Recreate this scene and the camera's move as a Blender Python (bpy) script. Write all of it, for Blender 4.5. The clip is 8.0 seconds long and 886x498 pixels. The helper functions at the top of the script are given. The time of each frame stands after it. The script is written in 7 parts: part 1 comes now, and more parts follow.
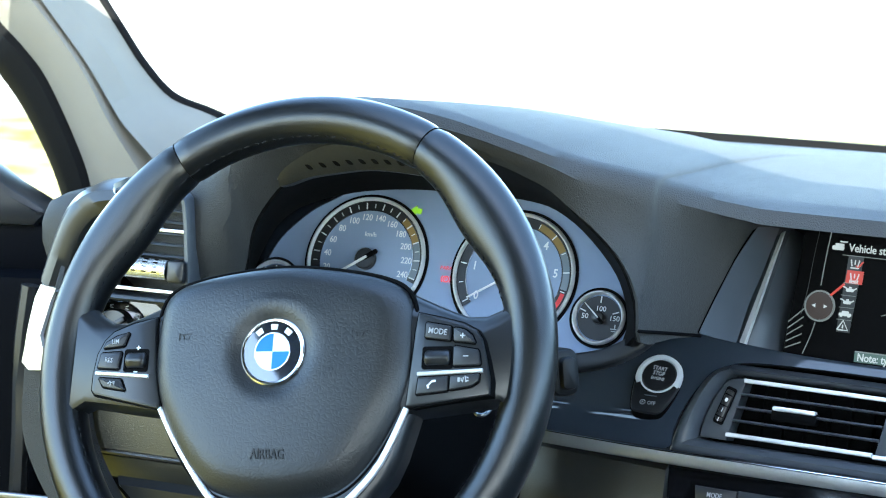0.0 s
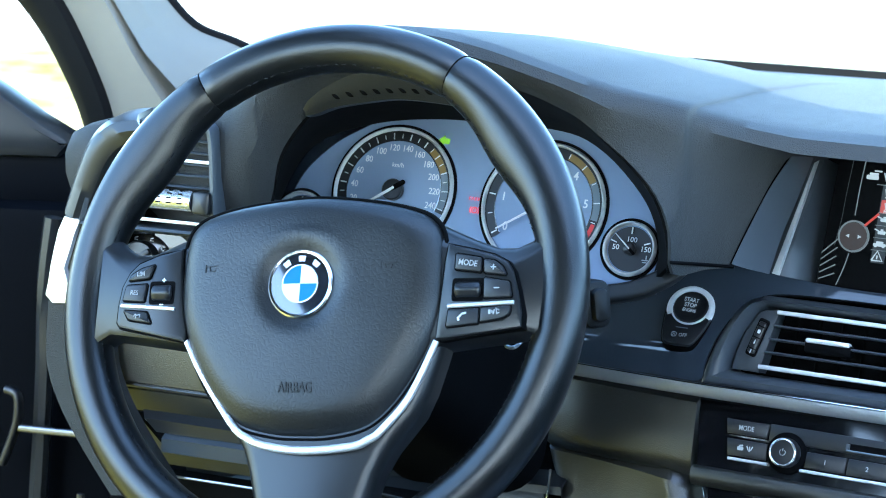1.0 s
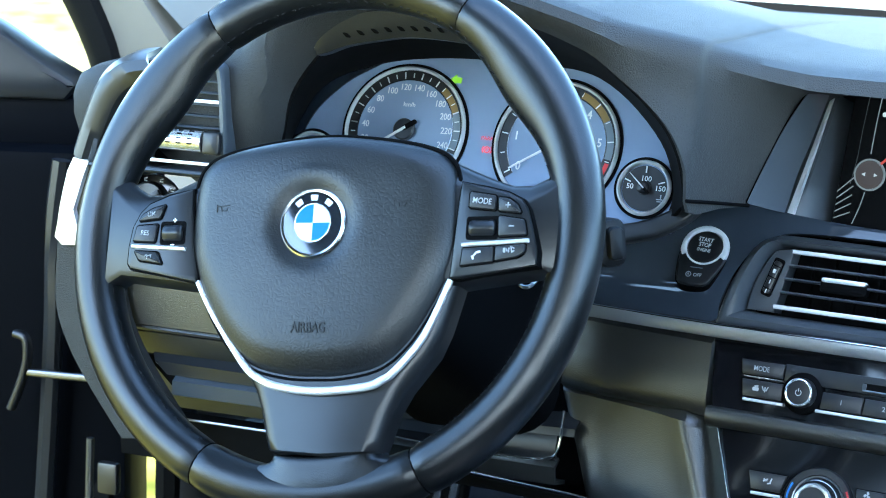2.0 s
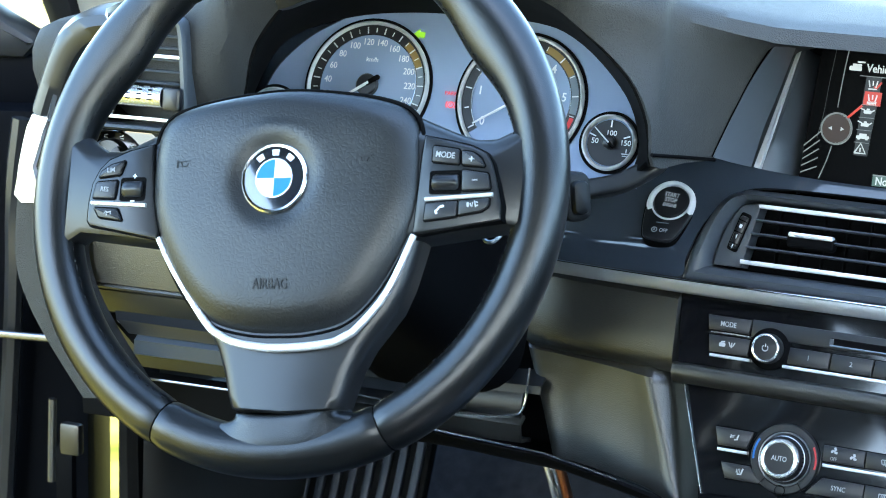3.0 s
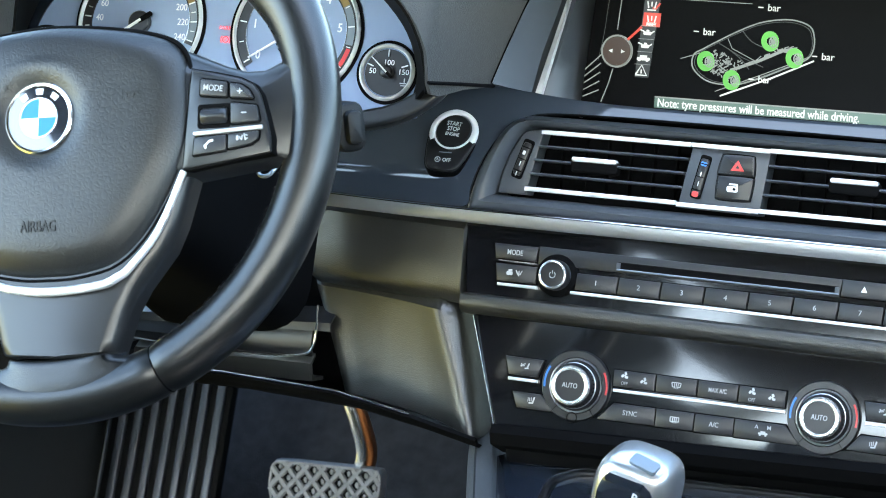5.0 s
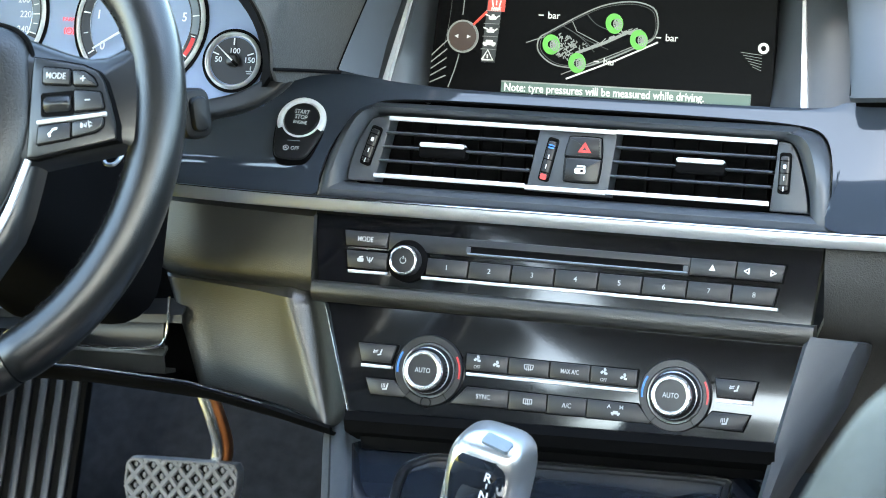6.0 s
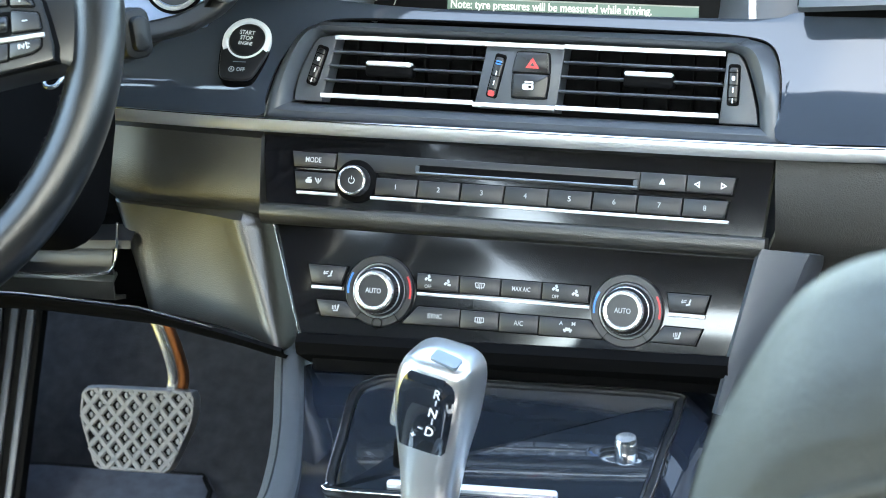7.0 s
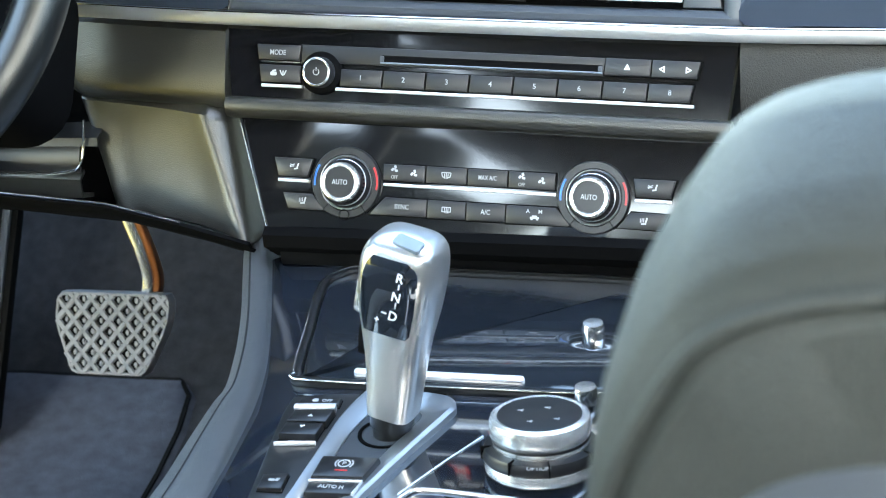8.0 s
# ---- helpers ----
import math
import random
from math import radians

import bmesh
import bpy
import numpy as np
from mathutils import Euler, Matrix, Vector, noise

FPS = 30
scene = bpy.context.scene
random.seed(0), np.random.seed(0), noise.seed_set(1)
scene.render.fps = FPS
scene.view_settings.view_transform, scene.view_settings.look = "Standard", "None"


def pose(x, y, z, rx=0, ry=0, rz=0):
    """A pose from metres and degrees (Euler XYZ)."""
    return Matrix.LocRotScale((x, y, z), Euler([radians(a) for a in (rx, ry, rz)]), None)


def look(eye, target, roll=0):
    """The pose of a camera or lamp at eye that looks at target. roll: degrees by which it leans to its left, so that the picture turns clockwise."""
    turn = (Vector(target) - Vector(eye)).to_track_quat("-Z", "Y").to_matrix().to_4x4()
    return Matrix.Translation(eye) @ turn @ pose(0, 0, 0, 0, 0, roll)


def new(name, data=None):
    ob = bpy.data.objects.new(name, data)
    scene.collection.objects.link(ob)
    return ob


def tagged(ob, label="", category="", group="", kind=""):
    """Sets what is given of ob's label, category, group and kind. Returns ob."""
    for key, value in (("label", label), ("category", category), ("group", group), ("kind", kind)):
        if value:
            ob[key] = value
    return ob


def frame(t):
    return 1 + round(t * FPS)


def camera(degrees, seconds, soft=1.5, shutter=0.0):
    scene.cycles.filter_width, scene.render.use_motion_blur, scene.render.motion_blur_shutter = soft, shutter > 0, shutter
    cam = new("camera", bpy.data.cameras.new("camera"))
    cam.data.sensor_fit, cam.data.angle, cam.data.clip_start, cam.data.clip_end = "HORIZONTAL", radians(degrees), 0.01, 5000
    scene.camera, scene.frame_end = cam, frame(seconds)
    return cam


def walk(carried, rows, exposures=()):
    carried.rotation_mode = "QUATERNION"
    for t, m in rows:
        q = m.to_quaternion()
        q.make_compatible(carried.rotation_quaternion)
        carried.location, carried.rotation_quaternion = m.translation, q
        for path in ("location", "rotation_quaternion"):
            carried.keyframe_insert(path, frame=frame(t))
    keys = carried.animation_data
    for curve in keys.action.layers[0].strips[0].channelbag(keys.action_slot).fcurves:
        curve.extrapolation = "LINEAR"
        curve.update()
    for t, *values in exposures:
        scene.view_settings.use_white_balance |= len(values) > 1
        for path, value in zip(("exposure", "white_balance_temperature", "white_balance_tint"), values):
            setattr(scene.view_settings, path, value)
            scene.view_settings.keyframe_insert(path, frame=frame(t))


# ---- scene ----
cam = camera(20.0, 8.0, 1.0)
PATH = [
    (0, (0.374, -1.5, 1.051), (-0.395, 0.319, 0.733), 1.8),
    (0.5, (0.365, -1.492, 1.048), (-0.411, 0.319, 0.704), 1.7),
    (1, (0.358, -1.48, 1.045), (-0.42, 0.325, 0.674), 1.6),
    (1.5, (0.348, -1.473, 1.038), (-0.43, 0.328, 0.648), 1.5),
    (2.8, (0.344, -1.459, 1.027), (-0.417, 0.339, 0.593), 1.4),
    (3, (0.343, -1.454, 1.024), (-0.407, 0.348, 0.588), 1.3),
    (3.5, (0.344, -1.446, 1.019), (-0.379, 0.366, 0.578), 0.9),
    (4, (0.35, -1.437, 1.012), (-0.338, 0.386, 0.56), 0.5),
    (5.3, (0.369, -1.416, 1.003), (-0.221, 0.435, 0.528), -0.1),
    (5.5, (0.365, -1.424, 0.997), (-0.199, 0.437, 0.53), -0.2),
    (6, (0.375, -1.419, 0.992), (-0.14, 0.456, 0.524), -0.4),
    (6.5, (0.385, -1.413, 0.985), (-0.111, 0.462, 0.499), -0.8),
    (7, (0.387, -1.405, 0.977), (-0.103, 0.463, 0.459), -1.3),
    (7.5, (0.395, -1.397, 0.963), (-0.095, 0.46, 0.405), -1.7),
    (8, (0.409, -1.403, 0.948), (-0.078, 0.451, 0.376), -2.2),
]
walk(cam, [(t, look(eye, target, roll)) for t, eye, target, roll in PATH],
     exposures=[(0.0, 3.55, 5900, 0), (0.5, 3.50, 5450, 0), (1.5, 3.60, 5250, -2), (3.0, 3.85, 6000, 0), (5.5, 4.31, 6900, 1), (8.0, 4.58, 7200, 1)])
from mathutils.bvhtree import BVHTree

cam.data.dof.use_dof = True
cam.data.dof.focus_distance = 1.80
cam.data.dof.aperture_fstop = 18.0

# ---- world and light ----
SUN_EL, SUN_AZ = 35.0, 165.0
world = bpy.data.worlds.new("sky")
scene.world = world
world.use_nodes = True
wn = world.node_tree
wn.nodes.clear()
sky = wn.nodes.new("ShaderNodeTexSky")
sky.sky_type = "NISHITA"
sky.sun_disc = False
sky.sun_elevation = radians(SUN_EL)
sky.sun_rotation = radians(SUN_AZ)
sky.ozone_density = 0.4
bg = wn.nodes.new("ShaderNodeBackground")
bg.inputs["Strength"].default_value = 0.15
wo = wn.nodes.new("ShaderNodeOutputWorld")
wn.links.new(sky.outputs[0], bg.inputs[0])
wn.links.new(bg.outputs[0], wo.inputs[0])
sun_data = bpy.data.lights.new("sun", "SUN")
sun_data.energy = 2.4
sun_data.angle = radians(0.5)
sun_data.color = (1.0, 0.95, 0.86)
sun = new("sun", sun_data)
_e, _a = radians(SUN_EL), radians(SUN_AZ)
sun_dir = Vector((math.sin(_a) * math.cos(_e), math.cos(_a) * math.cos(_e), math.sin(_e)))
sun.matrix_world = look(sun_dir * 20, (0, 0, 0))

# ---- materials ----
def material(name, color, rough=0.5, metal=0.0, grain=0.0, grain_scale=900.0, vary=0.12, vary_scale=14.0,
             coat=0.0, coat_ior=1.5, coat_rough=0.03, spec=0.5, kind="noise", rough_vary=0.03):
    mat = bpy.data.materials.new(name)
    mat.use_nodes = True
    nt = mat.node_tree
    b = nt.nodes["Principled BSDF"]
    tc = nt.nodes.new("ShaderNodeTexCoord")
    big = nt.nodes.new("ShaderNodeTexNoise")
    big.inputs["Scale"].default_value = vary_scale
    big.inputs["Detail"].default_value = 6.0
    nt.links.new(tc.outputs["Object"], big.inputs["Vector"])
    ramp = nt.nodes.new("ShaderNodeMix")
    ramp.data_type = "RGBA"
    c = Vector(color)
    ramp.inputs[6].default_value = (*(c * (1 - vary)), 1)
    ramp.inputs[7].default_value = (*(c * (1 + vary)), 1)
    nt.links.new(big.outputs["Fac"], ramp.inputs[0])
    nt.links.new(ramp.outputs[2], b.inputs["Base Color"])
    mr = nt.nodes.new("ShaderNodeMapRange")
    mr.inputs["To Min"].default_value = max(0.02, rough - rough_vary)
    mr.inputs["To Max"].default_value = min(1.0, rough + rough_vary)
    fine = nt.nodes.new("ShaderNodeTexNoise")
    fine.inputs["Scale"].default_value = vary_scale * 9
    fine.inputs["Detail"].default_value = 4.0
    nt.links.new(tc.outputs["Object"], fine.inputs["Vector"])
    nt.links.new(fine.outputs["Fac"], mr.inputs["Value"])
    nt.links.new(mr.outputs["Result"], b.inputs["Roughness"])
    b.inputs["Metallic"].default_value = metal
    b.inputs["Specular IOR Level"].default_value = spec
    b.inputs["Coat Weight"].default_value = coat
    b.inputs["Coat Roughness"].default_value = coat_rough
    b.inputs["Coat IOR"].default_value = coat_ior
    if grain:
        if kind == "leather":
            # creased pebbles: cells whose borders are pressed in, bent by a soft noise
            bend = nt.nodes.new("ShaderNodeTexNoise")
            bend.inputs["Scale"].default_value = grain_scale * 0.35
            nt.links.new(tc.outputs["Object"], bend.inputs["Vector"])
            shift = nt.nodes.new("ShaderNodeVectorMath")
            shift.operation = "MULTIPLY_ADD"
            shift.inputs[1].default_value = (2.2 / grain_scale,) * 3
            nt.links.new(bend.outputs["Color"], shift.inputs[0])
            nt.links.new(tc.outputs["Object"], shift.inputs[2])
            g = nt.nodes.new("ShaderNodeTexVoronoi")
            g.feature = "DISTANCE_TO_EDGE"
            g.inputs["Scale"].default_value = grain_scale
            nt.links.new(shift.outputs[0], g.inputs["Vector"])
            press = nt.nodes.new("ShaderNodeMapRange")
            press.interpolation_type = "SMOOTHSTEP"
            press.inputs["From Max"].default_value = 0.28
            nt.links.new(g.outputs["Distance"], press.inputs["Value"])
            out = press.outputs[0]
        else:
            g = nt.nodes.new("ShaderNodeTexNoise")
            g.inputs["Scale"].default_value = grain_scale
            g.inputs["Detail"].default_value = 3.0
            out = g.outputs["Fac"]
        if kind != "leather":
            nt.links.new(tc.outputs["Object"], g.inputs["Vector"])
        bump = nt.nodes.new("ShaderNodeBump")
        bump.inputs["Strength"].default_value = grain
        bump.inputs["Distance"].default_value = 0.0006
        nt.links.new(out, bump.inputs["Height"])
        nt.links.new(bump.outputs["Normal"], b.inputs["Normal"])
    return mat


def glow(name, color, strength):
    mat = bpy.data.materials.new(name)
    mat.use_nodes = True
    b = mat.node_tree.nodes["Principled BSDF"]
    b.inputs["Base Color"].default_value = (*(Vector(color) * 0.3), 1)
    b.inputs["Roughness"].default_value = 0.3
    b.inputs["Emission Color"].default_value = (*color, 1)
    b.inputs["Emission Strength"].default_value = strength
    return mat


PAD = material("dash_softtouch", (0.042, 0.0420, 0.0405), 0.58, spec=0.12, grain=0.35, grain_scale=520, kind="leather")
# warm olive tint stands in for light bounced off the meadow
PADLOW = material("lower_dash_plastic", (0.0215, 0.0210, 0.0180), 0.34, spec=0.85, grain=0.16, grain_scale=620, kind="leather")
LEATHER = material("wheel_leather", (0.0055, 0.006, 0.0065), 0.29, spec=0.60, grain=0.10, grain_scale=700, kind="leather")
AIRBAG = material("airbag_grain", (0.009, 0.0098, 0.0105), 0.40, spec=0.55, grain=0.14, grain_scale=330, kind="leather")
SOFT = material("satin_plastic", (0.013, 0.0137, 0.015), 0.32, grain=0.05)
FRAME = material("matte_plastic", (0.046, 0.053, 0.063), 0.38, grain=0.12, grain_scale=1400)
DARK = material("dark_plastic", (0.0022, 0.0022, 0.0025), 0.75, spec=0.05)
PIANO = material("piano_black", (0.012, 0.016, 0.024), 0.05, coat=1.0, coat_ior=1.8, rough_vary=0.02)
LACQUER = material("wavy_lacquer", (0.015, 0.019, 0.025), 0.05, coat=1.0, coat_ior=1.8, rough_vary=0.02, grain=1.5, grain_scale=28)
# black trim's base is lifted bluish in place of reflected sky
DECOR = material("sky_tinted_gloss", (0.029, 0.037, 0.050), 0.05, spec=0.48, vary=0.05, rough_vary=0.02)
PANEL = material("gloss_panel", (0.005, 0.005, 0.006), 0.14, spec=0.2, coat=0.9, coat_ior=1.5, coat_rough=0.07, rough_vary=0.04)
BUTTON = material("button_plastic", (0.010, 0.0102, 0.0115), 0.34, grain=0.04)
CHROME = material("satin_chrome", (0.80, 0.80, 0.80), 0.20, 1.0, vary=0.03, rough_vary=0.015)
BRIGHT = material("pearl_chrome", (0.84, 0.84, 0.85), 0.25, 0.45, vary=0.03, rough_vary=0.015)
STRIP = material("brushed_strip", (0.47, 0.48, 0.49), 0.34, 0.85, vary=0.03, rough_vary=0.02)
SATIN = material("satin_silver", (0.36, 0.38, 0.40), 0.34, 0.85, vary=0.02, rough_vary=0.012)
SILVER = material("silver_paint", (0.78, 0.79, 0.79), 0.24, 0.80, vary=0.02, rough_vary=0.012)
DIAL = material("dial_face", (0.21, 0.27, 0.40), 0.30, vary=0.05)
BAND = material("dial_band", (0.012, 0.012, 0.013), 0.35)
WHITE = material("white_print", (0.72, 0.72, 0.72), 0.5, vary=0.02)
GREY = material("grey_print", (0.40, 0.41, 0.42), 0.5, vary=0.02)
FAINT = material("embossed_mark", (0.004, 0.004, 0.004), 0.6)
BLUE = material("blue_enamel", (0.02, 0.17, 0.46), 0.35, spec=0.3)
ENAMEL = material("white_enamel", (0.80, 0.82, 0.84), 0.3, spec=0.3)
RED = material("red_print", (0.55, 0.03, 0.03), 0.35)
COLD = material("blue_print", (0.03, 0.18, 0.55), 0.35)
AMBER = material("brown_print", (0.22, 0.14, 0.03), 0.4)
PILLAR = material("pillar_fabric", (0.160, 0.148, 0.120), 0.85, grain=0.35, grain_scale=1500, spec=0.2)
LINING = material("anthracite_headliner", (0.05, 0.05, 0.052), 0.9, grain=0.3, grain_scale=1500, spec=0.1)
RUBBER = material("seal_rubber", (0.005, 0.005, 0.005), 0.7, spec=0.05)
PEDAL = material("pedal_rubber", (0.120, 0.118, 0.124), 0.55, grain=0.15)
CARPET = material("carpet", (0.022, 0.022, 0.024), 0.95, grain=1.0, grain_scale=700, spec=0.1, vary=0.55, vary_scale=70)
SEAT = material("seat_leather", (0.027, 0.030, 0.0285), 0.64, spec=0.22, grain=0.5, grain_scale=350, kind="leather")
FLANK = material("console_leather", (0.058, 0.063, 0.068), 0.38, grain=0.5, grain_scale=800, kind="leather")
STEEL = material("painted_steel", (0.002, 0.0024, 0.0035), 0.5, spec=0.03)
GREASED = material("greased_steel", (0.16, 0.16, 0.17), 0.38, 1.0)
PEARL = material("pearl_silver", (0.74, 0.75, 0.76), 0.30, 0.12, vary=0.02)
LEVER = material("lever_silver", (0.60, 0.61, 0.615), 0.29, 0.86, vary=0.02, rough_vary=0.012)
STALK = material("stalk_plastic", (0.006, 0.006, 0.0065), 0.45, spec=0.2)
KEYCAP = material("key_plastic", (0.017, 0.0175, 0.0195), 0.40, grain=0.06)
KEYGREY = material("slate_key", (0.15, 0.18, 0.21), 0.3)
DIMPRINT = material("dim_print", (0.30, 0.305, 0.31), 0.5, vary=0.02)
THREAD = material("wheel_thread", (0.018, 0.018, 0.020), 0.8, spec=0.1)
STITCH = material("stitch_thread", (0.014, 0.016, 0.022), 0.7)
SCREEN = material("screen_black", (0.002, 0.002, 0.0025), 0.45, spec=0.06, rough_vary=0.03)

# ---- mesh helpers ----
def frame_m(o, n, a=(1, 0, 0)):
    n = Vector(n).normalized()
    a = Vector(a)
    a = (a - n * a.dot(n)).normalized()
    v = n.cross(a)
    return Matrix(((a.x, v.x, n.x, o[0]), (a.y, v.y, n.y, o[1]), (a.z, v.z, n.z, o[2]), (0, 0, 0, 1)))


def thing(name, label, category, m=None, group="", kind=""):
    ob = new(name)
    ob.empty_display_size = 0.02
    if m is not None:
        ob.matrix_basis = m
    return tagged(ob, label, category, group, kind)


def part(name, bm, mat, parent=None, label="", m=None, smooth=40.0):
    me = bpy.data.meshes.new(name)
    bmesh.ops.recalc_face_normals(bm, faces=bm.faces)
    bm.to_mesh(me)
    bm.free()
    for p in me.polygons:
        p.use_smooth = True
    me.set_sharp_from_angle(angle=radians(smooth))
    me.materials.append(mat)
    ob = new(name, me)
    if parent is not None:
        ob.parent = parent
    if m is not None:
        ob.matrix_basis = m
    if label:
        tagged(ob, label)
    return ob


def solid(name, bm, mat, label, category, m=None, group="", kind=""):
    """A thing of one mesh."""
    return tagged(part(name, bm, mat, None, "", m), label, category, group, kind)


def rings(sections, cap0=True, cap1=True, closed=True):
    """A skin over equal rings of points."""
    bm = bmesh.new()
    vs = [[bm.verts.new(p) for p in sec] for sec in sections]
    n = len(vs[0])
    for a, b in zip(vs, vs[1:]):
        for i in range(n if closed else n - 1):
            j = (i + 1) % n
            bm.faces.new((a[i], a[j], b[j], b[i]))
    if cap0 and closed:
        bm.faces.new(vs[0][::-1])
    if cap1 and closed:
        bm.faces.new(vs[-1])
    return bm


def join(*bms):
    out = bmesh.new()
    for b in bms:
        me = bpy.data.meshes.new("tmp")
        b.to_mesh(me)
        b.free()
        out.from_mesh(me)
        bpy.data.meshes.remove(me)
    return out


def move(bm, m):
    bm.transform(m)
    return bm


def inset(pts, d):
    """A closed outline drawn in by d."""
    n = len(pts)
    area = sum(pts[i][0] * pts[(i + 1) % n][1] - pts[(i + 1) % n][0] * pts[i][1] for i in range(n))
    s = 1.0 if area > 0 else -1.0
    out = []
    for i in range(n):
        p0, p1, p2 = Vector(pts[i - 1]), Vector(pts[i]), Vector(pts[(i + 1) % n])
        t = ((p1 - p0).normalized() + (p2 - p1).normalized())
        if t.length < 1e-6:
            t = p2 - p1
        t.normalize()
        out.append((p1.x - s * t.y * d, p1.y + s * t.x * d))
    return out


def prism(pts, z0, z1, bev=0.0, dome=0.0):
    """A plate of the given outline with a rounded front edge."""
    secs = [[(x, y, z0) for x, y in pts]]
    if bev > 0:
        secs.append([(x, y, z1 - bev) for x, y in pts])
        secs.append([(x, y, z1 - 0.3 * bev) for x, y in inset(pts, 0.3 * bev)])
        secs.append([(x, y, z1) for x, y in inset(pts, bev)])
    else:
        secs.append([(x, y, z1) for x, y in pts])
    return rings(secs)


def rrect(w, h, r=0.0, cx=0.0, cy=0.0, n=4, skew=0.0):
    """A rounded rectangle; skew: how far the top is shifted to the right."""
    r = max(1e-5, min(r, w / 2 - 1e-5, h / 2 - 1e-5))
    out = []
    for sx, sy, a0 in ((1, 1, 0), (-1, 1, 90), (-1, -1, 180), (1, -1, 270)):
        for k in range(n + 1):
            a = radians(a0 + 90 * k / n)
            x = sx * (w / 2 - r) + r * math.cos(a)
            y = sy * (h / 2 - r) + r * math.sin(a)
            out.append((cx + x + skew * y / h, cy + y))
    return out


def spline(pts, n=6, closed=True):
    """Catmull-Rom through points of any dimension."""
    P = [Vector(p) for p in pts]
    m = len(P)
    out = []
    for i in range(m if closed else m - 1):
        if closed:
            a, b, c, d = P[i - 1], P[i], P[(i + 1) % m], P[(i + 2) % m]
        else:
            a, b, c, d = P[max(i - 1, 0)], P[i], P[i + 1], P[min(i + 2, m - 1)]
        for k in range(n):
            t = k / n
            out.append(tuple(0.5 * (2 * b + (c - a) * t + (2 * a - 5 * b + 4 * c - d) * t * t + (3 * b - a - 3 * c + d) * t ** 3)))
    if not closed:
        out.append(tuple(P[-1]))
    return out


def sweep(path, profile, up=(0, 0, 1), closed=False, scale=None):
    """Carry a closed profile (side, up) along a path of 3D points."""
    P = [Vector(p) for p in path]
    up = Vector(up).normalized()
    secs = []
    for i, p in enumerate(P):
        if closed:
            t = P[(i + 1) % len(P)] - P[i - 1]
        else:
            t = P[min(i + 1, len(P) - 1)] - P[max(i - 1, 0)]
        t.normalize()
        side = t.cross(up)
        if side.length < 1e-4:
            side = Vector((1, 0, 0))
        side.normalize()
        u2 = side.cross(t)
        s = scale(i / max(1, len(P) - 1)) if scale else 1.0
        secs.append([p + side * (a * s) + u2 * (b * s) for a, b in profile])
    if closed:
        secs.append(secs[0])
        bm = rings(secs, False, False)
        bmesh.ops.remove_doubles(bm, verts=bm.verts, dist=1e-6)
        return bm
    return rings(secs)


def circle(r, n=10, r2=None, cx=0.0, cy=0.0, a0=0.0):
    r2 = r if r2 is None else r2
    return [(cx + r * math.cos(2 * math.pi * k / n + a0), cy + r2 * math.sin(2 * math.pi * k / n + a0)) for k in range(n)]


def tube(path, r, n=8, up=(0, 0, 1), closed=False, scale=None):
    return sweep(path, circle(r, n), up, closed, scale)


def lathe(profile, n=40, cx=0.0, cy=0.0):
    """Turn a profile of (radius, height) about the z axis."""
    secs = [[(cx + r * math.cos(2 * math.pi * k / n), cy + r * math.sin(2 * math.pi * k / n), z) for k in range(n)] for r, z in profile]
    return rings(secs)


def lathe_ring(profile, n=48, cx=0.0, cy=0.0):
    """Like lathe, but the profile closes on itself and leaves the middle open."""
    secs = [[(cx + r * math.cos(2 * math.pi * k / n), cy + r * math.sin(2 * math.pi * k / n), z) for r, z in profile] for k in range(n)]
    bm = rings(secs + [secs[0]], False, False)
    bmesh.ops.remove_doubles(bm, verts=bm.verts, dist=1e-7)
    return bm


def ring_band(r0, r1, z0, z1, a0=0.0, a1=360.0, n=60, cx=0.0, cy=0.0):
    """A flat arc with thickness."""
    full = abs(a1 - a0) >= 359.9
    secs = []
    for k in range(n + 1):
        a = radians(a0 + (a1 - a0) * k / n)
        c, s = math.cos(a), math.sin(a)
        secs.append([(cx + r0 * c, cy + r0 * s, z0), (cx + r1 * c, cy + r1 * s, z0), (cx + r1 * c, cy + r1 * s, z1), (cx + r0 * c, cy + r0 * s, z1)])
    bm = rings(secs, not full, not full)
    if full:
        bmesh.ops.remove_doubles(bm, verts=bm.verts, dist=1e-6)
    return bm


def block(x0, x1, y0, y1, z0, z1, bev=0.0):
    bm = bmesh.new()
    bmesh.ops.create_cube(bm, size=1.0, matrix=Matrix.LocRotScale(((x0 + x1) / 2, (y0 + y1) / 2, (z0 + z1) / 2), None, (abs(x1 - x0), abs(y1 - y0), abs(z1 - z0))))
    if bev:
        bmesh.ops.bevel(bm, geom=bm.edges[:], offset=bev, segments=2, affect="EDGES", profile=0.6)
    return bm


def sheet(rows, thick=0.004, flip=False):
    """A smooth skin through rows of points, given thickness along its normals."""
    bm = bmesh.new()
    vs = [[bm.verts.new(p) for p in row] for row in rows]
    for a, b in zip(vs, vs[1:]):
        for i in range(len(a) - 1):
            bm.faces.new((a[i], a[i + 1], b[i + 1], b[i]) if not flip else (b[i], b[i + 1], a[i + 1], a[i]))
    if thick:
        bm.normal_update()
        top = {v: v.co - v.normal * thick for v in bm.verts}
        low = {v: bm.verts.new(c) for v, c in top.items()}
        faces = list(bm.faces)
        edges = [e for e in bm.edges if len(e.link_faces) == 1]
        border = [(e.verts[0], e.verts[1]) for e in edges]
        for f in faces:
            bm.faces.new([low[v] for v in reversed(f.verts)])
        for a, b in border:
            bm.faces.new((a, b, low[b], low[a]))
    return bm


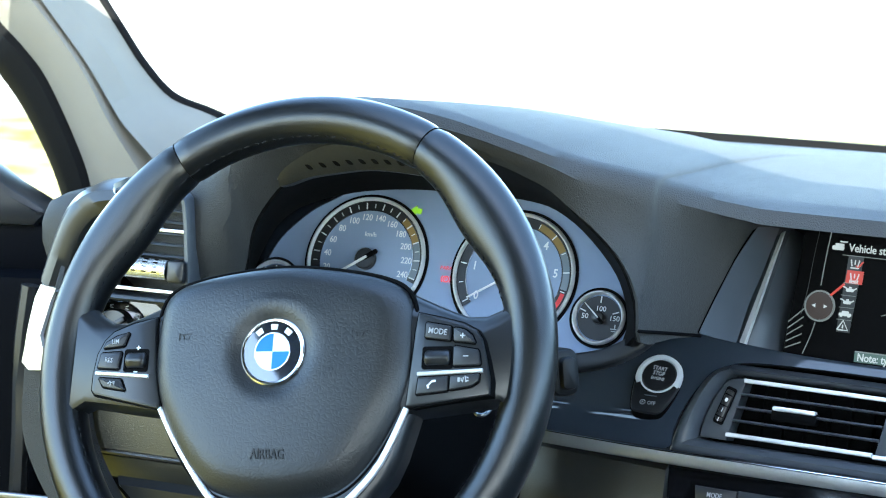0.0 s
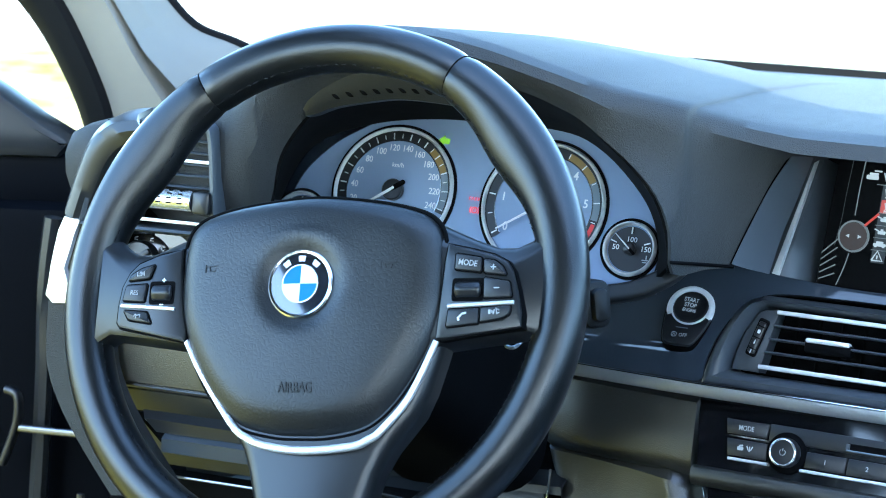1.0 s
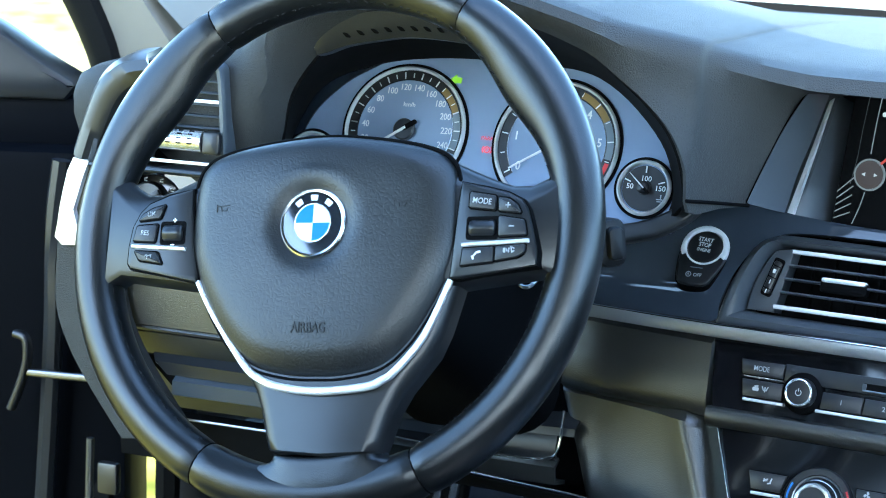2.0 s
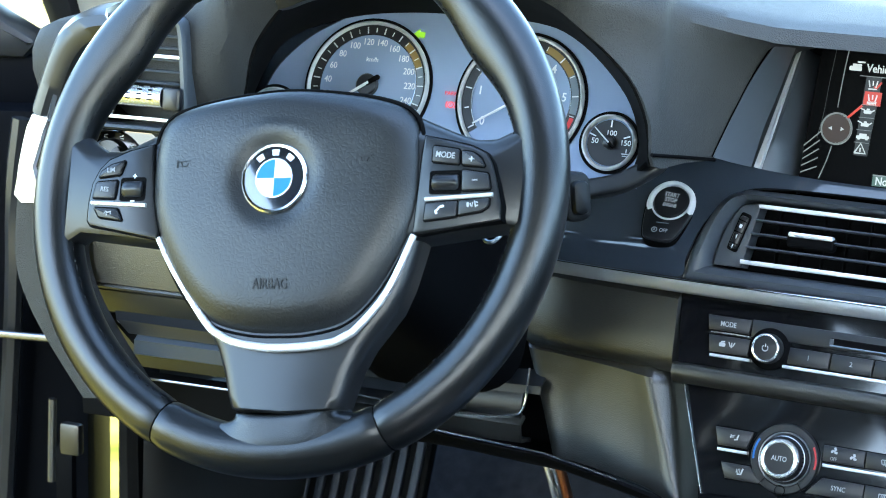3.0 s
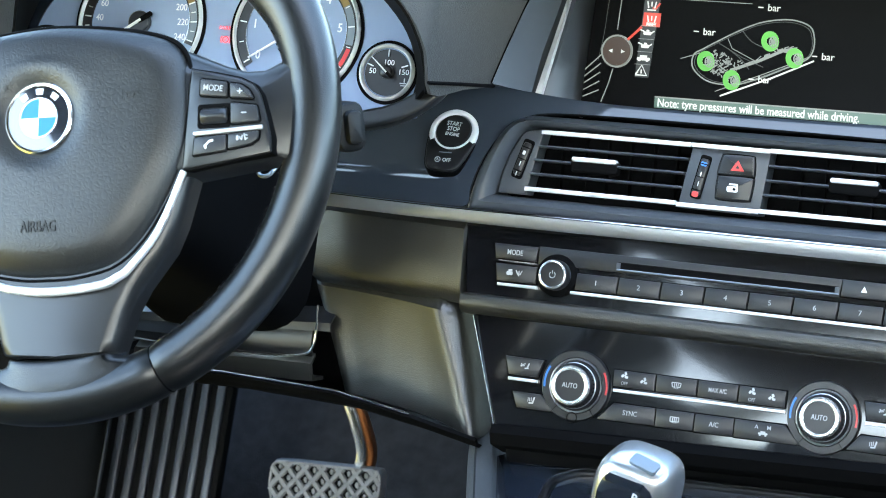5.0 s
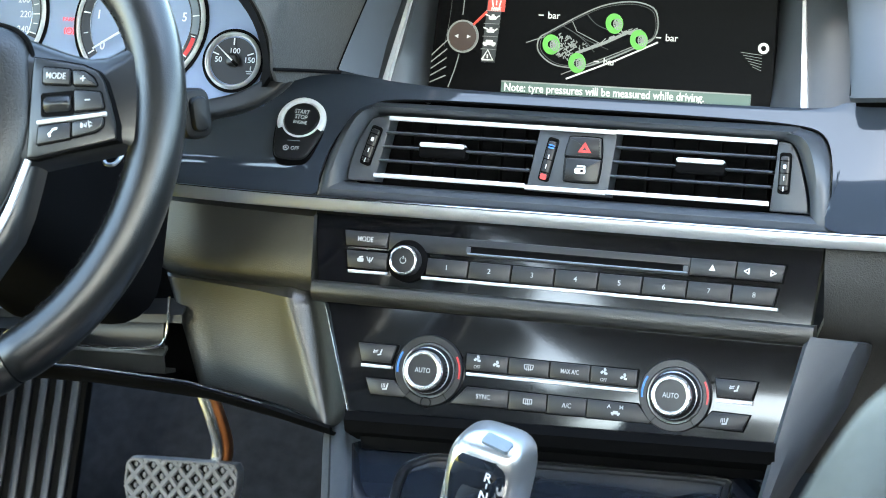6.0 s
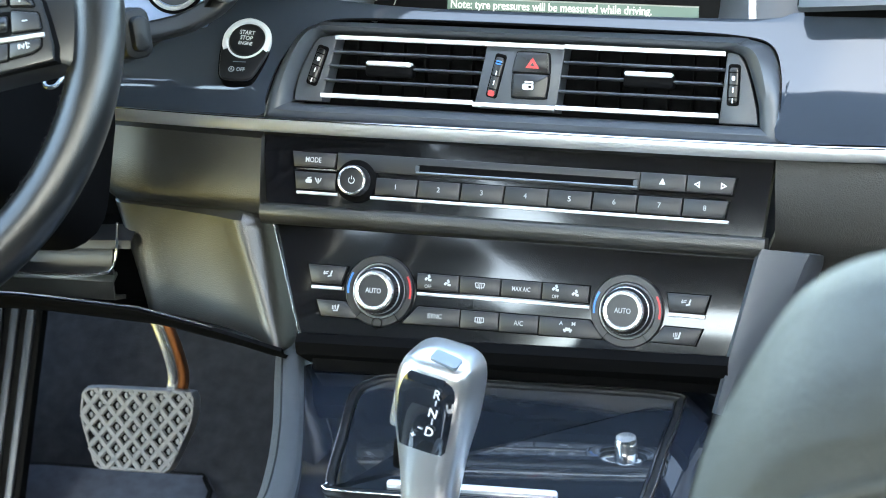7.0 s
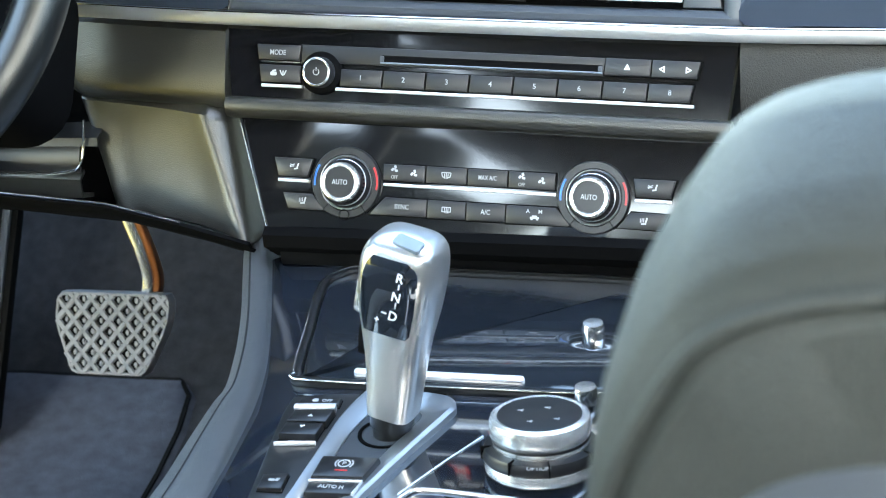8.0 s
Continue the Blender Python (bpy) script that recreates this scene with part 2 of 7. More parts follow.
def words(text, size, parent, x, y, z, mat, depth=0.00015, turn=0.0, align="CENTER", squeeze=1.0):
    """Raised lettering on a face, in the built-in font."""
    cu = bpy.data.curves.new("lettering", "FONT")
    cu.body, cu.size, cu.extrude = text, size, depth
    cu.align_x, cu.align_y = align, "CENTER"
    cu.resolution_u = 3
    cu.offset = (0.014 if size > 0.0075 else 0.003) * size
    tmp = bpy.data.objects.new("lettering", cu)
    scene.collection.objects.link(tmp)
    bpy.context.view_layer.update()
    me = bpy.data.meshes.new_from_object(tmp)
    bpy.data.objects.remove(tmp)
    bpy.data.curves.remove(cu)
    me.materials.clear()
    me.materials.append(mat)
    ob = new("lettering", me)
    ob.parent = parent
    ob.matrix_basis = pose(x, y, z, 0, 0, turn) @ Matrix.Diagonal((squeeze, 1, 1, 1))
    return ob


def mark(pieces, parent, x, y, z, mat, name="symbol", turn=0.0):
    """A printed symbol of small bars: (x, y, w, h, turn) in metres."""
    bms = []
    for px_, py_, w, h, t in pieces:
        bms.append(move(prism(rrect(w, h, min(w, h) * 0.3, n=2), 0, 0.0003), pose(px_, py_, 0, 0, 0, t)))
    return part(name, join(*bms), mat, parent, m=pose(x, y, z, 0, 0, turn))


def bowed(corners, level, bow):
    """A four-cornered panel, arched in height about a level: upper left, lower left, lower right, upper right."""
    a, b_, c, d = (Vector(p) for p in corners)
    rows = []
    for i in range(13):
        left, right = a.lerp(b_, i / 12), d.lerp(c, i / 12)
        row = [left.lerp(right, k / 16) for k in range(17)]
        rows.append([(p.x, p.y, -bow * (p.y - level) ** 2 - 0.05 * p.x ** 2) for p in row])
    return sheet(rows, 0.012, True)

# ---- frames of the fitted panels ----
TURN_TO_DRIVER = 0.0465
ALONG = Vector((math.cos(TURN_TO_DRIVER), -math.sin(TURN_TO_DRIVER), 0))


def stack_frame(o, lean, cant):
    A = radians(lean)
    n = Vector((-math.sin(TURN_TO_DRIVER) * math.cos(A), -math.cos(TURN_TO_DRIVER) * math.cos(A), math.sin(A)))
    return frame_m(o, n, ALONG) @ pose(0, 0, 0, 0, 0, cant)


RADIO_M = stack_frame((0, 0.2767, 0.5518), 16, -0.95)
VENT_M = stack_frame((0, 0.309, 0.655), 14, -0.6)
SCREEN_M = stack_frame((0, 0.365, 0.72), 12, -0.5)
SURROUND_M = stack_frame((0, 0.350, 0.70), 28, -0.5)
WHEEL_RAKE = radians(22.8)
WHEEL_M = frame_m((-0.37, 0, 0.70), (0, -math.cos(WHEEL_RAKE), math.sin(WHEEL_RAKE)))
DIAL_M = frame_m((-0.37, 0.26, 0.738), (0, -math.cos(0.38), math.sin(0.38)))
CONSOLE_M = frame_m((0, 0.16, 0.40), (0, -0.2, 1))

# ---- outside ----
def build_ground():
    bm = bmesh.new()
    bmesh.ops.create_grid(bm, x_segments=60, y_segments=60, size=1200)
    mat = bpy.data.materials.new("dry_grass")
    mat.use_nodes = True
    nt = mat.node_tree
    b = nt.nodes["Principled BSDF"]
    tc = nt.nodes.new("ShaderNodeTexCoord")
    n1 = nt.nodes.new("ShaderNodeTexNoise")
    n1.inputs["Scale"].default_value = 4.5
    n1.inputs["Detail"].default_value = 8
    n2 = nt.nodes.new("ShaderNodeTexNoise")
    n2.inputs["Scale"].default_value = 0.15
    mixf = nt.nodes.new("ShaderNodeMath")
    mixf.operation = "MULTIPLY_ADD"
    mixf.inputs[1].default_value = 0.35
    ramp = nt.nodes.new("ShaderNodeValToRGB")
    ramp.color_ramp.elements[0].position = 0.50
    ramp.color_ramp.elements[0].color = (0.080, 0.078, 0.014, 1)
    ramp.color_ramp.elements[1].position = 0.78
    ramp.color_ramp.elements[1].color = (0.30, 0.240, 0.050, 1)
    nt.links.new(tc.outputs["Object"], n1.inputs["Vector"])
    nt.links.new(tc.outputs["Object"], n2.inputs["Vector"])
    nt.links.new(n2.outputs["Fac"], mixf.inputs[0])
    nt.links.new(n1.outputs["Fac"], mixf.inputs[2])
    nt.links.new(mixf.outputs[0], ramp.inputs[0])
    # paler, then near-white further out: distant glare put into the colour
    pale = nt.nodes.new("ShaderNodeValToRGB")
    pale.color_ramp.elements[0].position = 0.50
    pale.color_ramp.elements[0].color = (0.085, 0.085, 0.020, 1)
    pale.color_ramp.elements[1].position = 0.80
    pale.color_ramp.elements[1].color = (0.38, 0.33, 0.15, 1)
    nt.links.new(mixf.outputs[0], pale.inputs[0])
    far = nt.nodes.new("ShaderNodeVectorMath")
    far.operation = "LENGTH"
    nt.links.new(tc.outputs["Object"], far.inputs[0])
    near_far = nt.nodes.new("ShaderNodeMapRange")
    near_far.inputs["From Min"].default_value = 5.0
    near_far.inputs["From Max"].default_value = 9.0
    nt.links.new(far.outputs["Value"], near_far.inputs["Value"])
    bright = nt.nodes.new("ShaderNodeMapRange")
    bright.inputs["From Min"].default_value = 11.2
    bright.inputs["From Max"].default_value = 13.0
    nt.links.new(far.outputs["Value"], bright.inputs["Value"])
    glare_mix = nt.nodes.new("ShaderNodeMix")
    glare_mix.data_type = "RGBA"
    nt.links.new(bright.outputs[0], glare_mix.inputs[0])
    nt.links.new(pale.outputs[0], glare_mix.inputs[6])
    glare_mix.inputs[7].default_value = (0.52, 0.50, 0.42, 1)
    both = nt.nodes.new("ShaderNodeMix")
    both.data_type = "RGBA"
    nt.links.new(near_far.outputs[0], both.inputs[0])
    nt.links.new(ramp.outputs[0], both.inputs[6])
    nt.links.new(glare_mix.outputs[2], both.inputs[7])
    nt.links.new(both.outputs[2], b.inputs["Base Color"])
    b.inputs["Roughness"].default_value = 1.0
    b.inputs["Specular IOR Level"].default_value = 0.0
    solid("ground", bm, mat, "sunlit meadow of yellow-green grass, coloured pale beyond for distant glare", "ground", pose(0, 0, -0.38), kind="structure")


build_ground()


# ---- car body round the cabin ----
def build_shell():
    shell = thing("car_body", "dark painted car body shell round the cabin with open window gaps", "car body", kind="structure")
    # floor pan with transmission tunnel
    prof = [(-0.78, 0.12), (-0.72, 0.06), (-0.20, 0.05), (-0.15, 0.10), (-0.13, 0.28), (0.13, 0.28), (0.15, 0.10), (0.20, 0.05), (0.72, 0.06), (0.78, 0.12)]
    rows = []
    for y in (-2.2, -1.2, -0.6, 0.0, 0.45):
        rows.append([(x, y, z) for x, z in prof])
    for y, up in ((0.62, 0.0), (0.80, 0.06), (0.95, 0.22), (1.02, 0.40), (1.02, 0.52)):
        rows.append([(x, y, max(z, 0.05) + up * (1 if z < 0.2 else 0.6)) for x, z in prof])
    part("floor_carpet", sheet(rows, 0.01, True), CARPET, shell, "dark charcoal loop carpet")
    # unseen roof; headliner kept dark for black reflections in the gloss panels
    def roof_z(x, y):
        return np.interp(y, [-2.2, -1.5, -0.8, -0.2, 0.08], [1.18, 1.265, 1.29, 1.275, 1.245]) - 0.09 * (abs(x) / 0.62) ** 3
    rows = [[(x, y, roof_z(x, y)) for x in (-0.57, -0.50, -0.35, -0.2, 0, 0.2, 0.35, 0.50, 0.57)] for y in (-0.28, -0.36, -0.56, -0.8, -1.3, -1.95)]
    part("headliner", sheet(rows, 0.03), LINING, shell, "unseen anthracite headliner, dark for the reflections")
    # unseen rails, widened to keep the sun off pillar and door
    for sx in (-1, 1):
        part("sun_block_rail", sheet([[(sx * 0.50, y, z), (sx * 0.60, y + 0.02, z - 0.02), (sx * 0.80, y + 0.05, z - 0.05)] for y, z in ((0.10, 1.235), (-0.10, 1.25), (-0.38, 1.25), (-0.62, 1.25), (-0.90, 1.25))], 0.03), LINING, shell, "unseen anthracite roof rail widened to block the sun")
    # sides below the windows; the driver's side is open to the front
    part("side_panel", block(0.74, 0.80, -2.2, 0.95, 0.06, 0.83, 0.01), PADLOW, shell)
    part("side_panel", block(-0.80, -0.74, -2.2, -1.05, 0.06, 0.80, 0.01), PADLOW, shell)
    # pillars behind the front doors and at the back
    for sx in (-1, 1):
        part("pillar", tube([(sx * 0.76, -1.02, 0.10), (sx * 0.75, -1.04, 0.75), (sx * 0.62, -1.06, 1.24)], 0.05, 10), PILLAR, shell)
        part("pillar", tube([(sx * 0.74, -1.75, 0.75), (sx * 0.60, -2.0, 1.20)], 0.07, 10), PILLAR, shell)
    # unseen rear parts, added and sized to shape what the gloss panels reflect
    part("rear_wall", block(-0.78, 0.78, -2.25, -2.2, 0.06, 0.93, 0.01), LINING, shell)
    part("parcel_shelf", block(-0.70, 0.70, -2.2, -1.93, 0.82, 0.85, 0.01), LINING, shell, "dark shelf under the rear window")
    part("rear_bench", block(-0.68, 0.68, -2.19, -1.95, 0.10, 0.86, 0.05), SEAT, shell)
    for x in (-0.36, 0.36):
        part("unseen_headrest", block(x - 0.13, x + 0.13, -2.02, -1.92, 0.85, 1.04, 0.04), SEAT, shell)
    # windscreen frame: pillars with cloth trim, seals
    for sx in (-1, 1):
        top, low = Vector((sx * 0.60, 0.16, 1.24)), Vector((sx * 0.80, 0.62, 0.76))
        prof = [(-0.05, -0.03), (0.05, -0.03), (0.06, 0.0), (0.035, 0.03), (-0.035, 0.03), (-0.06, 0.0)]
        if sx > 0:
            part("pillar_trim", sweep([low + (low - top) * 0.2, low, top], spline(prof, 3), (0, 1, 0)), PILLAR, shell)
    # scuttle under the windscreen
    part("scuttle", sheet([[(x, 0.88, 0.60) for x in (-0.8, 0, 0.8)], [(x, 0.885, 0.777) for x in (-0.8, 0, 0.8)],
                           [(x, 0.90, 0.776) for x in (-0.8, 0, 0.8)], [(x, 1.05, 0.70) for x in (-0.8, 0, 0.8)]], 0.01), RUBBER, shell)
    return shell


shell = build_shell()


def build_pillar():
    """The driver's pillar with its pale cloth trim, dark door seal and black windscreen edge."""
    ob = thing("pillar_cover", "pale grey cloth covered windscreen pillar beside the dashboard", "pillar")
    A = spline([(-0.700, 0.57, 0.772), (-0.749, 0.57, 0.790), (-0.792, 0.57, 0.803), (-0.824, 0.57, 0.831), (-0.850, 0.57, 0.864), (-0.874, 0.57, 0.895), (-0.922, 0.57, 0.957), (-0.92, 0.40, 1.08), (-0.80, 0.12, 1.22)], 5, False)
    B = spline([(-0.735, 0.47, 0.735), (-0.765, 0.47, 0.768), (-0.791, 0.47, 0.799), (-0.820, 0.47, 0.843), (-0.845, 0.47, 0.871), (-0.871, 0.47, 0.899), (-0.917, 0.47, 0.948), (-0.93, 0.34, 1.07), (-0.82, 0.10, 1.22)], 5, False)
    C = spline([(-0.815, 0.50, 0.690), (-0.824, 0.50, 0.722), (-0.833, 0.50, 0.750), (-0.854, 0.50, 0.792), (-0.877, 0.50, 0.830), (-0.900, 0.50, 0.854), (-0.947, 0.50, 0.899), (-0.96, 0.36, 1.05), (-0.85, 0.12, 1.22)], 5, False)
    D = spline([(-0.852, 0.52, 0.660), (-0.862, 0.52, 0.696), (-0.872, 0.52, 0.726), (-0.888, 0.52, 0.758), (-0.912, 0.52, 0.796), (-0.940, 0.52, 0.828), (-0.975, 0.51, 0.872), (-0.97, 0.38, 1.10), (-0.88, 0.16, 1.24)], 5, False)
    rows = []
    for a, b, c in zip(A, B, C):
        a, b, c = Vector(a), Vector(b), Vector(c)
        f, g = a.lerp(b, 0.80), b.lerp(c, 0.18)
        rows.append([a + Vector((0.003, 0.018, 0.0)), a, a.lerp(b, 0.40), Vector((f.x, b.y + 0.012, f.z)), b + Vector((0.003, 0.050, -0.002)), g + Vector((0, 0.006, 0)), b.lerp(c, 0.45), b.lerp(c, 0.75), c])
    part("trim_cover", sheet(rows, 0.004), PILLAR, ob)
    rows = []
    for c, d in zip(C, D):
        c, d = Vector(c), Vector(d)
        rows.append([c + Vector((0.002, 0.004, 0)), c.lerp(d, 0.15) + Vector((0, -0.010, 0)), c.lerp(d, 0.5) + Vector((0, -0.014, 0)), c.lerp(d, 0.85) + Vector((0, -0.008, 0)), d, d + Vector((0.0, 0.03, 0))])
    part("door_seal", sheet(rows, 0.004), RUBBER, ob, "black rubber door seal")
    edge = [Vector(a) + Vector((0.004, 0.012, 0.004)) for a in A]
    edge = [Vector((-0.45, 0.66, 0.752)), Vector((-0.60, 0.62, 0.760))] + edge
    part("glass_edge", tube(edge, 0.0050, 8), RUBBER, ob, "black glass edge")
    return ob


build_pillar()

# ---- dashboard ----
def build_dash():
    ob = thing("dashboard", "black grained soft-touch dashboard with a hood over the instruments", "dashboard")
    # stations: x, lower edge (y, z), middle of the face (y, z), lip (y, z), height of the top at 0.40
    st = [
        (-0.672, 0.190, 0.700, 0.172, 0.735, 0.175, 0.758, 0.762),
        (-0.650, 0.175, 0.702, 0.158, 0.742, 0.163, 0.768, 0.774),
        (-0.60, 0.160, 0.705, 0.148, 0.745, 0.155, 0.776, 0.786),
        (-0.53, 0.150, 0.690, 0.142, 0.745, 0.150, 0.788, 0.806),
        (-0.505, 0.160, 0.700, 0.140, 0.755, 0.145, 0.806, 0.818),
        (-0.494, 0.165, 0.728, 0.142, 0.775, 0.142, 0.818, 0.824),
        (-0.490, 0.167, 0.757, 0.143, 0.795, 0.142, 0.826, 0.828),
        (-0.480, 0.168, 0.778, 0.143, 0.812, 0.142, 0.836, 0.832),
        (-0.462, 0.170, 0.800, 0.144, 0.828, 0.142, 0.847, 0.836),
        (-0.430, 0.170, 0.819, 0.145, 0.843, 0.142, 0.857, 0.839),
        (-0.394, 0.170, 0.828, 0.146, 0.848, 0.143, 0.860, 0.840),
        (-0.359, 0.170, 0.832, 0.148, 0.848, 0.146, 0.858, 0.840),
        (-0.325, 0.172, 0.832, 0.152, 0.844, 0.150, 0.852, 0.837),
        (-0.295, 0.174, 0.827, 0.158, 0.837, 0.156, 0.843, 0.833),
        (-0.268, 0.177, 0.817, 0.164, 0.827, 0.162, 0.834, 0.829),
        (-0.252, 0.178, 0.809, 0.169, 0.822, 0.167, 0.829, 0.826),
        (-0.235, 0.180, 0.795, 0.176, 0.812, 0.174, 0.824, 0.822),
        (-0.214, 0.181, 0.777, 0.186, 0.798, 0.184, 0.819, 0.817),
        (-0.197, 0.182, 0.757, 0.196, 0.786, 0.194, 0.815, 0.813),
        (-0.187, 0.183, 0.732, 0.204, 0.775, 0.202, 0.812, 0.810),
        (-0.184, 0.184, 0.703, 0.212, 0.762, 0.208, 0.810, 0.808),
        (-0.174, 0.225, 0.700, 0.232, 0.756, 0.216, 0.806, 0.806),
        (-0.160, 0.270, 0.700, 0.250, 0.758, 0.224, 0.802, 0.803),
        (-0.146, 0.285, 0.732, 0.258, 0.766, 0.230, 0.799, 0.801),
        (-0.130, 0.300, 0.762, 0.262, 0.772, 0.234, 0.797, 0.799),
        (-0.110, 0.345, 0.775, 0.268, 0.776, 0.238, 0.795, 0.798),
        (-0.02, 0.350, 0.777, 0.270, 0.777, 0.242, 0.794, 0.797),
        (0.11, 0.345, 0.776, 0.268, 0.777, 0.244, 0.794, 0.797),
        (0.145, 0.300, 0.755, 0.264, 0.768, 0.244, 0.794, 0.797),
        (0.178, 0.350, 0.750, 0.328, 0.756, 0.326, 0.794, 0.797),
        (0.20, 0.350, 0.750, 0.328, 0.756, 0.326, 0.793, 0.796),
        (0.40, 0.350, 0.750, 0.328, 0.756, 0.326, 0.790, 0.794),
        (0.74, 0.350, 0.750, 0.328, 0.756, 0.326, 0.770, 0.775),
    ]
    # over the screen and the passenger side the lip lies further forward
    st = [(x, by, bz, my + 0.022 * k, mz + 0.007 * k, cy + 0.030 * k, cz - 0.008 * k, tz - 0.004 * k)
          for x, by, bz, my, mz, cy, cz, tz in st for k in [min(1.0, max(0.0, (x + 0.174) / 0.05))]]
    keys = spline(st, 3, False)
    rows = []
    for x, by, bz, my, mz, cy, cz, tz in keys:
        rows.append([(x, by, bz), (x, by * 0.5 + my * 0.5, bz * 0.5 + mz * 0.5), (x, my, mz), (x, my * 0.4 + cy * 0.6 - 0.002, mz * 0.4 + cz * 0.6),
                     (x, cy, cz - 0.004), (x, cy + 0.006, cz + 0.003), (x, cy + 0.022, cz + 0.005), (x, 0.30, cz * 0.45 + tz * 0.55 + 0.003), (x, 0.40, tz),
                     (x, 0.54, tz * 0.6 + 0.785 * 0.4), (x, 0.70, 0.786 - 0.03 * (abs(x) / 0.74) ** 2), (x, 0.87, 0.7695 - 0.02 * (abs(x) / 0.74) ** 4)])
    for turn in range(60):
        smooth = [list(r) for r in rows]
        for i in range(1, len(rows) - 1):
            for q in range(2 if turn < 5 else (7 if turn < 8 else 3), 12):
                if turn > 7 and not -0.185 < rows[i][q][0] < 0.08 and (q < 7 or turn > 17):
                    continue
                a, b_, c = rows[i - 1][q], rows[i][q], rows[i + 1][q]
                smooth[i][q] = (b_[0], (a[1] + 2 * b_[1] + c[1]) / 4 if q > 2 else b_[1], (a[2] + 2 * b_[2] + c[2]) / 4)
        rows = smooth
    part("upper_pad", sheet(rows, 0.0025), PAD, ob, "black grained upper pad with curved hood")
    # satin wing between the pad and the screen, with its dark joints
    S = spline([(-0.1225, 0.277, 0.7835), (-0.128, 0.2755, 0.775), (-0.141, 0.276, 0.7525), (-0.152, 0.268, 0.7245), (-0.160, 0.256, 0.6995)], 4, False)
    T = spline([(-0.1200, 0.312, 0.7790), (-0.1215, 0.310, 0.7720), (-0.130, 0.305, 0.7426), (-0.1373, 0.297, 0.7175), (-0.1417, 0.285, 0.6901)], 4, False)
    part("screen_wing", sheet([[Vector(a) + Vector((-0.0004, 0.004, 0.0)), Vector(a), Vector(a).lerp(Vector(b), 0.5) + Vector((0.0006, -0.0012, 0)), Vector(b)] for a, b in zip(S, T)], 0.002), FRAME, ob, "satin grey panel beside the screen")
    part("wing_joint", tube([Vector(a) + Vector((-0.0012, 0.0012, 0.0004)) for a in S], 0.0013, 6), DARK, ob)
    part("pad_joint", tube(spline([(-0.182, 0.179, 0.7120), (-0.1735, 0.216, 0.7055), (-0.1635, 0.2485, 0.6995), (-0.1600, 0.2570, 0.6980)], 3, False), 0.0014, 6), DARK, ob)
    # satin panel over the passenger's trim, its end cut along the screen housing
    rows = []
    for x, d in ((0.1950, 0.012), (0.1955, 0.001), (0.1975, -0.0008), (0.22, -0.002), (0.25, -0.002), (0.32, -0.002), (0.50, -0.002), (0.74, 0.0)):
        up = 0.0030 * min(1.0, max(0.0, (x - 0.1955) / 0.05))
        rows.append([(x + 0.001, 0.335 + d, 0.688 + up), (x + 0.001, 0.299 + d, 0.6865 + up), (x + 0.001, 0.2960 + d, 0.6885 + up), (x + 0.0008, 0.3010 + d, 0.699), (x, 0.3085 + d, 0.712), (x - 0.0035, 0.322 + d, 0.735), (x - 0.009, 0.340 + d, 0.765), (x - 0.012, 0.352 + d, 0.784), (x - 0.012, 0.375 + d, 0.797)])
    part("passenger_panel", sheet(rows, 0.003), FRAME, ob, "satin slate panel over the passenger's trim")
    part("panel_joint", tube([Vector(p) + Vector((-0.0012, -0.0012, 0)) for p in rows[1][2:8]], 0.0012, 6), DARK, ob)
    # black strip stands in for the shadow line under the panel
    part("panel_shadow_gap", sheet([[(x, 0.318, 0.6795), (x, 0.312, 0.6895)] for x in (0.197, 0.25, 0.40, 0.74)], 0.003), DARK, ob)
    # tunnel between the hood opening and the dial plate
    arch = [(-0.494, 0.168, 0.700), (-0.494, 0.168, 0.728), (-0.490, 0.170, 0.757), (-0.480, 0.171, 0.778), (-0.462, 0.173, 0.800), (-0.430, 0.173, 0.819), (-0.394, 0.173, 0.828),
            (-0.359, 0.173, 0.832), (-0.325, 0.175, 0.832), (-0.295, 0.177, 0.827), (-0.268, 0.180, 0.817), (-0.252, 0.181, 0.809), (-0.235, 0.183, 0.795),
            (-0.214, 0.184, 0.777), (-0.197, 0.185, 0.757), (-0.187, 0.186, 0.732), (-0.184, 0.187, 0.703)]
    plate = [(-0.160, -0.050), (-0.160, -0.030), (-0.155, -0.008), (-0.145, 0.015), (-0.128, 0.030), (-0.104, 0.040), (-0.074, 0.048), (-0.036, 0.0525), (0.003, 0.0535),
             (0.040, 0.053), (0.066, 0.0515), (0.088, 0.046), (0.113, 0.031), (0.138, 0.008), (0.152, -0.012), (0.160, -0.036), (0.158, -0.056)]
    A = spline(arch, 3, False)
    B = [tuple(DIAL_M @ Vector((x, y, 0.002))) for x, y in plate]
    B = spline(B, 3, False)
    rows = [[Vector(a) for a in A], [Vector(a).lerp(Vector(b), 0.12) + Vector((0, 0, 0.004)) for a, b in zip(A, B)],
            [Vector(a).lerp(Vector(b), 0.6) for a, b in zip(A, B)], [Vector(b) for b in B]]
    # near-black rubber material puts the hood's inner shade into the lining
    part("hood_tunnel", sheet(rows, 0.003), RUBBER, ob, "instrument hood lining coloured near-black for shade")
    # vent lip under the hood
    lip = spline([(-0.4640, 0.166, 0.8010, -0.4640, 0.166, 0.7975), (-0.4610, 0.163, 0.8130, -0.4560, 0.166, 0.7995), (-0.4481, 0.161, 0.8226, -0.4400, 0.166, 0.8060), (-0.4157, 0.160, 0.8290, -0.4157, 0.166, 0.8115), (-0.385, 0.160, 0.8318, -0.3923, 0.166, 0.8155), (-0.3565, 0.161, 0.8330, -0.3680, 0.166, 0.8158), (-0.330, 0.163, 0.8320, -0.3425, 0.167, 0.8142)], 5, False)
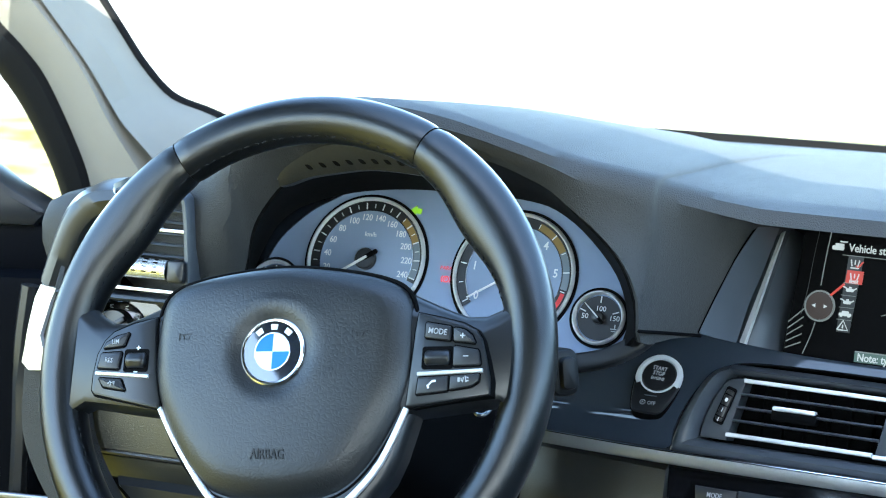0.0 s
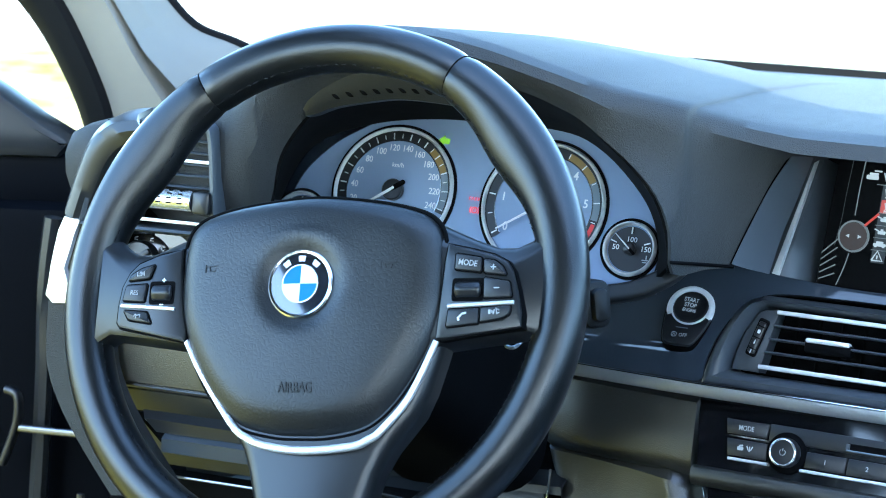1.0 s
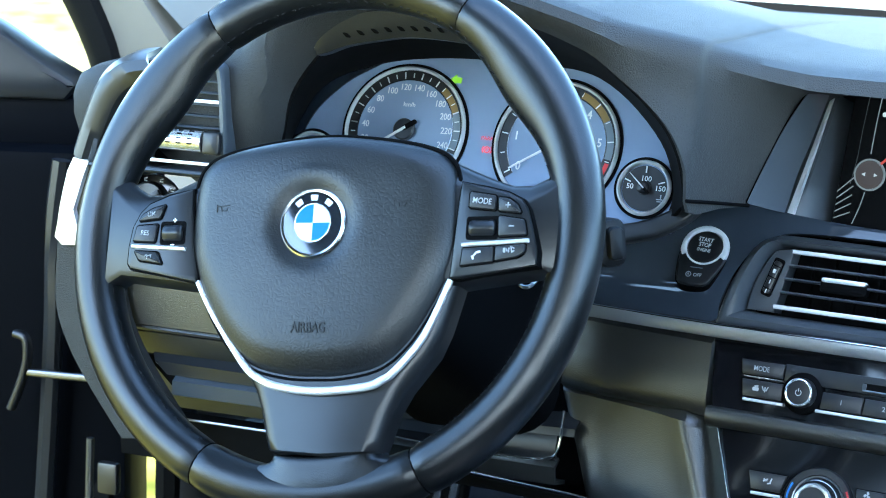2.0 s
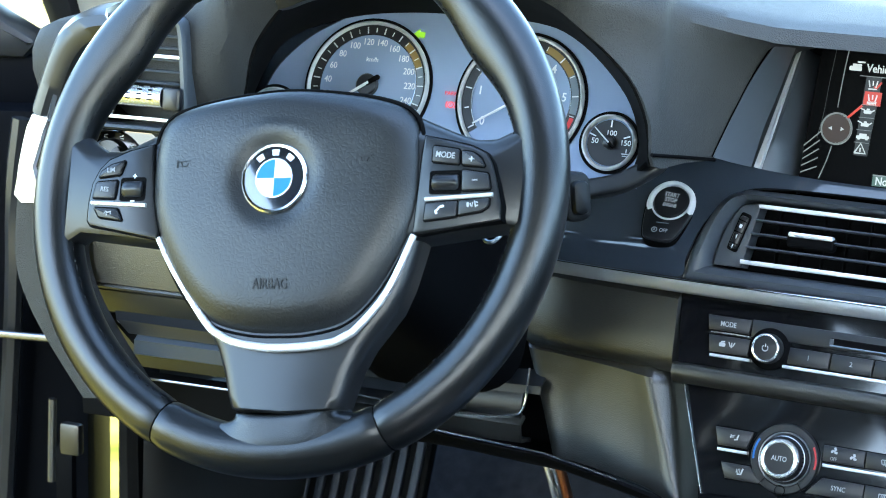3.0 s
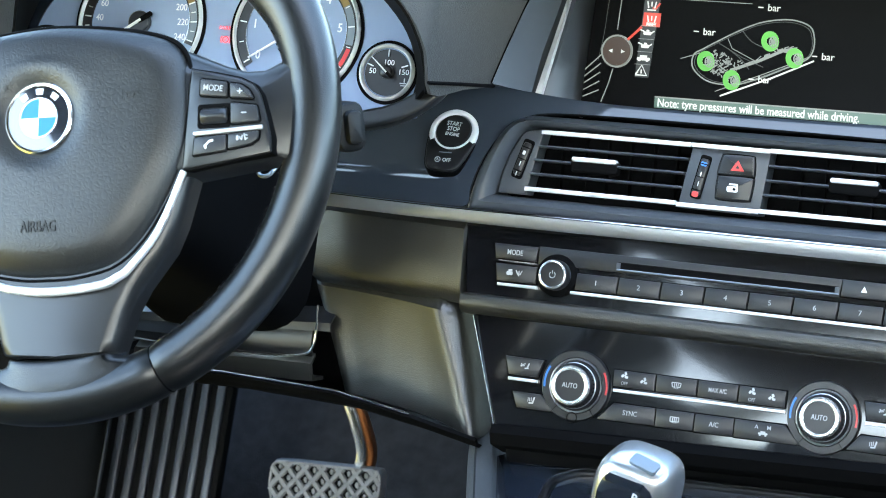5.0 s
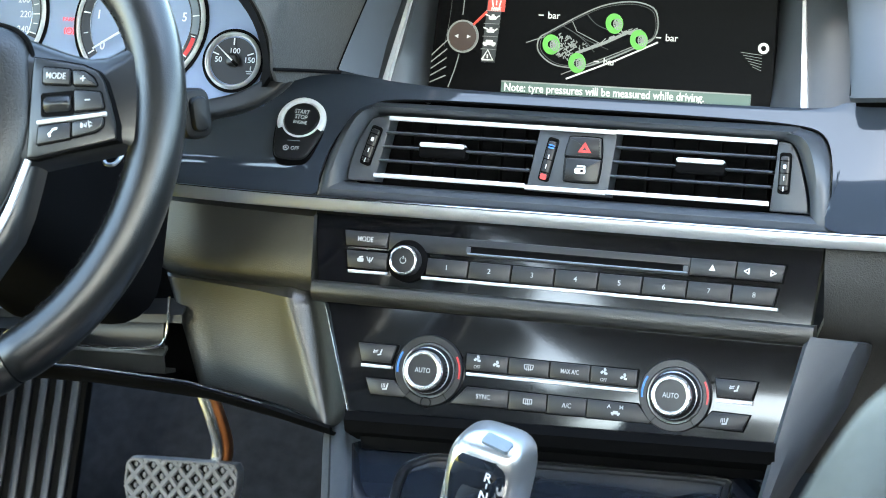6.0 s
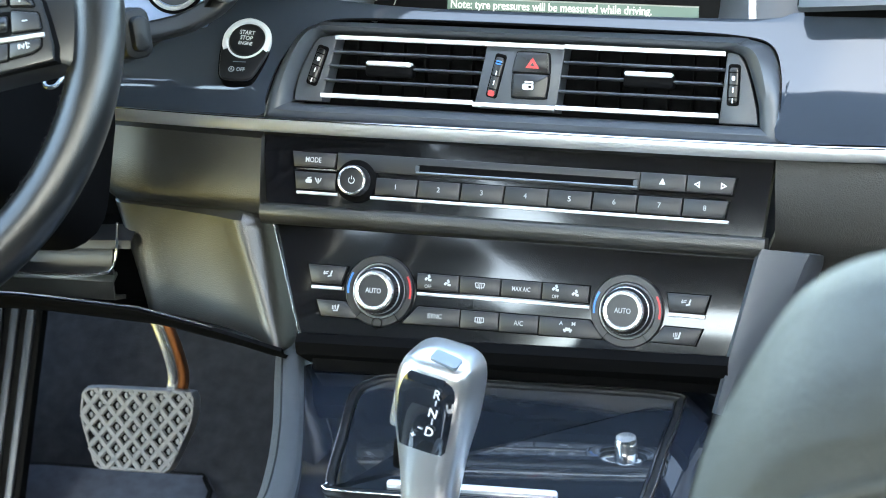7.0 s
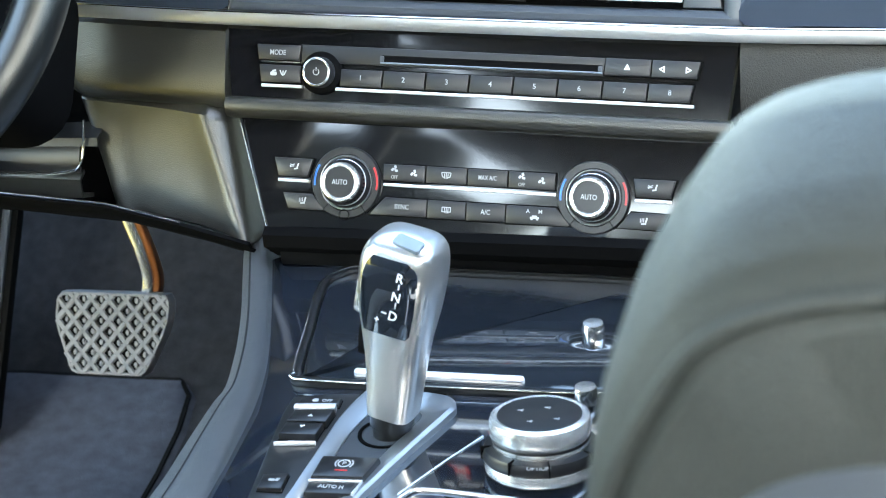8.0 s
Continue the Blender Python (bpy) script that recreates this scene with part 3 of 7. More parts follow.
    rows = []
    for p in lip:
        a, b_ = Vector(p[:3]), Vector(p[3:])
        rows.append([a + Vector((0, 0.004, 0.001)), a, a.lerp(b_, 0.4) + Vector((0, -0.0008, 0)), a.lerp(b_, 0.8), b_, b_ + Vector((0, 0.006, -0.001))])
    grille = part("hood_grille", sheet(rows, 0.003, True), AIRBAG, ob, "slotted demister grille under the hood")
    for k in range(9):
        p = lip[int((0.38 + 0.066 * k) * (len(lip) - 1))]
        q = Vector(p[:3]).lerp(Vector(p[3:]), 0.66)
        part("slot", move(prism(rrect(0.0042, 0.0040, 0.0011, n=2, skew=-0.0032), 0, 0.0016, 0.0006), frame_m(q + Vector((0, -0.0022, -0.0006)), (0, -1, -0.3))), DARK, grille)
    return ob


build_dash()


def build_lower_dash():
    ob = thing("lower_dashboard", "dark lower dashboard panels, tinted olive for meadow light, round the driver's knees", "dashboard panel")
    # face right of the column, over the knee
    rows = []
    for x, y in ((-0.345, 0.345), (-0.318, 0.311), (-0.28, 0.302), (-0.24, 0.293), (-0.1935, 0.2835), (-0.1900, 0.298)):
        rows.append([(x, y + 0.018, 0.5870), (x, y + 0.010, 0.5835), (x, y + 0.0045, 0.560), (x, y, 0.542), (x, y + 0.001, 0.536), (x, y + 0.0035, 0.531), (x, y + 0.0075, 0.5272), (x, y + 0.014, 0.5250)])
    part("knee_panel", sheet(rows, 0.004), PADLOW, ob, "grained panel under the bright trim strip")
    # bolster: a hollow face turned to the door, a soft ridge, then a narrow face towards the stack
    cols = [((-0.330, 0.345, 0.5235), (-0.304, 0.338, 0.4405)), ((-0.3216, 0.320, 0.5235), (-0.2950, 0.312, 0.4430)), ((-0.298, 0.3125, 0.5235), (-0.277, 0.305, 0.4430)), ((-0.2707, 0.3035, 0.5235), (-0.2570, 0.297, 0.4425)),
            ((-0.2443, 0.294, 0.5235), (-0.2330, 0.288, 0.4415)), ((-0.2290, 0.2875, 0.5235), (-0.2120, 0.280, 0.4395)), ((-0.2200, 0.2830, 0.5235), (-0.1955, 0.272, 0.4365)), ((-0.2130, 0.2800, 0.5235), (-0.1840, 0.266, 0.4340)),
            ((-0.2060, 0.2810, 0.5225), (-0.1770, 0.266, 0.4325)), ((-0.1960, 0.287, 0.5205), (-0.1730, 0.275, 0.4310)), ((-0.1905, 0.300, 0.5190), (-0.1700, 0.295, 0.4300))]
    rows = []
    for p in spline([(*a, *b_) for a, b_ in cols], 4, False):
        a, b_ = Vector(p[:3]), Vector(p[3:])
        row = [a + Vector((0, 0.014, 0.006))]
        for u in (0.0, 0.06, 0.14, 0.26, 0.4, 0.55, 0.7, 0.82, 0.92, 1.0):
            row.append(a.lerp(b_, u) + Vector((0, 0.004 * (1 - u) ** 3 + 0.003 * math.sin(math.pi * u), 0)))
        row.append(b_ + Vector((0, 0.012, -0.006)))
        rows.append(row)
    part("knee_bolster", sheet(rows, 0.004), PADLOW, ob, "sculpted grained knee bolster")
    # passenger side below the strip
    rows = []
    for x, y in ((0.181, 0.30), (0.183, 0.279), (0.26, 0.277), (0.40, 0.276), (0.74, 0.28)):
        rows.append([(x, y, 0.584), (x, y - 0.004, 0.575), (x, y, 0.53), (x - 0.006, y + 0.014, 0.515), (x - 0.008, y + 0.03, 0.50), (x - 0.016, y + 0.035, 0.46), (x - 0.02, y + 0.06, 0.40)])
    part("glovebox_panel", sheet(rows, 0.004), PAD, ob, "grained passenger panel")
    rows = []
    for x0, y0, x1 in ((0.1790, -0.0250, 0.2110), (0.1765, -0.0320, 0.2080), (0.1690, -0.0690, 0.1960), (0.1625, -0.1000, 0.1800), (0.1580, -0.1250, 0.1660), (0.1550, -0.1400, 0.1590)):
        rows.append([(x0 - 0.0010, y0, -0.012), (x0 - 0.0006, y0, 0.0020), (x0 + 0.0008, y0, 0.0042), (x0 * 0.6 + x1 * 0.4, y0, 0.0030), (x1 - 0.003, y0, -0.004), (x1, y0, -0.012), (x1 + 0.002, y0, -0.05)])
    part("stack_flank", sheet(rows, 0.003), FRAME, ob, "satin flank beside the controls", RADIO_M)
    # left of the column: panels one over another
    def shelf(name, x0, x1, z0, z1, y, mat, label="", tuck=0.0):
        rows = []
        for x in (x0, x0 + 0.006, (x0 + x1) / 2, x1 - 0.006, x1):
            d = 0.012 if x in (x0, x1) else 0.0
            rows.append([(x, y + d + tuck + 0.02, z0 - 0.004), (x, y + d + tuck, z0), (x, y + d + tuck * 0.5 - 0.002, (z0 + z1) / 2), (x, y + d, z1 - 0.004), (x, y + d + 0.01, z1)])
        return part(name, sheet(rows, 0.004, True), mat, ob, label)
    shelf("switch_panel", -0.665, -0.505, 0.655, 0.702, 0.150, PIANO, "gloss black panel with the light switch")
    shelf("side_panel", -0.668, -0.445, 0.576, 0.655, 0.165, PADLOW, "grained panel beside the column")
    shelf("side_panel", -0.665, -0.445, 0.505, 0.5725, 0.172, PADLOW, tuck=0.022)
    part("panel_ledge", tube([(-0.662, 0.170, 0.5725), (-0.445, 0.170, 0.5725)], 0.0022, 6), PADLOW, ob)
    # lowest panel is near-black: shade below the joint put into its colour
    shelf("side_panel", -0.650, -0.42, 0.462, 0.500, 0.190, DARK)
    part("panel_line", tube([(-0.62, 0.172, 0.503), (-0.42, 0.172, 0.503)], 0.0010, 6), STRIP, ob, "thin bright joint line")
    # tray mouth, a flat black sheet for its shade, and handle
    part("tray_mouth", sheet([[(-0.612, 0.166, 0.554), (-0.598, 0.1665, 0.545), (-0.580, 0.1665, 0.528)], [(-0.42, 0.166, 0.554), (-0.42, 0.1665, 0.545), (-0.42, 0.1665, 0.528)]], 0.003, True), DARK, ob, "black sheet drawn as the drop-down tray's shaded mouth")
    part("tray_lid", sheet([[(-0.600, 0.166, 0.553), (-0.594, 0.158, 0.549), (-0.584, 0.160, 0.542)], [(-0.42, 0.166, 0.553), (-0.42, 0.158, 0.549), (-0.42, 0.160, 0.542)]], 0.003, True), SOFT, ob)
    part("tray_handle", sheet([[(-0.578, 0.166, 0.5405), (-0.576, 0.154, 0.537), (-0.578, 0.156, 0.529), (-0.580, 0.166, 0.526)], [(-0.42, 0.166, 0.5405), (-0.42, 0.154, 0.537), (-0.42, 0.156, 0.529), (-0.42, 0.166, 0.526)]], 0.003, True), FRAME, ob, "grey grip of the drop-down tray")
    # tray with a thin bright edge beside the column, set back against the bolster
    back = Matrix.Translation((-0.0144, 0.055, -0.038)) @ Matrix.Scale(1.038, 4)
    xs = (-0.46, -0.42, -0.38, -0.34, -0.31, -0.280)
    # wall, lip and tray carry the hollow's shade in their dark colours
    part("tray_wall", sheet([[(x, 0.30, 0.56), (x, 0.296, 0.520), (x, 0.275, 0.512)] for x in xs], 0.003, True), DARK, ob, "wall behind the tray coloured black for shade", m=back)
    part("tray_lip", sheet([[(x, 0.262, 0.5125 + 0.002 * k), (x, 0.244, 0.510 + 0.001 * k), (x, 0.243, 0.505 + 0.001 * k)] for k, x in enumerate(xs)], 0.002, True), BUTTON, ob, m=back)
    part("under_tray", sheet([[(x, 0.246, 0.505 + 0.001 * k), (x, 0.241, 0.498), (x, 0.243, 0.491)] for k, x in enumerate(xs[:5] + (-0.294,))], 0.003, True), BUTTON, ob, "tray beside the column coloured dark for shade", m=back)
    part("tray_edge", tube(spline([(-0.46, 0.238, 0.494), (-0.40, 0.238, 0.490), (-0.34, 0.238, 0.4885), (-0.305, 0.238, 0.491), (-0.292, 0.238, 0.499), (-0.2885, 0.240, 0.530)], 5, False), 0.0011, 6), CHROME, ob, "thin bright edging", m=back)
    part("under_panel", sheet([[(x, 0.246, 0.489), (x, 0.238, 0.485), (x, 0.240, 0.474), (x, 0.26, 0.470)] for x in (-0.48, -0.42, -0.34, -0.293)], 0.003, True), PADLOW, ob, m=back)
    # added black plane that darkens the gap beside the bolster
    part("gap_blackout", block(-0.40, -0.26, 0.372, 0.378, 0.42, 0.55), DARK, ob)
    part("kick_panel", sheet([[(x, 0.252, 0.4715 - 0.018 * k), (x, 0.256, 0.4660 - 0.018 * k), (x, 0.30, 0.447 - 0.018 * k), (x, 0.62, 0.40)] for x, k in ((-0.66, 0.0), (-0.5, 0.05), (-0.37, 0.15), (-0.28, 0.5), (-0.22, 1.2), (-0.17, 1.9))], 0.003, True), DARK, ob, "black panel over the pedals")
    part("kick_edge", tube([(-0.50, 0.250, 0.4715), (-0.37, 0.250, 0.4695), (-0.28, 0.250, 0.4635), (-0.222, 0.250, 0.4510)], 0.0008, 6), CHROME, ob, "thin bright edge line")
    return ob


build_lower_dash()


def build_column():
    ob = thing("steering_column", "black steering column shroud behind the wheel", "steering column")
    secs = []
    for d, w, h, lift in ((-0.05, 0.070, 0.060, 0.0), (-0.07, 0.085, 0.070, 0.0), (-0.20, 0.10, 0.085, -0.005), (-0.30, 0.11, 0.10, -0.01)):
        secs.append([tuple(WHEEL_M @ Vector((x, y + lift - 0.01, d))) for x, y in rrect(w * 1.25, h * 1.3, 0.035, n=5)])
    part("shroud", rings(secs), DARK, ob)
    secs = []
    for d, r in ((-0.012, 0.060), (-0.02, 0.066), (-0.05, 0.066)):
        secs.append([tuple(WHEEL_M @ Vector((x, y, d))) for x, y in circle(r, 28)])
    part("hub_back", rings(secs), DARK, ob)
    # right-hand wiper stalk
    st = spline([(-0.300, 0.100, 0.672), (-0.255, 0.092, 0.682), (-0.222, 0.080, 0.692), (-0.200, 0.066, 0.700)], 4, False)
    part("stalk", tube(st, 0.0080, 10), RUBBER, ob, "black wiper stalk")
    d = Vector((0.72, -0.68, 0.12)).normalized()
    part("stalk_tip", move(prism(rrect(0.020, 0.032, 0.007), -0.010, 0.006, 0.003), frame_m(Vector((-0.196, 0.062, 0.702)), d, (0.3, 1, 0))), STALK, ob)
    part("stalk_knob", move(prism(rrect(0.011, 0.022, 0.004), 0.004, 0.012, 0.002), frame_m(Vector((-0.196, 0.062, 0.702)), d, (0.3, 1, 0))), STALK, ob)
    # small bright ignition ring under the right spoke
    part("adjuster", tube(spline([(-0.257, 0.055, 0.674), (-0.253, 0.050, 0.669), (-0.247, 0.050, 0.669), (-0.243, 0.055, 0.674)], 4, False), 0.0014, 8), SATIN, ob)
    return ob


build_column()

# ---- steering wheel ----
def build_wheel():
    ob = thing("steering_wheel", "black leather three-spoke steering wheel turned slightly to one side", "steering wheel", WHEEL_M @ pose(0, 0, 0, 0, 0, 7.0))
    R, r = 0.1735, 0.0168

    def rim_piece(a0, a1, n):
        secs = []
        for k in range(n + 1):
            a = a0 + (a1 - a0) * k / n
            c, s = math.cos(radians(a)), math.sin(radians(a))
            grow = 0.0
            for mid, wid, amp in ((36, 14, 0.0095), (144, 14, 0.0095)):
                grow += amp * math.exp(-(((a - mid + 180) % 360 - 180) / wid) ** 2)
            end = min(k, n - k)
            tuck = 0.0011 if end == 0 else (0.0002 if end == 1 else 0.0)
            ring = []
            for q in range(20):
                t = 2 * math.pi * q / 20
                inward = max(0.0, -math.cos(t))
                rr = R + (r - tuck) * math.cos(t) - grow * inward
                zz = (r * 1.02 - tuck) * math.sin(t)
                ring.append((rr * c, rr * s, zz))
            secs.append(ring)
        return rings(secs)

    cuts = ((59, 122.5), (122.7, 242.7), (242.9, 295.9), (296.1, 418.8))
    for a0, a1 in cuts:
        part("rim_section", rim_piece(a0, a1, int((a1 - a0) / 1.6)), LEATHER, ob, "black leather rim section")
    # seams between the sections
    for a in (58.9, 122.6, 242.8, 296.0):
        c, s = math.cos(radians(a)), math.sin(radians(a))
        part("rim_seam", tube([((R + (r - 0.0012) * math.cos(t)) * c, (R + (r - 0.0012) * math.cos(t)) * s, (r - 0.0012) * 1.02 * math.sin(t)) for t in [2 * math.pi * q / 24 for q in range(24)]], 0.0006, 6, (c, s, 0.3), True), DARK, ob)
    # stitches along the inner side
    st = []
    for k in range(150):
        a = 300 + k * 2.4
        if 242 < a % 360 < 297:
            continue
        c, s = math.cos(radians(a)), math.sin(radians(a))
        rr = R - r * 0.86 - 0.86 * sum(0.0095 * math.exp(-(((a - mid + 180) % 360 - 180) / 14) ** 2) for mid in (36, 144))
        p = Vector((rr * c, rr * s, 0.0088))
        d = Vector((-s * 0.0021, c * 0.0021, 0)) + Vector((-c * 0.0007, -s * 0.0007, 0.0006)) * (1 if k % 2 else -1)
        st.append(tube([p - d, p + d], 0.00042, 4))
    tagged(part("stitching", join(*st), THREAD, ob, "grey thread stitches"), kind="stuff")

    # leather root where the bottom of the rim rises to the lower spoke
    secs = []
    for d, w, z, p_ in ((0.0236, 0.0380, 0.0100, 12), (0.0232, 0.0390, 0.0150, 12), (0.0222, 0.0394, 0.0166, 11), (0.0200, 0.0402, 0.0171, 10), (0.0180, 0.0425, 0.0172, 8), (0.0160, 0.0480, 0.0172, 6), (0.0130, 0.0600, 0.0172, 4), (0.0090, 0.0740, 0.0172, 3), (0.0050, 0.0800, 0.0170, 3), (0.0010, 0.0800, 0.0164, 3)):
        prof = [(w * k / 14, 1.0 - abs(k / 14) ** p_) for k in range(-14, 15)] + [(0, -0.3)]
        secs.append([(0.0118 + px_, d - math.sqrt(R * R - (0.0118 + px_) ** 2), z * pz) for px_, pz in prof])
    part("rim_root", rings(secs), LEATHER, ob, "leather root of the lower spoke", smooth=60)
    # lower spoke: one broad plate that flares up to both ends of the bright trim
    secs = []
    for y, xl, xr, bow in ((-0.030, -0.0880, 0.1010, 0), (-0.036, -0.0862, 0.0990, 0), (-0.052, -0.0775, 0.0948, 0), (-0.0675, -0.0675, 0.0905, 0), (-0.083, -0.0570, 0.0840, 0), (-0.0950, -0.0478, 0.0750, 0.001), (-0.1060, -0.0400, 0.0665, 0.002),
                           (-0.1199, -0.0345, 0.0590, 0.003), (-0.1378, -0.0297, 0.0535, 0.0035), (-0.1450, -0.0272, 0.0512, 0.0035), (-0.1462, -0.0268, 0.0508, 0.0035), (-0.1464, -0.0262, 0.0502, 0.0035)):
        down = 0.0016 if y < -0.1455 else 0.0
        down = 0.0060 if y < -0.1463 else down
        m_ = (xl + xr) / 2
        ring = [(xl, -0.004), (xl, 0.0090), (xl + 0.0006, 0.0124), (xl + 0.0022, 0.0154), (xl + 0.0055, 0.0176), (xl + 0.0110, 0.0185), (m_, 0.0190), (xr - 0.0110, 0.0183), (xr - 0.0060, 0.0172), (xr - 0.0025, 0.0148), (xr - 0.0006, 0.0118), (xr, 0.0085), (xr, -0.004)]
        half_ = (xr - xl) / 2
        secs.append([(x, y - bow * (1 - ((x - m_) / half_) ** 2), z - down) for x, z in ring])
    part("lower_spoke", rings(secs), SOFT, ob, "satin black lower spoke")

    # side spokes: satin carrier, then a pod with switches
    for sx in (-1, 1):
        tops = [0.0490, 0.0430, 0.0375, 0.0322, 0.0282, 0.0290, 0.0360, 0.0480]
        secs = []
        for k, yt in enumerate(tops):
            x = 0.076 + 0.0126 * k
            yb = -0.0405 + 0.0017 * min(k, 6) - (0.006 if k == 7 else 0)
            zf = 0.0225 - 0.0014 * max(0, k - 3) ** 1.4
            w, h = yt - yb, zf + 0.006
            ring = [(yb, -0.006), (yb, zf - 0.007), (yb + 0.002, zf - 0.002), (yb + 0.006, zf), (yb + w * 0.5, zf), (yt - 0.0165, zf), (yt - 0.0125, zf - 0.0012), (yt - 0.0060, zf - 0.0052), (yt - 0.0018, zf - 0.0095), (yt, zf - 0.0145), (yt - 0.001, -0.006)]
            secs.append([(sx * x + 0.0045, y, z) for y, z in ring])
        part("spoke", rings(secs), SOFT, ob, "satin black side spoke")
        if sx < 0:
            pod = [(-0.0915, 0.0277), (-0.1093, 0.0238), (-0.1236, 0.0182), (-0.1302, 0.0118), (-0.1349, 0.0022), (-0.1369, -0.0111), (-0.1370, -0.0226), (-0.1346, -0.0262), (-0.0839, -0.0365), (-0.0830, -0.0320), (-0.0885, -0.0069), (-0.0910, 0.0160)]
        else:
            pod = [(0.1012, 0.0277), (0.0996, 0.0160), (0.0985, -0.0022), (0.0964, -0.0358), (0.1013, -0.0360), (0.1545, -0.0278), (0.1545, -0.0185), (0.1510, -0.0040), (0.1472, 0.0090), (0.1430, 0.0153), (0.1333, 0.0201), (0.1180, 0.0240)]
        part("pod_gap", prism(inset(pod, -0.0008), 0.012, 0.0235), DARK, ob)
        p = part("switch_pod", prism(pod, 0.014, 0.0256, 0.0022), SOFT, ob, "matte switch pod")

        def key(name, pts, top=0.0278, label=""):
            """A switch key with softly cut corners in its own dark joint."""
            if sum(pts[i - 1][0] * pts[i][1] - pts[i][0] * pts[i - 1][1] for i in range(len(pts))) < 0:
                pts = pts[::-1]
            q = []
            for i in range(len(pts)):
                a, b_, c = Vector(pts[i - 1]), Vector(pts[i]), Vector(pts[(i + 1) % len(pts)])
                q += [b_ + (a - b_).normalized() * 0.0009, b_ + (c - b_).normalized() * 0.0009]
            q = [tuple(v) for v in q]
            part("key_gap", prism(inset(q, -0.0010), 0.0240, 0.02585), DARK, p)
            return part(name, prism(inset(q, 0.0001), 0.0245, top, 0.0011), KEYCAP, p, label)

        def roller(x, y, w, h):
            part("roller_well", prism(rrect(w + 0.0040, h + 0.0050, 0.002, x, y), 0.0240, 0.02590), DARK, p)
            secs = []
            for e in (-0.5, -0.47, -0.40, -0.2, 0.2, 0.40, 0.47, 0.5):
                rr = h * (0.30 if abs(e) > 0.49 else 0.42 if abs(e) > 0.46 else 0.5)
                ring = []
                for u in range(24):
                    a = 2 * math.pi * u / 24
                    g = rr * (0.90 if u % 4 == 0 and abs(e) < 0.45 else 1.0)
                    ring.append((x + e * w, y + g * math.cos(a), 0.0250 + g * 0.80 * math.sin(a)))
                secs.append(ring)
            part("roller", rings(secs), BUTTON, p, "knurled roller")

        if sx > 0:
            k = key("button", [(0.1077, 0.0100), (0.1079, 0.0206), (0.1258, 0.0175), (0.1259, 0.0078)])
            words("MODE", 0.0054, k, 0.1168, 0.0138, 0.0281, GREY, squeeze=0.86, turn=-7)
            k = key("button", [(0.1280, 0.0074), (0.1274, 0.0168), (0.1350, 0.0154), (0.1405, 0.0115), (0.1434, 0.0058)])
            mark([(0, 0, 0.0036, 0.0007, 0), (0, 0, 0.0007, 0.0036, 0)], k, 0.1345, 0.0109, 0.0278, GREY)
            roller(0.1172, -0.0034, 0.0180, 0.0104)
            k = key("button", [(0.1287, -0.0093), (0.1282, 0.0045), (0.1456, 0.0015), (0.1478, -0.0086)])
            mark([(0, 0, 0.0036, 0.0007, 0)], k, 0.1375, -0.0028, 0.0278, GREY)
            k = key("button", [(0.1040, -0.0282), (0.1049, -0.0165), (0.1262, -0.0157), (0.1263, -0.0258)])
            mark([(-0.0024, -0.0014, 0.0014, 0.0026, 20), (-0.0010, 0.0008, 0.0011, 0.0044, -42), (0.0014, 0.0022, 0.0028, 0.0014, 10)], k, 0.1150, -0.0215, 0.0278, WHITE)
            k = key("button", [(0.1272, -0.0252), (0.1272, -0.0155), (0.1473, -0.0141), (0.1471, -0.0196), (0.1424, -0.0228)])
            mark([(-0.0038, 0, 0.0016, 0.0030, 0), (-0.0020, 0, 0.0006, 0.0020, 10), (-0.0008, 0, 0.0006, 0.0032, -10), (0.0010, 0.0004, 0.0007, 0.0044, 12), (0.0022, 0.0014, 0.0016, 0.0007, -25), (0.0022, -0.0008, 0.0018, 0.0007, 25)], k, 0.1375, -0.0185, 0.0278, GREY)
            bar = [(0.1043, -0.0143), (0.1494, -0.0122)]
        else:
            k = key("button", [(-0.1296, 0.0057), (-0.1276, 0.0100), (-0.1204, 0.0142), (-0.1104, 0.0169), (-0.1136, 0.0073)])
            words("LIM", 0.0046, k, -0.1200, 0.0102, 0.0281, DIMPRINT, squeeze=0.86, turn=4)
            k = key("button", [(-0.1328, -0.0080), (-0.1307, 0.0026), (-0.1151, 0.0035), (-0.1164, -0.0089)])
            words("RES", 0.0046, k, -0.1238, -0.0027, 0.0281, DIMPRINT, squeeze=0.86, turn=-4)
            roller(-0.1038, -0.0026, 0.0150, 0.0110)
            mark([(0, 0, 0.0030, 0.0008, 0), (0, 0, 0.0008, 0.0030, 0)], p, -0.1030, 0.0062, 0.0257, WHITE)
            mark([(0, 0, 0.0030, 0.0008, 0)], p, -0.1036, -0.0106, 0.0257, WHITE)
            k = key("button", [(-0.1315, -0.0145), (-0.1138, -0.0158), (-0.1098, -0.0240), (-0.1271, -0.0213)])
            mark([(-0.0016, 0.0006, 0.0026, 0.0006, 50), (-0.0004, -0.0002, 0.0006, 0.0028, 0), (0.0014, 0.0008, 0.0030, 0.0006, 15), (0.0024, -0.0002, 0.0006, 0.0020, 0)], k, -0.1205, -0.0188, 0.0278, DIMPRINT)
            bar = [(-0.1334, -0.0113), (-0.0930, -0.0139)]
        part("chrome_bar", sweep([(*bar[0], 0.0262), (*bar[1], 0.0262)], rrect(0.0026, 0.0034, 0.0010, n=3), (0, 0, 1)), BRIGHT, p, "bright metal bar")

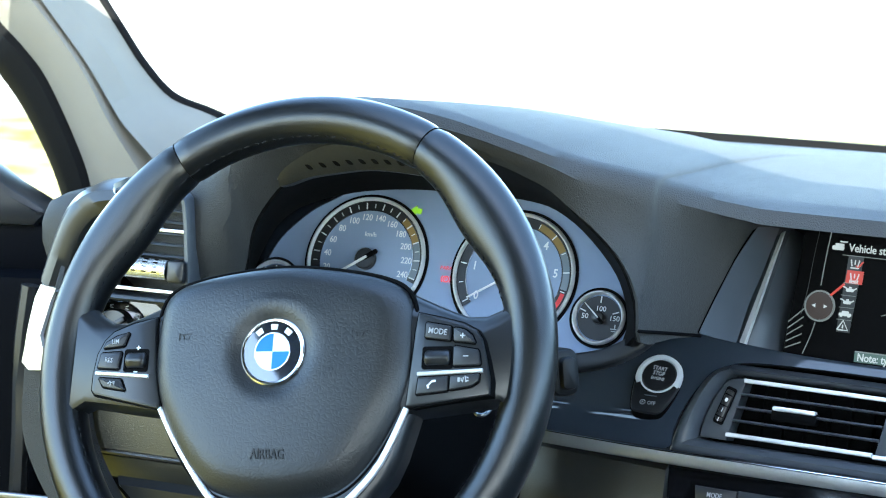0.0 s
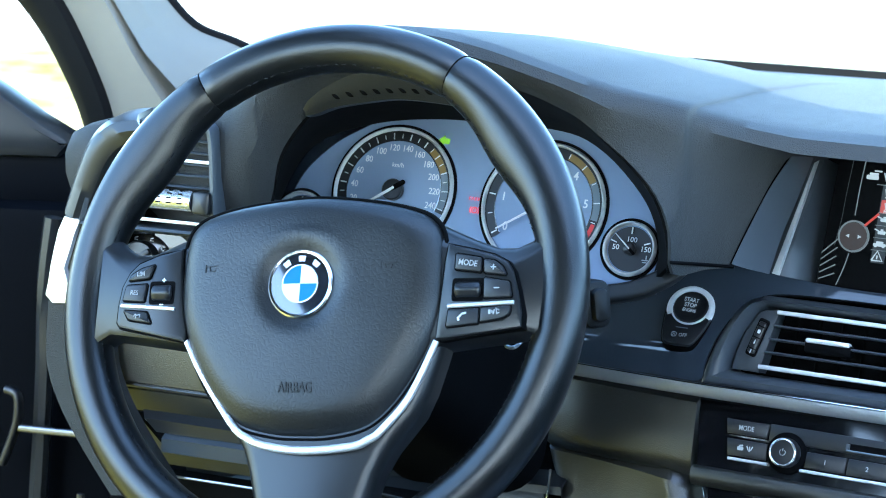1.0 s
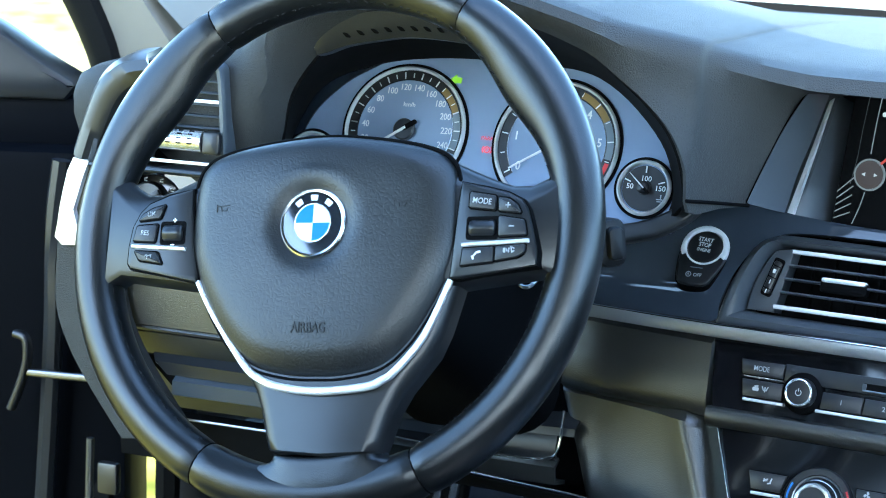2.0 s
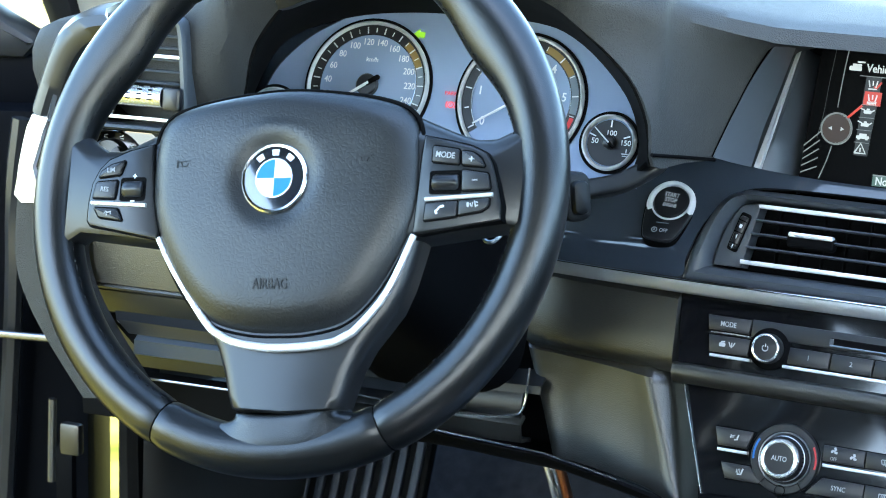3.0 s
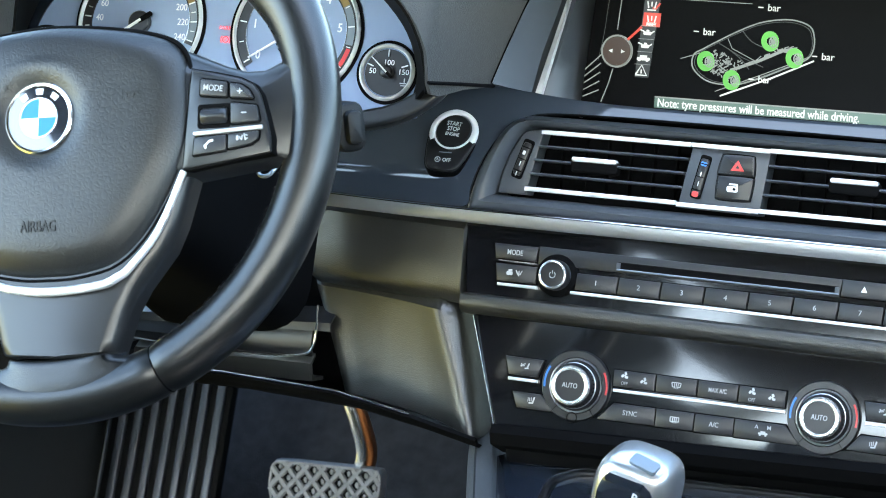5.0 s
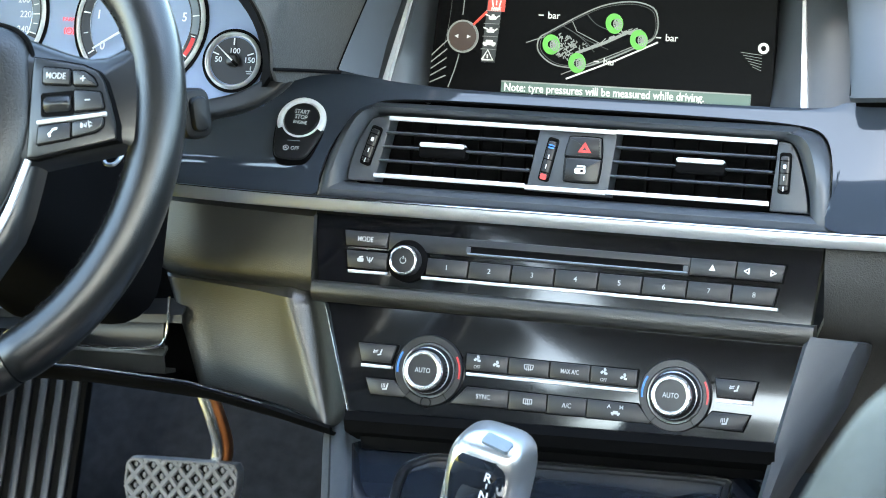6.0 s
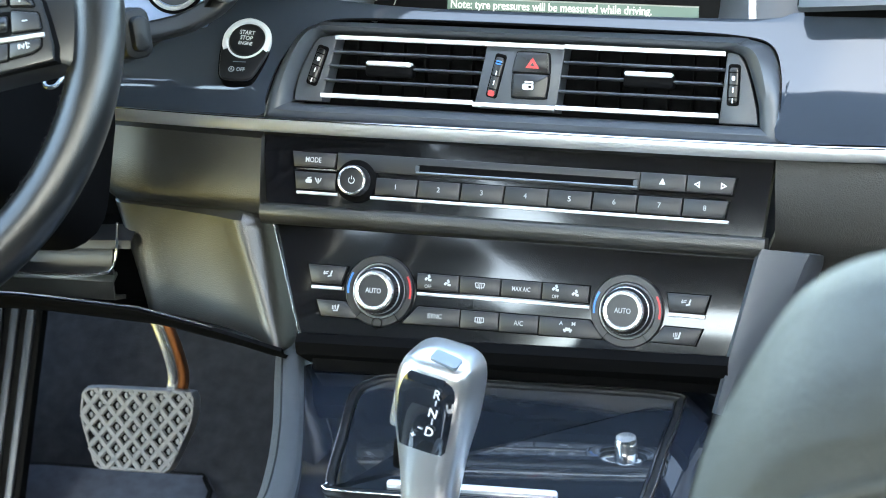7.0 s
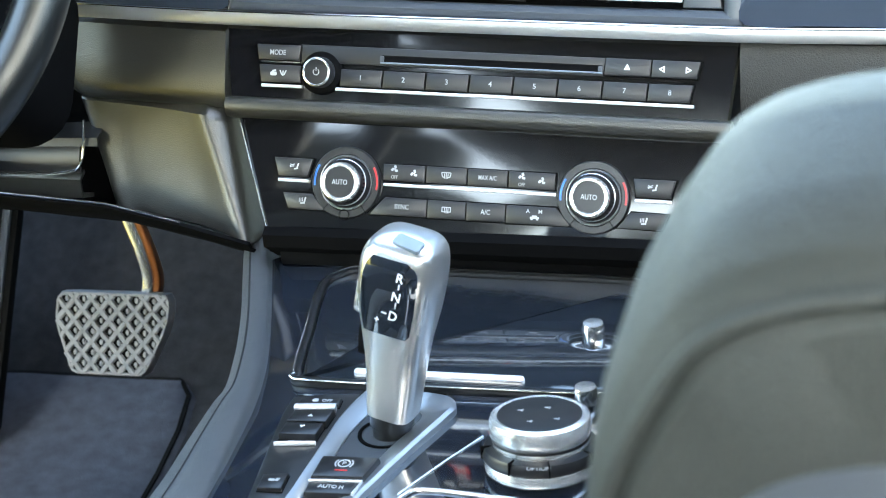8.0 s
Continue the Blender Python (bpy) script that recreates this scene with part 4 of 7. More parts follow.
    # airbag cover: a soft domed shield with a cut facet along its edge and a dish for the emblem
    half = [(0.0, 0.0612), (0.040, 0.0578), (0.070, 0.0520), (0.0865, 0.0440), (0.0935, 0.0290), (0.0952, -0.002), (0.0915, -0.026), (0.0800, -0.0525), (0.0640, -0.0770), (0.0455, -0.0925), (0.021, -0.0988)]
    full = half + [(0.0, -0.0998)] + [(-x, y) for x, y in half[:0:-1]]
    out = [(x + 0.0040 - 0.02 * y, y) for x, y in spline(full, 5)]
    secs = []
    for k, z in ((1.0, 0.008), (1.0, 0.0200), (0.992, 0.0232), (0.975, 0.0262), (0.940, 0.0292), (0.895, 0.0318), (0.855, 0.0336), (0.825, 0.0343), (0.76, 0.0352), (0.68, 0.0360), (0.58, 0.0366), (0.48, 0.0368), (0.42, 0.0365), (0.375, 0.0357), (0.325, 0.0341), (0.285, 0.0326), (0.255, 0.0317), (0.235, 0.0314)):
        ring = []
        f = min(1.0, max(0.0, (0.74 - k) / 0.26)) if k < 0.74 else 0.0
        for x, y in out:
            a = math.atan2(y - 0.0005, x - 0.002)
            cr = 0.0375 * k / 0.48 if k < 0.48 else 0.0375 + 0.02 * (k - 0.48)
            edge = 0.0030 * min(1.0, abs(x - 0.004) / 0.10) ** 2 + 0.0030 * max(0.0, (-y - 0.03) / 0.07) ** 1.5
            ring.append((x * k * (1 - f) + (0.002 + cr * math.cos(a)) * f, y * k * (1 - f) + (0.0005 + cr * math.sin(a)) * f, z - (edge * k if 0.3 < k else 0)))
        secs.append(ring)
    cover = part("airbag_cover", rings(secs), AIRBAG, ob, "grained black airbag cover")
    skin = BVHTree.FromPolygons([v.co[:] for v in cover.data.vertices], [tuple(p.vertices) for p in cover.data.polygons])

    def level(x, y):
        return skin.ray_cast(Vector((x, y, 0.2)), Vector((0, 0, -1)))[0].z

    z0, z1 = level(0.0042, -0.0650), level(0.0042, -0.0730)
    w = words("AIRBAG", 0.0098, cover, 0, 0, 0, FAINT, 0.0005, squeeze=0.72)
    w.matrix_basis = pose(0.0042, -0.0690, (z0 + z1) / 2 + 0.0001, math.degrees(math.atan2(z0 - z1, 0.0080)), 0, 0) @ Matrix.Diagonal((0.72, 1, 1, 1))
    for sx, x in ((1, 0.0635), (-1, -0.0637)):
        mark([(0.0012, 0.0014, 0.0095, 0.0006, 3), (-0.0046, -0.0002, 0.0006, 0.0052, 0), (0.0006, -0.0018, 0.0050, 0.0006, 0), (-0.0014, -0.0002, 0.0006, 0.0030, 20), (0.0030, -0.0006, 0.0006, 0.0026, -25), (0.0052, 0.0018, 0.0028, 0.0006, 18)], cover, x, 0.0118, level(x, 0.0118) + 0.0001, FAINT)
    # dark joint between cover and spokes
    part("cover_gap", sweep([(0.004 + (x - 0.004) * 1.012, y * 1.012, 0.0195) for x, y in out], circle(0.0016, 6), (0, 0, 1), True), DARK, ob)

    # bright trim under the cover, with the satin bed between them
    ch = [(-0.0838, -0.0352), (-0.0698, -0.0583), (-0.0450, -0.0912), (-0.0340, -0.1000), (-0.0200, -0.1055), (0.0078, -0.1086), (0.0418, -0.1057), (0.0540, -0.1010), (0.0624, -0.0950), (0.0807, -0.0724), (0.0964, -0.0362)]
    path = spline([(x, y, 0.0222) for x, y in ch], 4, False)
    part("chrome_trim", sweep(path, rrect(0.0052, 0.0050, 0.0016, n=3), (0, 0, 1), scale=lambda t: 0.74 + 0.30 * math.sin(math.pi * t)), BRIGHT, ob, "bright metal trim below the cover")
    bed = [(x, y, 0.0206) for x, y in ch] + [(0.070, -0.030, 0.0206), (-0.060, -0.030, 0.0206)]
    part("trim_bed", prism([(x, y) for x, y, _ in bed], 0.012, 0.0206), SOFT, ob)

    # round emblem in plain quarters
    em = part("emblem", lathe_ring([(0.0218, 0.028), (0.0232, 0.0300), (0.0232, 0.0326), (0.0222, 0.0334), (0.0208, 0.0330), (0.0205, 0.0322)], 48, 0.002, 0.0005), CHROME, ob, "round enamel badge in plain quarters", pose(0, 0, 0.0012))
    part("badge_ring", ring_band(0.0128, 0.0206, 0.028, 0.0326, cx=0.002, cy=0.0005), PIANO, em)
    for k in range(4):
        a0 = 90 * k
        pts = [(0.002, 0.0005)] + [(0.002 + 0.0124 * math.cos(radians(a0 + 90 * q / 8)), 0.0005 + 0.0124 * math.sin(radians(a0 + 90 * q / 8))) for q in range(9)]
        part("badge_quarter", prism(pts, 0.028, 0.0328), BLUE if k in (1, 3) else ENAMEL, em)
    part("badge_rim", ring_band(0.0122, 0.0130, 0.028, 0.0331, cx=0.002, cy=0.0005), CHROME, em)
    # bright flecks on the outer ring in place of its mark
    for a, w in ((52, 16), (90, 16), (128, 16)):
        part("badge_mark", ring_band(0.0150, 0.0188, 0.0325, 0.0329, a - w / 2, a + w / 2, 6, 0.002, 0.0005), ENAMEL, em)
    return ob


build_wheel()

# ---- instruments ----
def build_cluster():
    ob = thing("instrument_cluster", "dark blue instrument cluster with chrome-ringed dials behind the wheel", "instrument cluster", DIAL_M)
    out = [(-0.158, -0.050), (-0.160, -0.030), (-0.155, -0.008), (-0.145, 0.015), (-0.128, 0.030), (-0.104, 0.040), (-0.074, 0.048), (-0.036, 0.0525), (0.003, 0.0535),
           (0.040, 0.053), (0.066, 0.0515), (0.088, 0.046), (0.113, 0.031), (0.138, 0.008), (0.152, -0.012), (0.160, -0.036), (0.158, -0.056), (0.14, -0.068), (0.0, -0.072), (-0.14, -0.064)]
    part("dial_plate", prism(spline(out, 3)[::-1], -0.012, 0.0), DIAL, ob, "slate blue dial plate")

    def gauge(name, cx, cy, R, a_zero, step, count, labels, needle, num_size, minor, band=True, redfrom=None, browns=None, face=DIAL):
        g = part(name, lathe([(R - 0.004, -0.004), (R - 0.004, 0.0006), (0.001, 0.0006)], 64, cx, cy), face, ob)
        part("bezel_ring", lathe_ring([(R - 0.0030, 0.0), (R - 0.0029, 0.0030), (R - 0.0018, 0.0046), (R - 0.0005, 0.0034), (R, 0.0002), (R - 0.002, -0.002)], 72, cx, cy), PEARL, g, "chrome dial ring")
        # flat dark band in place of the shadow round the bezel
        part("shadow_ring", ring_band(R, R + 0.0022, 0.0, 0.0012, cx=cx, cy=cy), DARK, g)
        span = step * (count - 1)
        if band:
            part("scale_band", ring_band(R - 0.0105, R - 0.0031, 0.0006, 0.0016, a_zero + 4, a_zero - span - 4, 60, cx, cy), BAND, g)
            part("scale_edge", ring_band(R - 0.0110, R - 0.0105, 0.0006, 0.0018, a_zero + 4, a_zero - span - 4, 60, cx, cy), CHROME, g)
        if browns:
            part("warm_arc", ring_band(R - 0.0100, R - 0.0048, 0.0016, 0.0019, browns[0], browns[1], 24, cx, cy), AMBER, g)
            part("pale_arc", ring_band(R - 0.0100, R - 0.0048, 0.0016, 0.0019, browns[1], browns[2], 24, cx, cy), KEYGREY, g)
        if redfrom is not None:
            part("red_arc", ring_band(R - 0.0082, R - 0.0050, 0.0017, 0.0021, redfrom, a_zero - span, 16, cx, cy), RED, g)
        ticks = []
        for k in range((count - 1) * minor + 1):
            a = a_zero - step * k / minor
            L = 0.0050 if k % minor == 0 else 0.0034
            c, s = math.cos(radians(a)), math.sin(radians(a))
            ticks.append(move(prism(rrect(L, 0.0009 if k % minor == 0 else 0.0006, 0.0001, n=1), 0.0017, 0.0022), pose(cx + (R - 0.0072) * c, cy + (R - 0.0072) * s, 0, 0, 0, a)))
        tagged(part("scale_ticks", join(*ticks), WHITE, g, "white scale ticks"), kind="stuff")
        for k, txt in enumerate(labels):
            if txt:
                a = radians(a_zero - step * k)
                words(txt, num_size, g, cx + (R - 0.0162) * math.cos(a), cy + (R - 0.0162) * math.sin(a), 0.0009, WHITE, squeeze=0.86)
        hub = 0.0085 if R > 0.03 else 0.0048
        part("needle_hub", lathe([(hub, 0.0006), (hub, 0.0045), (hub - 0.001, 0.0055), (0.001, 0.0058)], 28, cx, cy), SOFT, g)
        a = radians(needle)
        tip, w = (R - 0.010, 0.0011) if R > 0.03 else (R - 0.0060, 0.0006)
        n = [(-0.3 * hub, -w), (tip, -w / 2), (tip, w / 2), (-0.3 * hub, w)]
        nd = part("needle", prism(n, 0.0055, 0.0066, 0.0003), WHITE, g, "white needle", pose(cx, cy, 0, 0, 0, needle))
        part("needle_cap", prism(rrect(hub * 1.5, hub * 0.46, hub * 0.2, -hub * 0.7, 0), 0.0052, 0.0064, 0.0004), DARK, nd)
        return g

    speeds = ["0", "20", "40", "60", "80", "100", "120", "140", "160", "180", "200", "220", "240"]
    g = gauge("speedometer", -0.063, -0.009, 0.0500, 214.5, 19.2, 13, speeds, 214.5, 0.0071, 2, browns=(52, 22, -16))
    words("km/h", 0.0050, g, -0.063, 0.011, 0.0009, WHITE)
    g = gauge("rev_counter", 0.061, -0.010, 0.0495, 213.0, 41.0, 7, ["0", "1", "2", "3", "4", "5", "6"], 213.0, 0.0092, 2, redfrom=-14, browns=(70, 30, -10))
    g = gauge("oil_gauge", 0.134, -0.0355, 0.0210, 160, 70, 3, ["", "", ""], 139, 0.005, 1, band=False, face=BAND)
    words("100", 0.0056, g, 0.1345, -0.0285, 0.0009, WHITE)
    words("50", 0.0056, g, 0.1228, -0.0350, 0.0009, WHITE)
    words("150", 0.0056, g, 0.1462, -0.0350, 0.0009, WHITE)
    words("\u00b0C", 0.0048, g, 0.1345, -0.0345, 0.0009, WHITE)
    mark([(0, 0, 0.005, 0.0008, 0), (0.0008, 0.0022, 0.0008, 0.003, 0), (0, -0.0016, 0.0035, 0.0007, 0)], g, 0.1468, -0.0430, 0.0009, GREY)
    gauge("fuel_gauge", -0.138, -0.0375, 0.0210, 160, 70, 3, ["", "", ""], 120, 0.005, 1, band=False, face=BAND)
    # tell-tales
    red = glow("red_telltale", (1.0, 0.10, 0.14), 0.09)
    green = glow("green_telltale", (0.40, 0.80, 0.04), 0.05)
    words("PARK", 0.0042, ob, 0.0050, -0.0095, 0.0004, red)
    lamp = part("brake_telltale", ring_band(0.0018, 0.0026, 0.0, 0.0004, cx=0.006, cy=-0.018, n=24), red, ob, "red lit brake symbol")
    part("bracket", ring_band(0.0034, 0.0042, 0.0, 0.0004, 140, 220, 8, 0.006, -0.018), red, lamp)
    part("bracket", ring_band(0.0034, 0.0042, 0.0, 0.0004, -40, 40, 8, 0.006, -0.018), red, lamp)
    words("P", 0.0032, lamp, 0.006, -0.018, 0.0004, red)
    arrow = [(-0.0046, 0.0), (0.0, 0.0046), (0.0, 0.0022), (0.0046, 0.0022), (0.0046, -0.0022), (0.0, -0.0022), (0.0, -0.0046)]
    part("turn_telltale", prism(arrow[::-1], 0, 0.0004), green, ob, "green lit turn arrow", pose(-0.0285, 0.0335, 0.0, 0, 0, -4))
    # dark piece in place of the lens reflection at the plate's left
    part("reflection_corner", prism(spline([(-0.158, -0.045), (-0.159, -0.020), (-0.153, 0.000), (-0.143, 0.018), (-0.127, 0.031), (-0.104, 0.0405), (-0.086, 0.0452), (-0.100, 0.0362), (-0.114, 0.0275), (-0.1266, 0.0162), (-0.1386, 0.002), (-0.1456, -0.0124), (-0.151, -0.030)], 3)[::-1], 0.0, 0.0012), PIANO, ob, "glossy dark piece drawn for a reflection on the plate")
    # lower bezel joining the dash
    lowb = spline([(0.186, -0.030, 0.012), (0.178, -0.046, 0.012), (0.165, -0.058, 0.012), (0.140, -0.070, 0.012), (0.09, -0.078, 0.010), (0, -0.082, 0.008), (-0.13, -0.072, 0.008)], 5, False)
    part("lower_bezel", sweep(lowb, rrect(0.014, 0.012, 0.003, n=3), (0, 0, 1)), SOFT, ob, "satin black lower bezel")
    return ob


build_cluster()

# ---- centre stack ----
def skin_depth(x, y):
    """How far the glossy skin round the vents lies in front of their frame of reference."""
    back = 0.017 * max(0.0, min(1.0, (-0.1935 - x) / 0.1365)) + 0.010 * max(0.0, (x - 0.20) / 0.26)
    v = (y + 0.0605) / 0.0885
    return 0.0040 - back - 0.0885 * (0.05 * v + 0.137 * (v - 0.27 + math.sqrt((v - 0.27) ** 2 + 0.004)))


def build_decor():
    ob = thing("decor_trim", "glossy piano black dashboard trim with a bright metal strip", "trim", VENT_M)
    # one glossy skin: the driver's piece, the band over the vents and the passenger's piece
    low = [(-0.330, -0.0600), (-0.290, -0.0602), (-0.250, -0.0604), (-0.215, -0.0605), (-0.1925, -0.0600), (-0.1905, -0.0463), (-0.1836, -0.0229), (-0.1720, -0.0035), (-0.1595, 0.0068), (-0.1420, 0.0122), (-0.090, 0.0140), (0.0, 0.0142),
           (0.090, 0.0138), (0.150, 0.0122), (0.1752, 0.0062), (0.1840, -0.0133), (0.1866, -0.0400), (0.1872, -0.0595), (0.240, -0.0590), (0.330, -0.0575), (0.460, -0.0550)]
    top = [(-0.330, -0.036), (-0.302, -0.026), (-0.272, -0.003), (-0.250, 0.0165), (-0.2300, 0.0290), (-0.2050, 0.0285), (-0.1900, 0.0280), (-0.1760, 0.0275), (-0.1600, 0.0262), (-0.1420, 0.0240), (-0.090, 0.0212), (0.0, 0.0208),
           (0.090, 0.0215), (0.150, 0.0225), (0.1770, 0.0240), (0.1880, 0.0278), (0.1960, 0.0280), (0.2100, 0.0282), (0.260, 0.0285), (0.340, 0.0290), (0.460, 0.0300)]
    rows = []
    for x0, y0, x1, y1 in spline([(*a, *b_) for a, b_ in zip(low, top)], 5, False):
        row = []
        for q in range(15):
            y = y0 + (y1 - y0) * q / 14
            row.append((x0 + (x1 - x0) * q / 14, y, skin_depth(x0, y)))
        row.append((x1, y1 + 0.001, row[-1][2] - 0.040))
        rows.append(row)
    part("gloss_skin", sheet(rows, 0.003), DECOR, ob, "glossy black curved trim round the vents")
    part("vent_joint", tube([(x, y, skin_depth(x, y) + 0.0002) for x, y in spline(low[4:18], 5, False)], 0.0010, 6, (0, 0, 1)), DARK, ob)
    # strip
    path = [(-0.340, -0.0640, -0.010), (-0.300, -0.0652, 0.004), (-0.19, -0.0672, 0.0075), (0.0, -0.0672, 0.0085), (0.186, -0.0668, 0.0075), (0.30, -0.0640, 0.004), (0.46, -0.060, 0.0)]
    path = spline(path, 6, False)
    part("metal_strip", sweep(path, [(-0.004, -0.0048), (0.0035, -0.0052), (0.0048, -0.0035), (0.0050, 0.0036), (0.0032, 0.0048), (-0.004, 0.0046)], (0, 1, 0)), STRIP, ob, "brushed metal trim strip")
    path2 = [(x, y + 0.0046, z + 0.0046) for x, y, z in path]
    part("strip_edge", tube(path2, 0.0007, 6, (0, 1, 0)), CHROME, ob)
    return ob


build_decor()


def build_vents():
    ob = thing("centre_vents", "matte black twin air vents with chrome bars in the dashboard centre", "air vent", VENT_M)
    out = [(-0.1925, -0.0615), (-0.190, -0.048), (-0.184, -0.026), (-0.176, -0.006), (-0.167, 0.005), (-0.155, 0.0095), (-0.14, 0.0108), (0, 0.0110), (0.14, 0.0118), (0.160, 0.0102), (0.1740, 0.0052), (0.1820, -0.0110), (0.1858, -0.040), (0.1866, -0.0615)]
    inn = [(-0.1735, -0.0490), (-0.172, -0.038), (-0.167, -0.022), (-0.160, -0.008), (-0.155, -0.0015), (-0.149, 0.0012), (-0.14, 0.0022), (0, 0.0022), (0.14, 0.0018), (0.148, 0.0012), (0.156, -0.002), (0.162, -0.014), (0.169, -0.036), (0.1705, -0.0500)]
    O, I = spline(out, 4, False), spline(inn, 4, False)
    O += [(x, -0.0618) for x in np.linspace(0.18, -0.187, 24)]
    I += [(x, -0.0500 - 0.0 * x) for x in np.linspace(0.165, -0.168, 24)]
    secs = []
    for k, z in ((0.0, -0.045), (0.0, 0.0015), (0.06, 0.0035), (0.25, 0.0055), (0.5, 0.0062), (0.75, 0.0040), (0.95, -0.0015), (1.0, -0.0070), (1.0, -0.030)):
        sink = max(0.0, 1 - k / 0.5)
        secs.append([(a[0] + (b_[0] - a[0]) * k, a[1] + (b_[1] - a[1]) * k, z + sink * min(0.0, skin_depth(*a) - 0.001)) for a, b_ in zip(O, I)])
    bm = rings(secs, False, False)
    part("vent_frame", bm, FRAME, ob, "matte black rounded frame")
    part("back", block(-0.175, 0.172, -0.052, 0.004, -0.034, -0.030), DARK, ob)
    # end plates and middle plate
    endl = [(-0.1715, -0.0480), (-0.1705, -0.038), (-0.166, -0.022), (-0.159, -0.008), (-0.1535, -0.0015), (-0.1405, 0.0005), (-0.1500, -0.0480)]
    part("end_plate", prism(spline(endl[:6], 3, False) + [endl[6]], -0.02, -0.0025, 0.001), FRAME, ob)
    endr = [(0.1695, -0.0490), (0.1675, -0.036), (0.161, -0.014), (0.155, -0.002), (0.148, 0.0005), (0.1455, -0.0005), (0.1425, -0.0490)]
    part("end_plate", prism(spline(endr[:5], 3, False) + endr[5:], -0.02, -0.0025, 0.001), FRAME, ob)
    mid = part("middle_plate", prism([(-0.0270, -0.0005), (-0.0345, -0.0465), (0.0255, -0.0475), (0.0300, -0.0005)], -0.02, -0.0015, 0.0008), FRAME, ob, "matte black switch plate")
    # thumb wheels
    def thumb(cx, cy, h, skew, parent, marks):
        pos = pose(cx, cy, 0, 0, 0, math.degrees(math.atan2(-skew, h)))
        part("wheel_slot", prism(rrect(0.0085, h, 0.002), -0.004, -0.0014), DARK, parent, m=pos)
        w = part("thumb_wheel", prism(rrect(0.0066, h * 0.84, 0.002), -0.004, 0.0006, 0.0015), BUTTON, parent, "ribbed thumb wheel", pos)
        for k in (-0.3, 0.0, 0.3):
            part("rib", block(-0.0033, 0.0033, k * h - 0.0004, k * h + 0.0004, 0.0004, 0.0011), DARK, w)
        for k, mat, s in marks:
            mark([(0, 0, s[0], s[1], 0)], w, 0, k * h, 0.0007, mat)
    bars = [(0.16, WHITE, (0.0022, 0.0030)), (-0.12, WHITE, (0.0007, 0.0034)), (-0.38, WHITE, (0.0007, 0.0034))]
    thumb(-0.1545, -0.0220, 0.0300, 0.0090, ob, bars)
    thumb(0.1515, -0.0220, 0.0290, 0.0, ob, bars)
    thumb(-0.0192, -0.0235, 0.0320, 0.0065, mid, [(0.30, COLD, (0.0045, 0.0030)), (0.06, WHITE, (0.0007, 0.0034)), (-0.16, WHITE, (0.0007, 0.0034)), (-0.40, RED, (0.0048, 0.0040))])
    # hazard and lock buttons
    for y0, y1, nm in ((-0.0060, -0.0205, "hazard_button"), (-0.0212, -0.0380, "lock_button")):
        pts = [(-0.0052 - (0.0020 if nm == "hazard_button" else 0.0016), y1), (0.0182 if nm == "lock_button" else 0.0200, y1), (0.0200 if nm == "lock_button" else 0.0188, y0), (-0.0040 if nm == "hazard_button" else -0.0066, y0)]
        q = spline([Vector(pts[0]).lerp(Vector(pts[1]), 0.1), Vector(pts[0]).lerp(Vector(pts[1]), 0.9), Vector(pts[1]).lerp(Vector(pts[2]), 0.15), Vector(pts[1]).lerp(Vector(pts[2]), 0.85), Vector(pts[2]).lerp(Vector(pts[3]), 0.1), Vector(pts[2]).lerp(Vector(pts[3]), 0.9), Vector(pts[3]).lerp(Vector(pts[0]), 0.15), Vector(pts[3]).lerp(Vector(pts[0]), 0.85)], 3)
        part("button_gap", prism(inset(q, -0.0008), -0.004, -0.0012), DARK, mid)
        bt = part(nm, prism(q, -0.004, 0.0012, 0.0012), BUTTON, mid)
        if nm == "hazard_button":
            part("triangle", prism([(-0.0050, -0.0030), (0.0050, -0.0030), (0.0, 0.0046)], 0, 0.0003), RED, bt, "red warning triangle", pose(0.0075, -0.0140, 0.0011))
            part("triangle_core", prism([(-0.0016, -0.0012), (0.0016, -0.0012), (0.0, 0.0014)], 0, 0.0004), BUTTON, bt, "", pose(0.0075, -0.0142, 0.0011))
        else:
            mark([(0, -0.0012, 0.0082, 0.0042, 0), (0.0004, 0.0022, 0.0060, 0.0012, 0), (0.0032, 0.0006, 0.0012, 0.0040, 0)], bt, 0.0052, -0.0290, 0.0012, WHITE)
            mark([(0, 0, 0.0022, 0.0018, 0)], bt, 0.0066, -0.0302, 0.0015, DARK)
    # chrome bars
    for x0, x1, y, nm in ((-0.1405, -0.0275, -0.0012, "a"), (-0.0270, 0.0300, -0.0012, "b"), (0.0305, 0.1450, -0.0008, "c")):
        part("chrome_bar", sweep([(x0, y, 0.0015), (x1, y, 0.0015)], rrect(0.0030, 0.0034, 0.001), (0, 1, 0)), BRIGHT, ob, "bright chrome bar")
    for x0, x1, y in ((-0.1495, -0.0350, -0.0435), (-0.0345, 0.0255, -0.0445), (0.0260, 0.1425, -0.0440)):
        part("chrome_bar", sweep([(x0, y, 0.0015), (x1, y, 0.0015)], rrect(0.0030, 0.0034, 0.001), (0, 1, 0)), BRIGHT, ob, "bright chrome bar")
    # slats and vanes
    for side in (-1, 1):
        for k in range(3):
            y = -0.0115 - 0.0103 * k
            if side < 0:
                x0, x1 = -0.1430 - 0.0022 * k, -0.0295 - 0.0014 * k
            else:
                x0, x1 = 0.0305 - 0.0014 * k, 0.1440 - 0.0006 * k
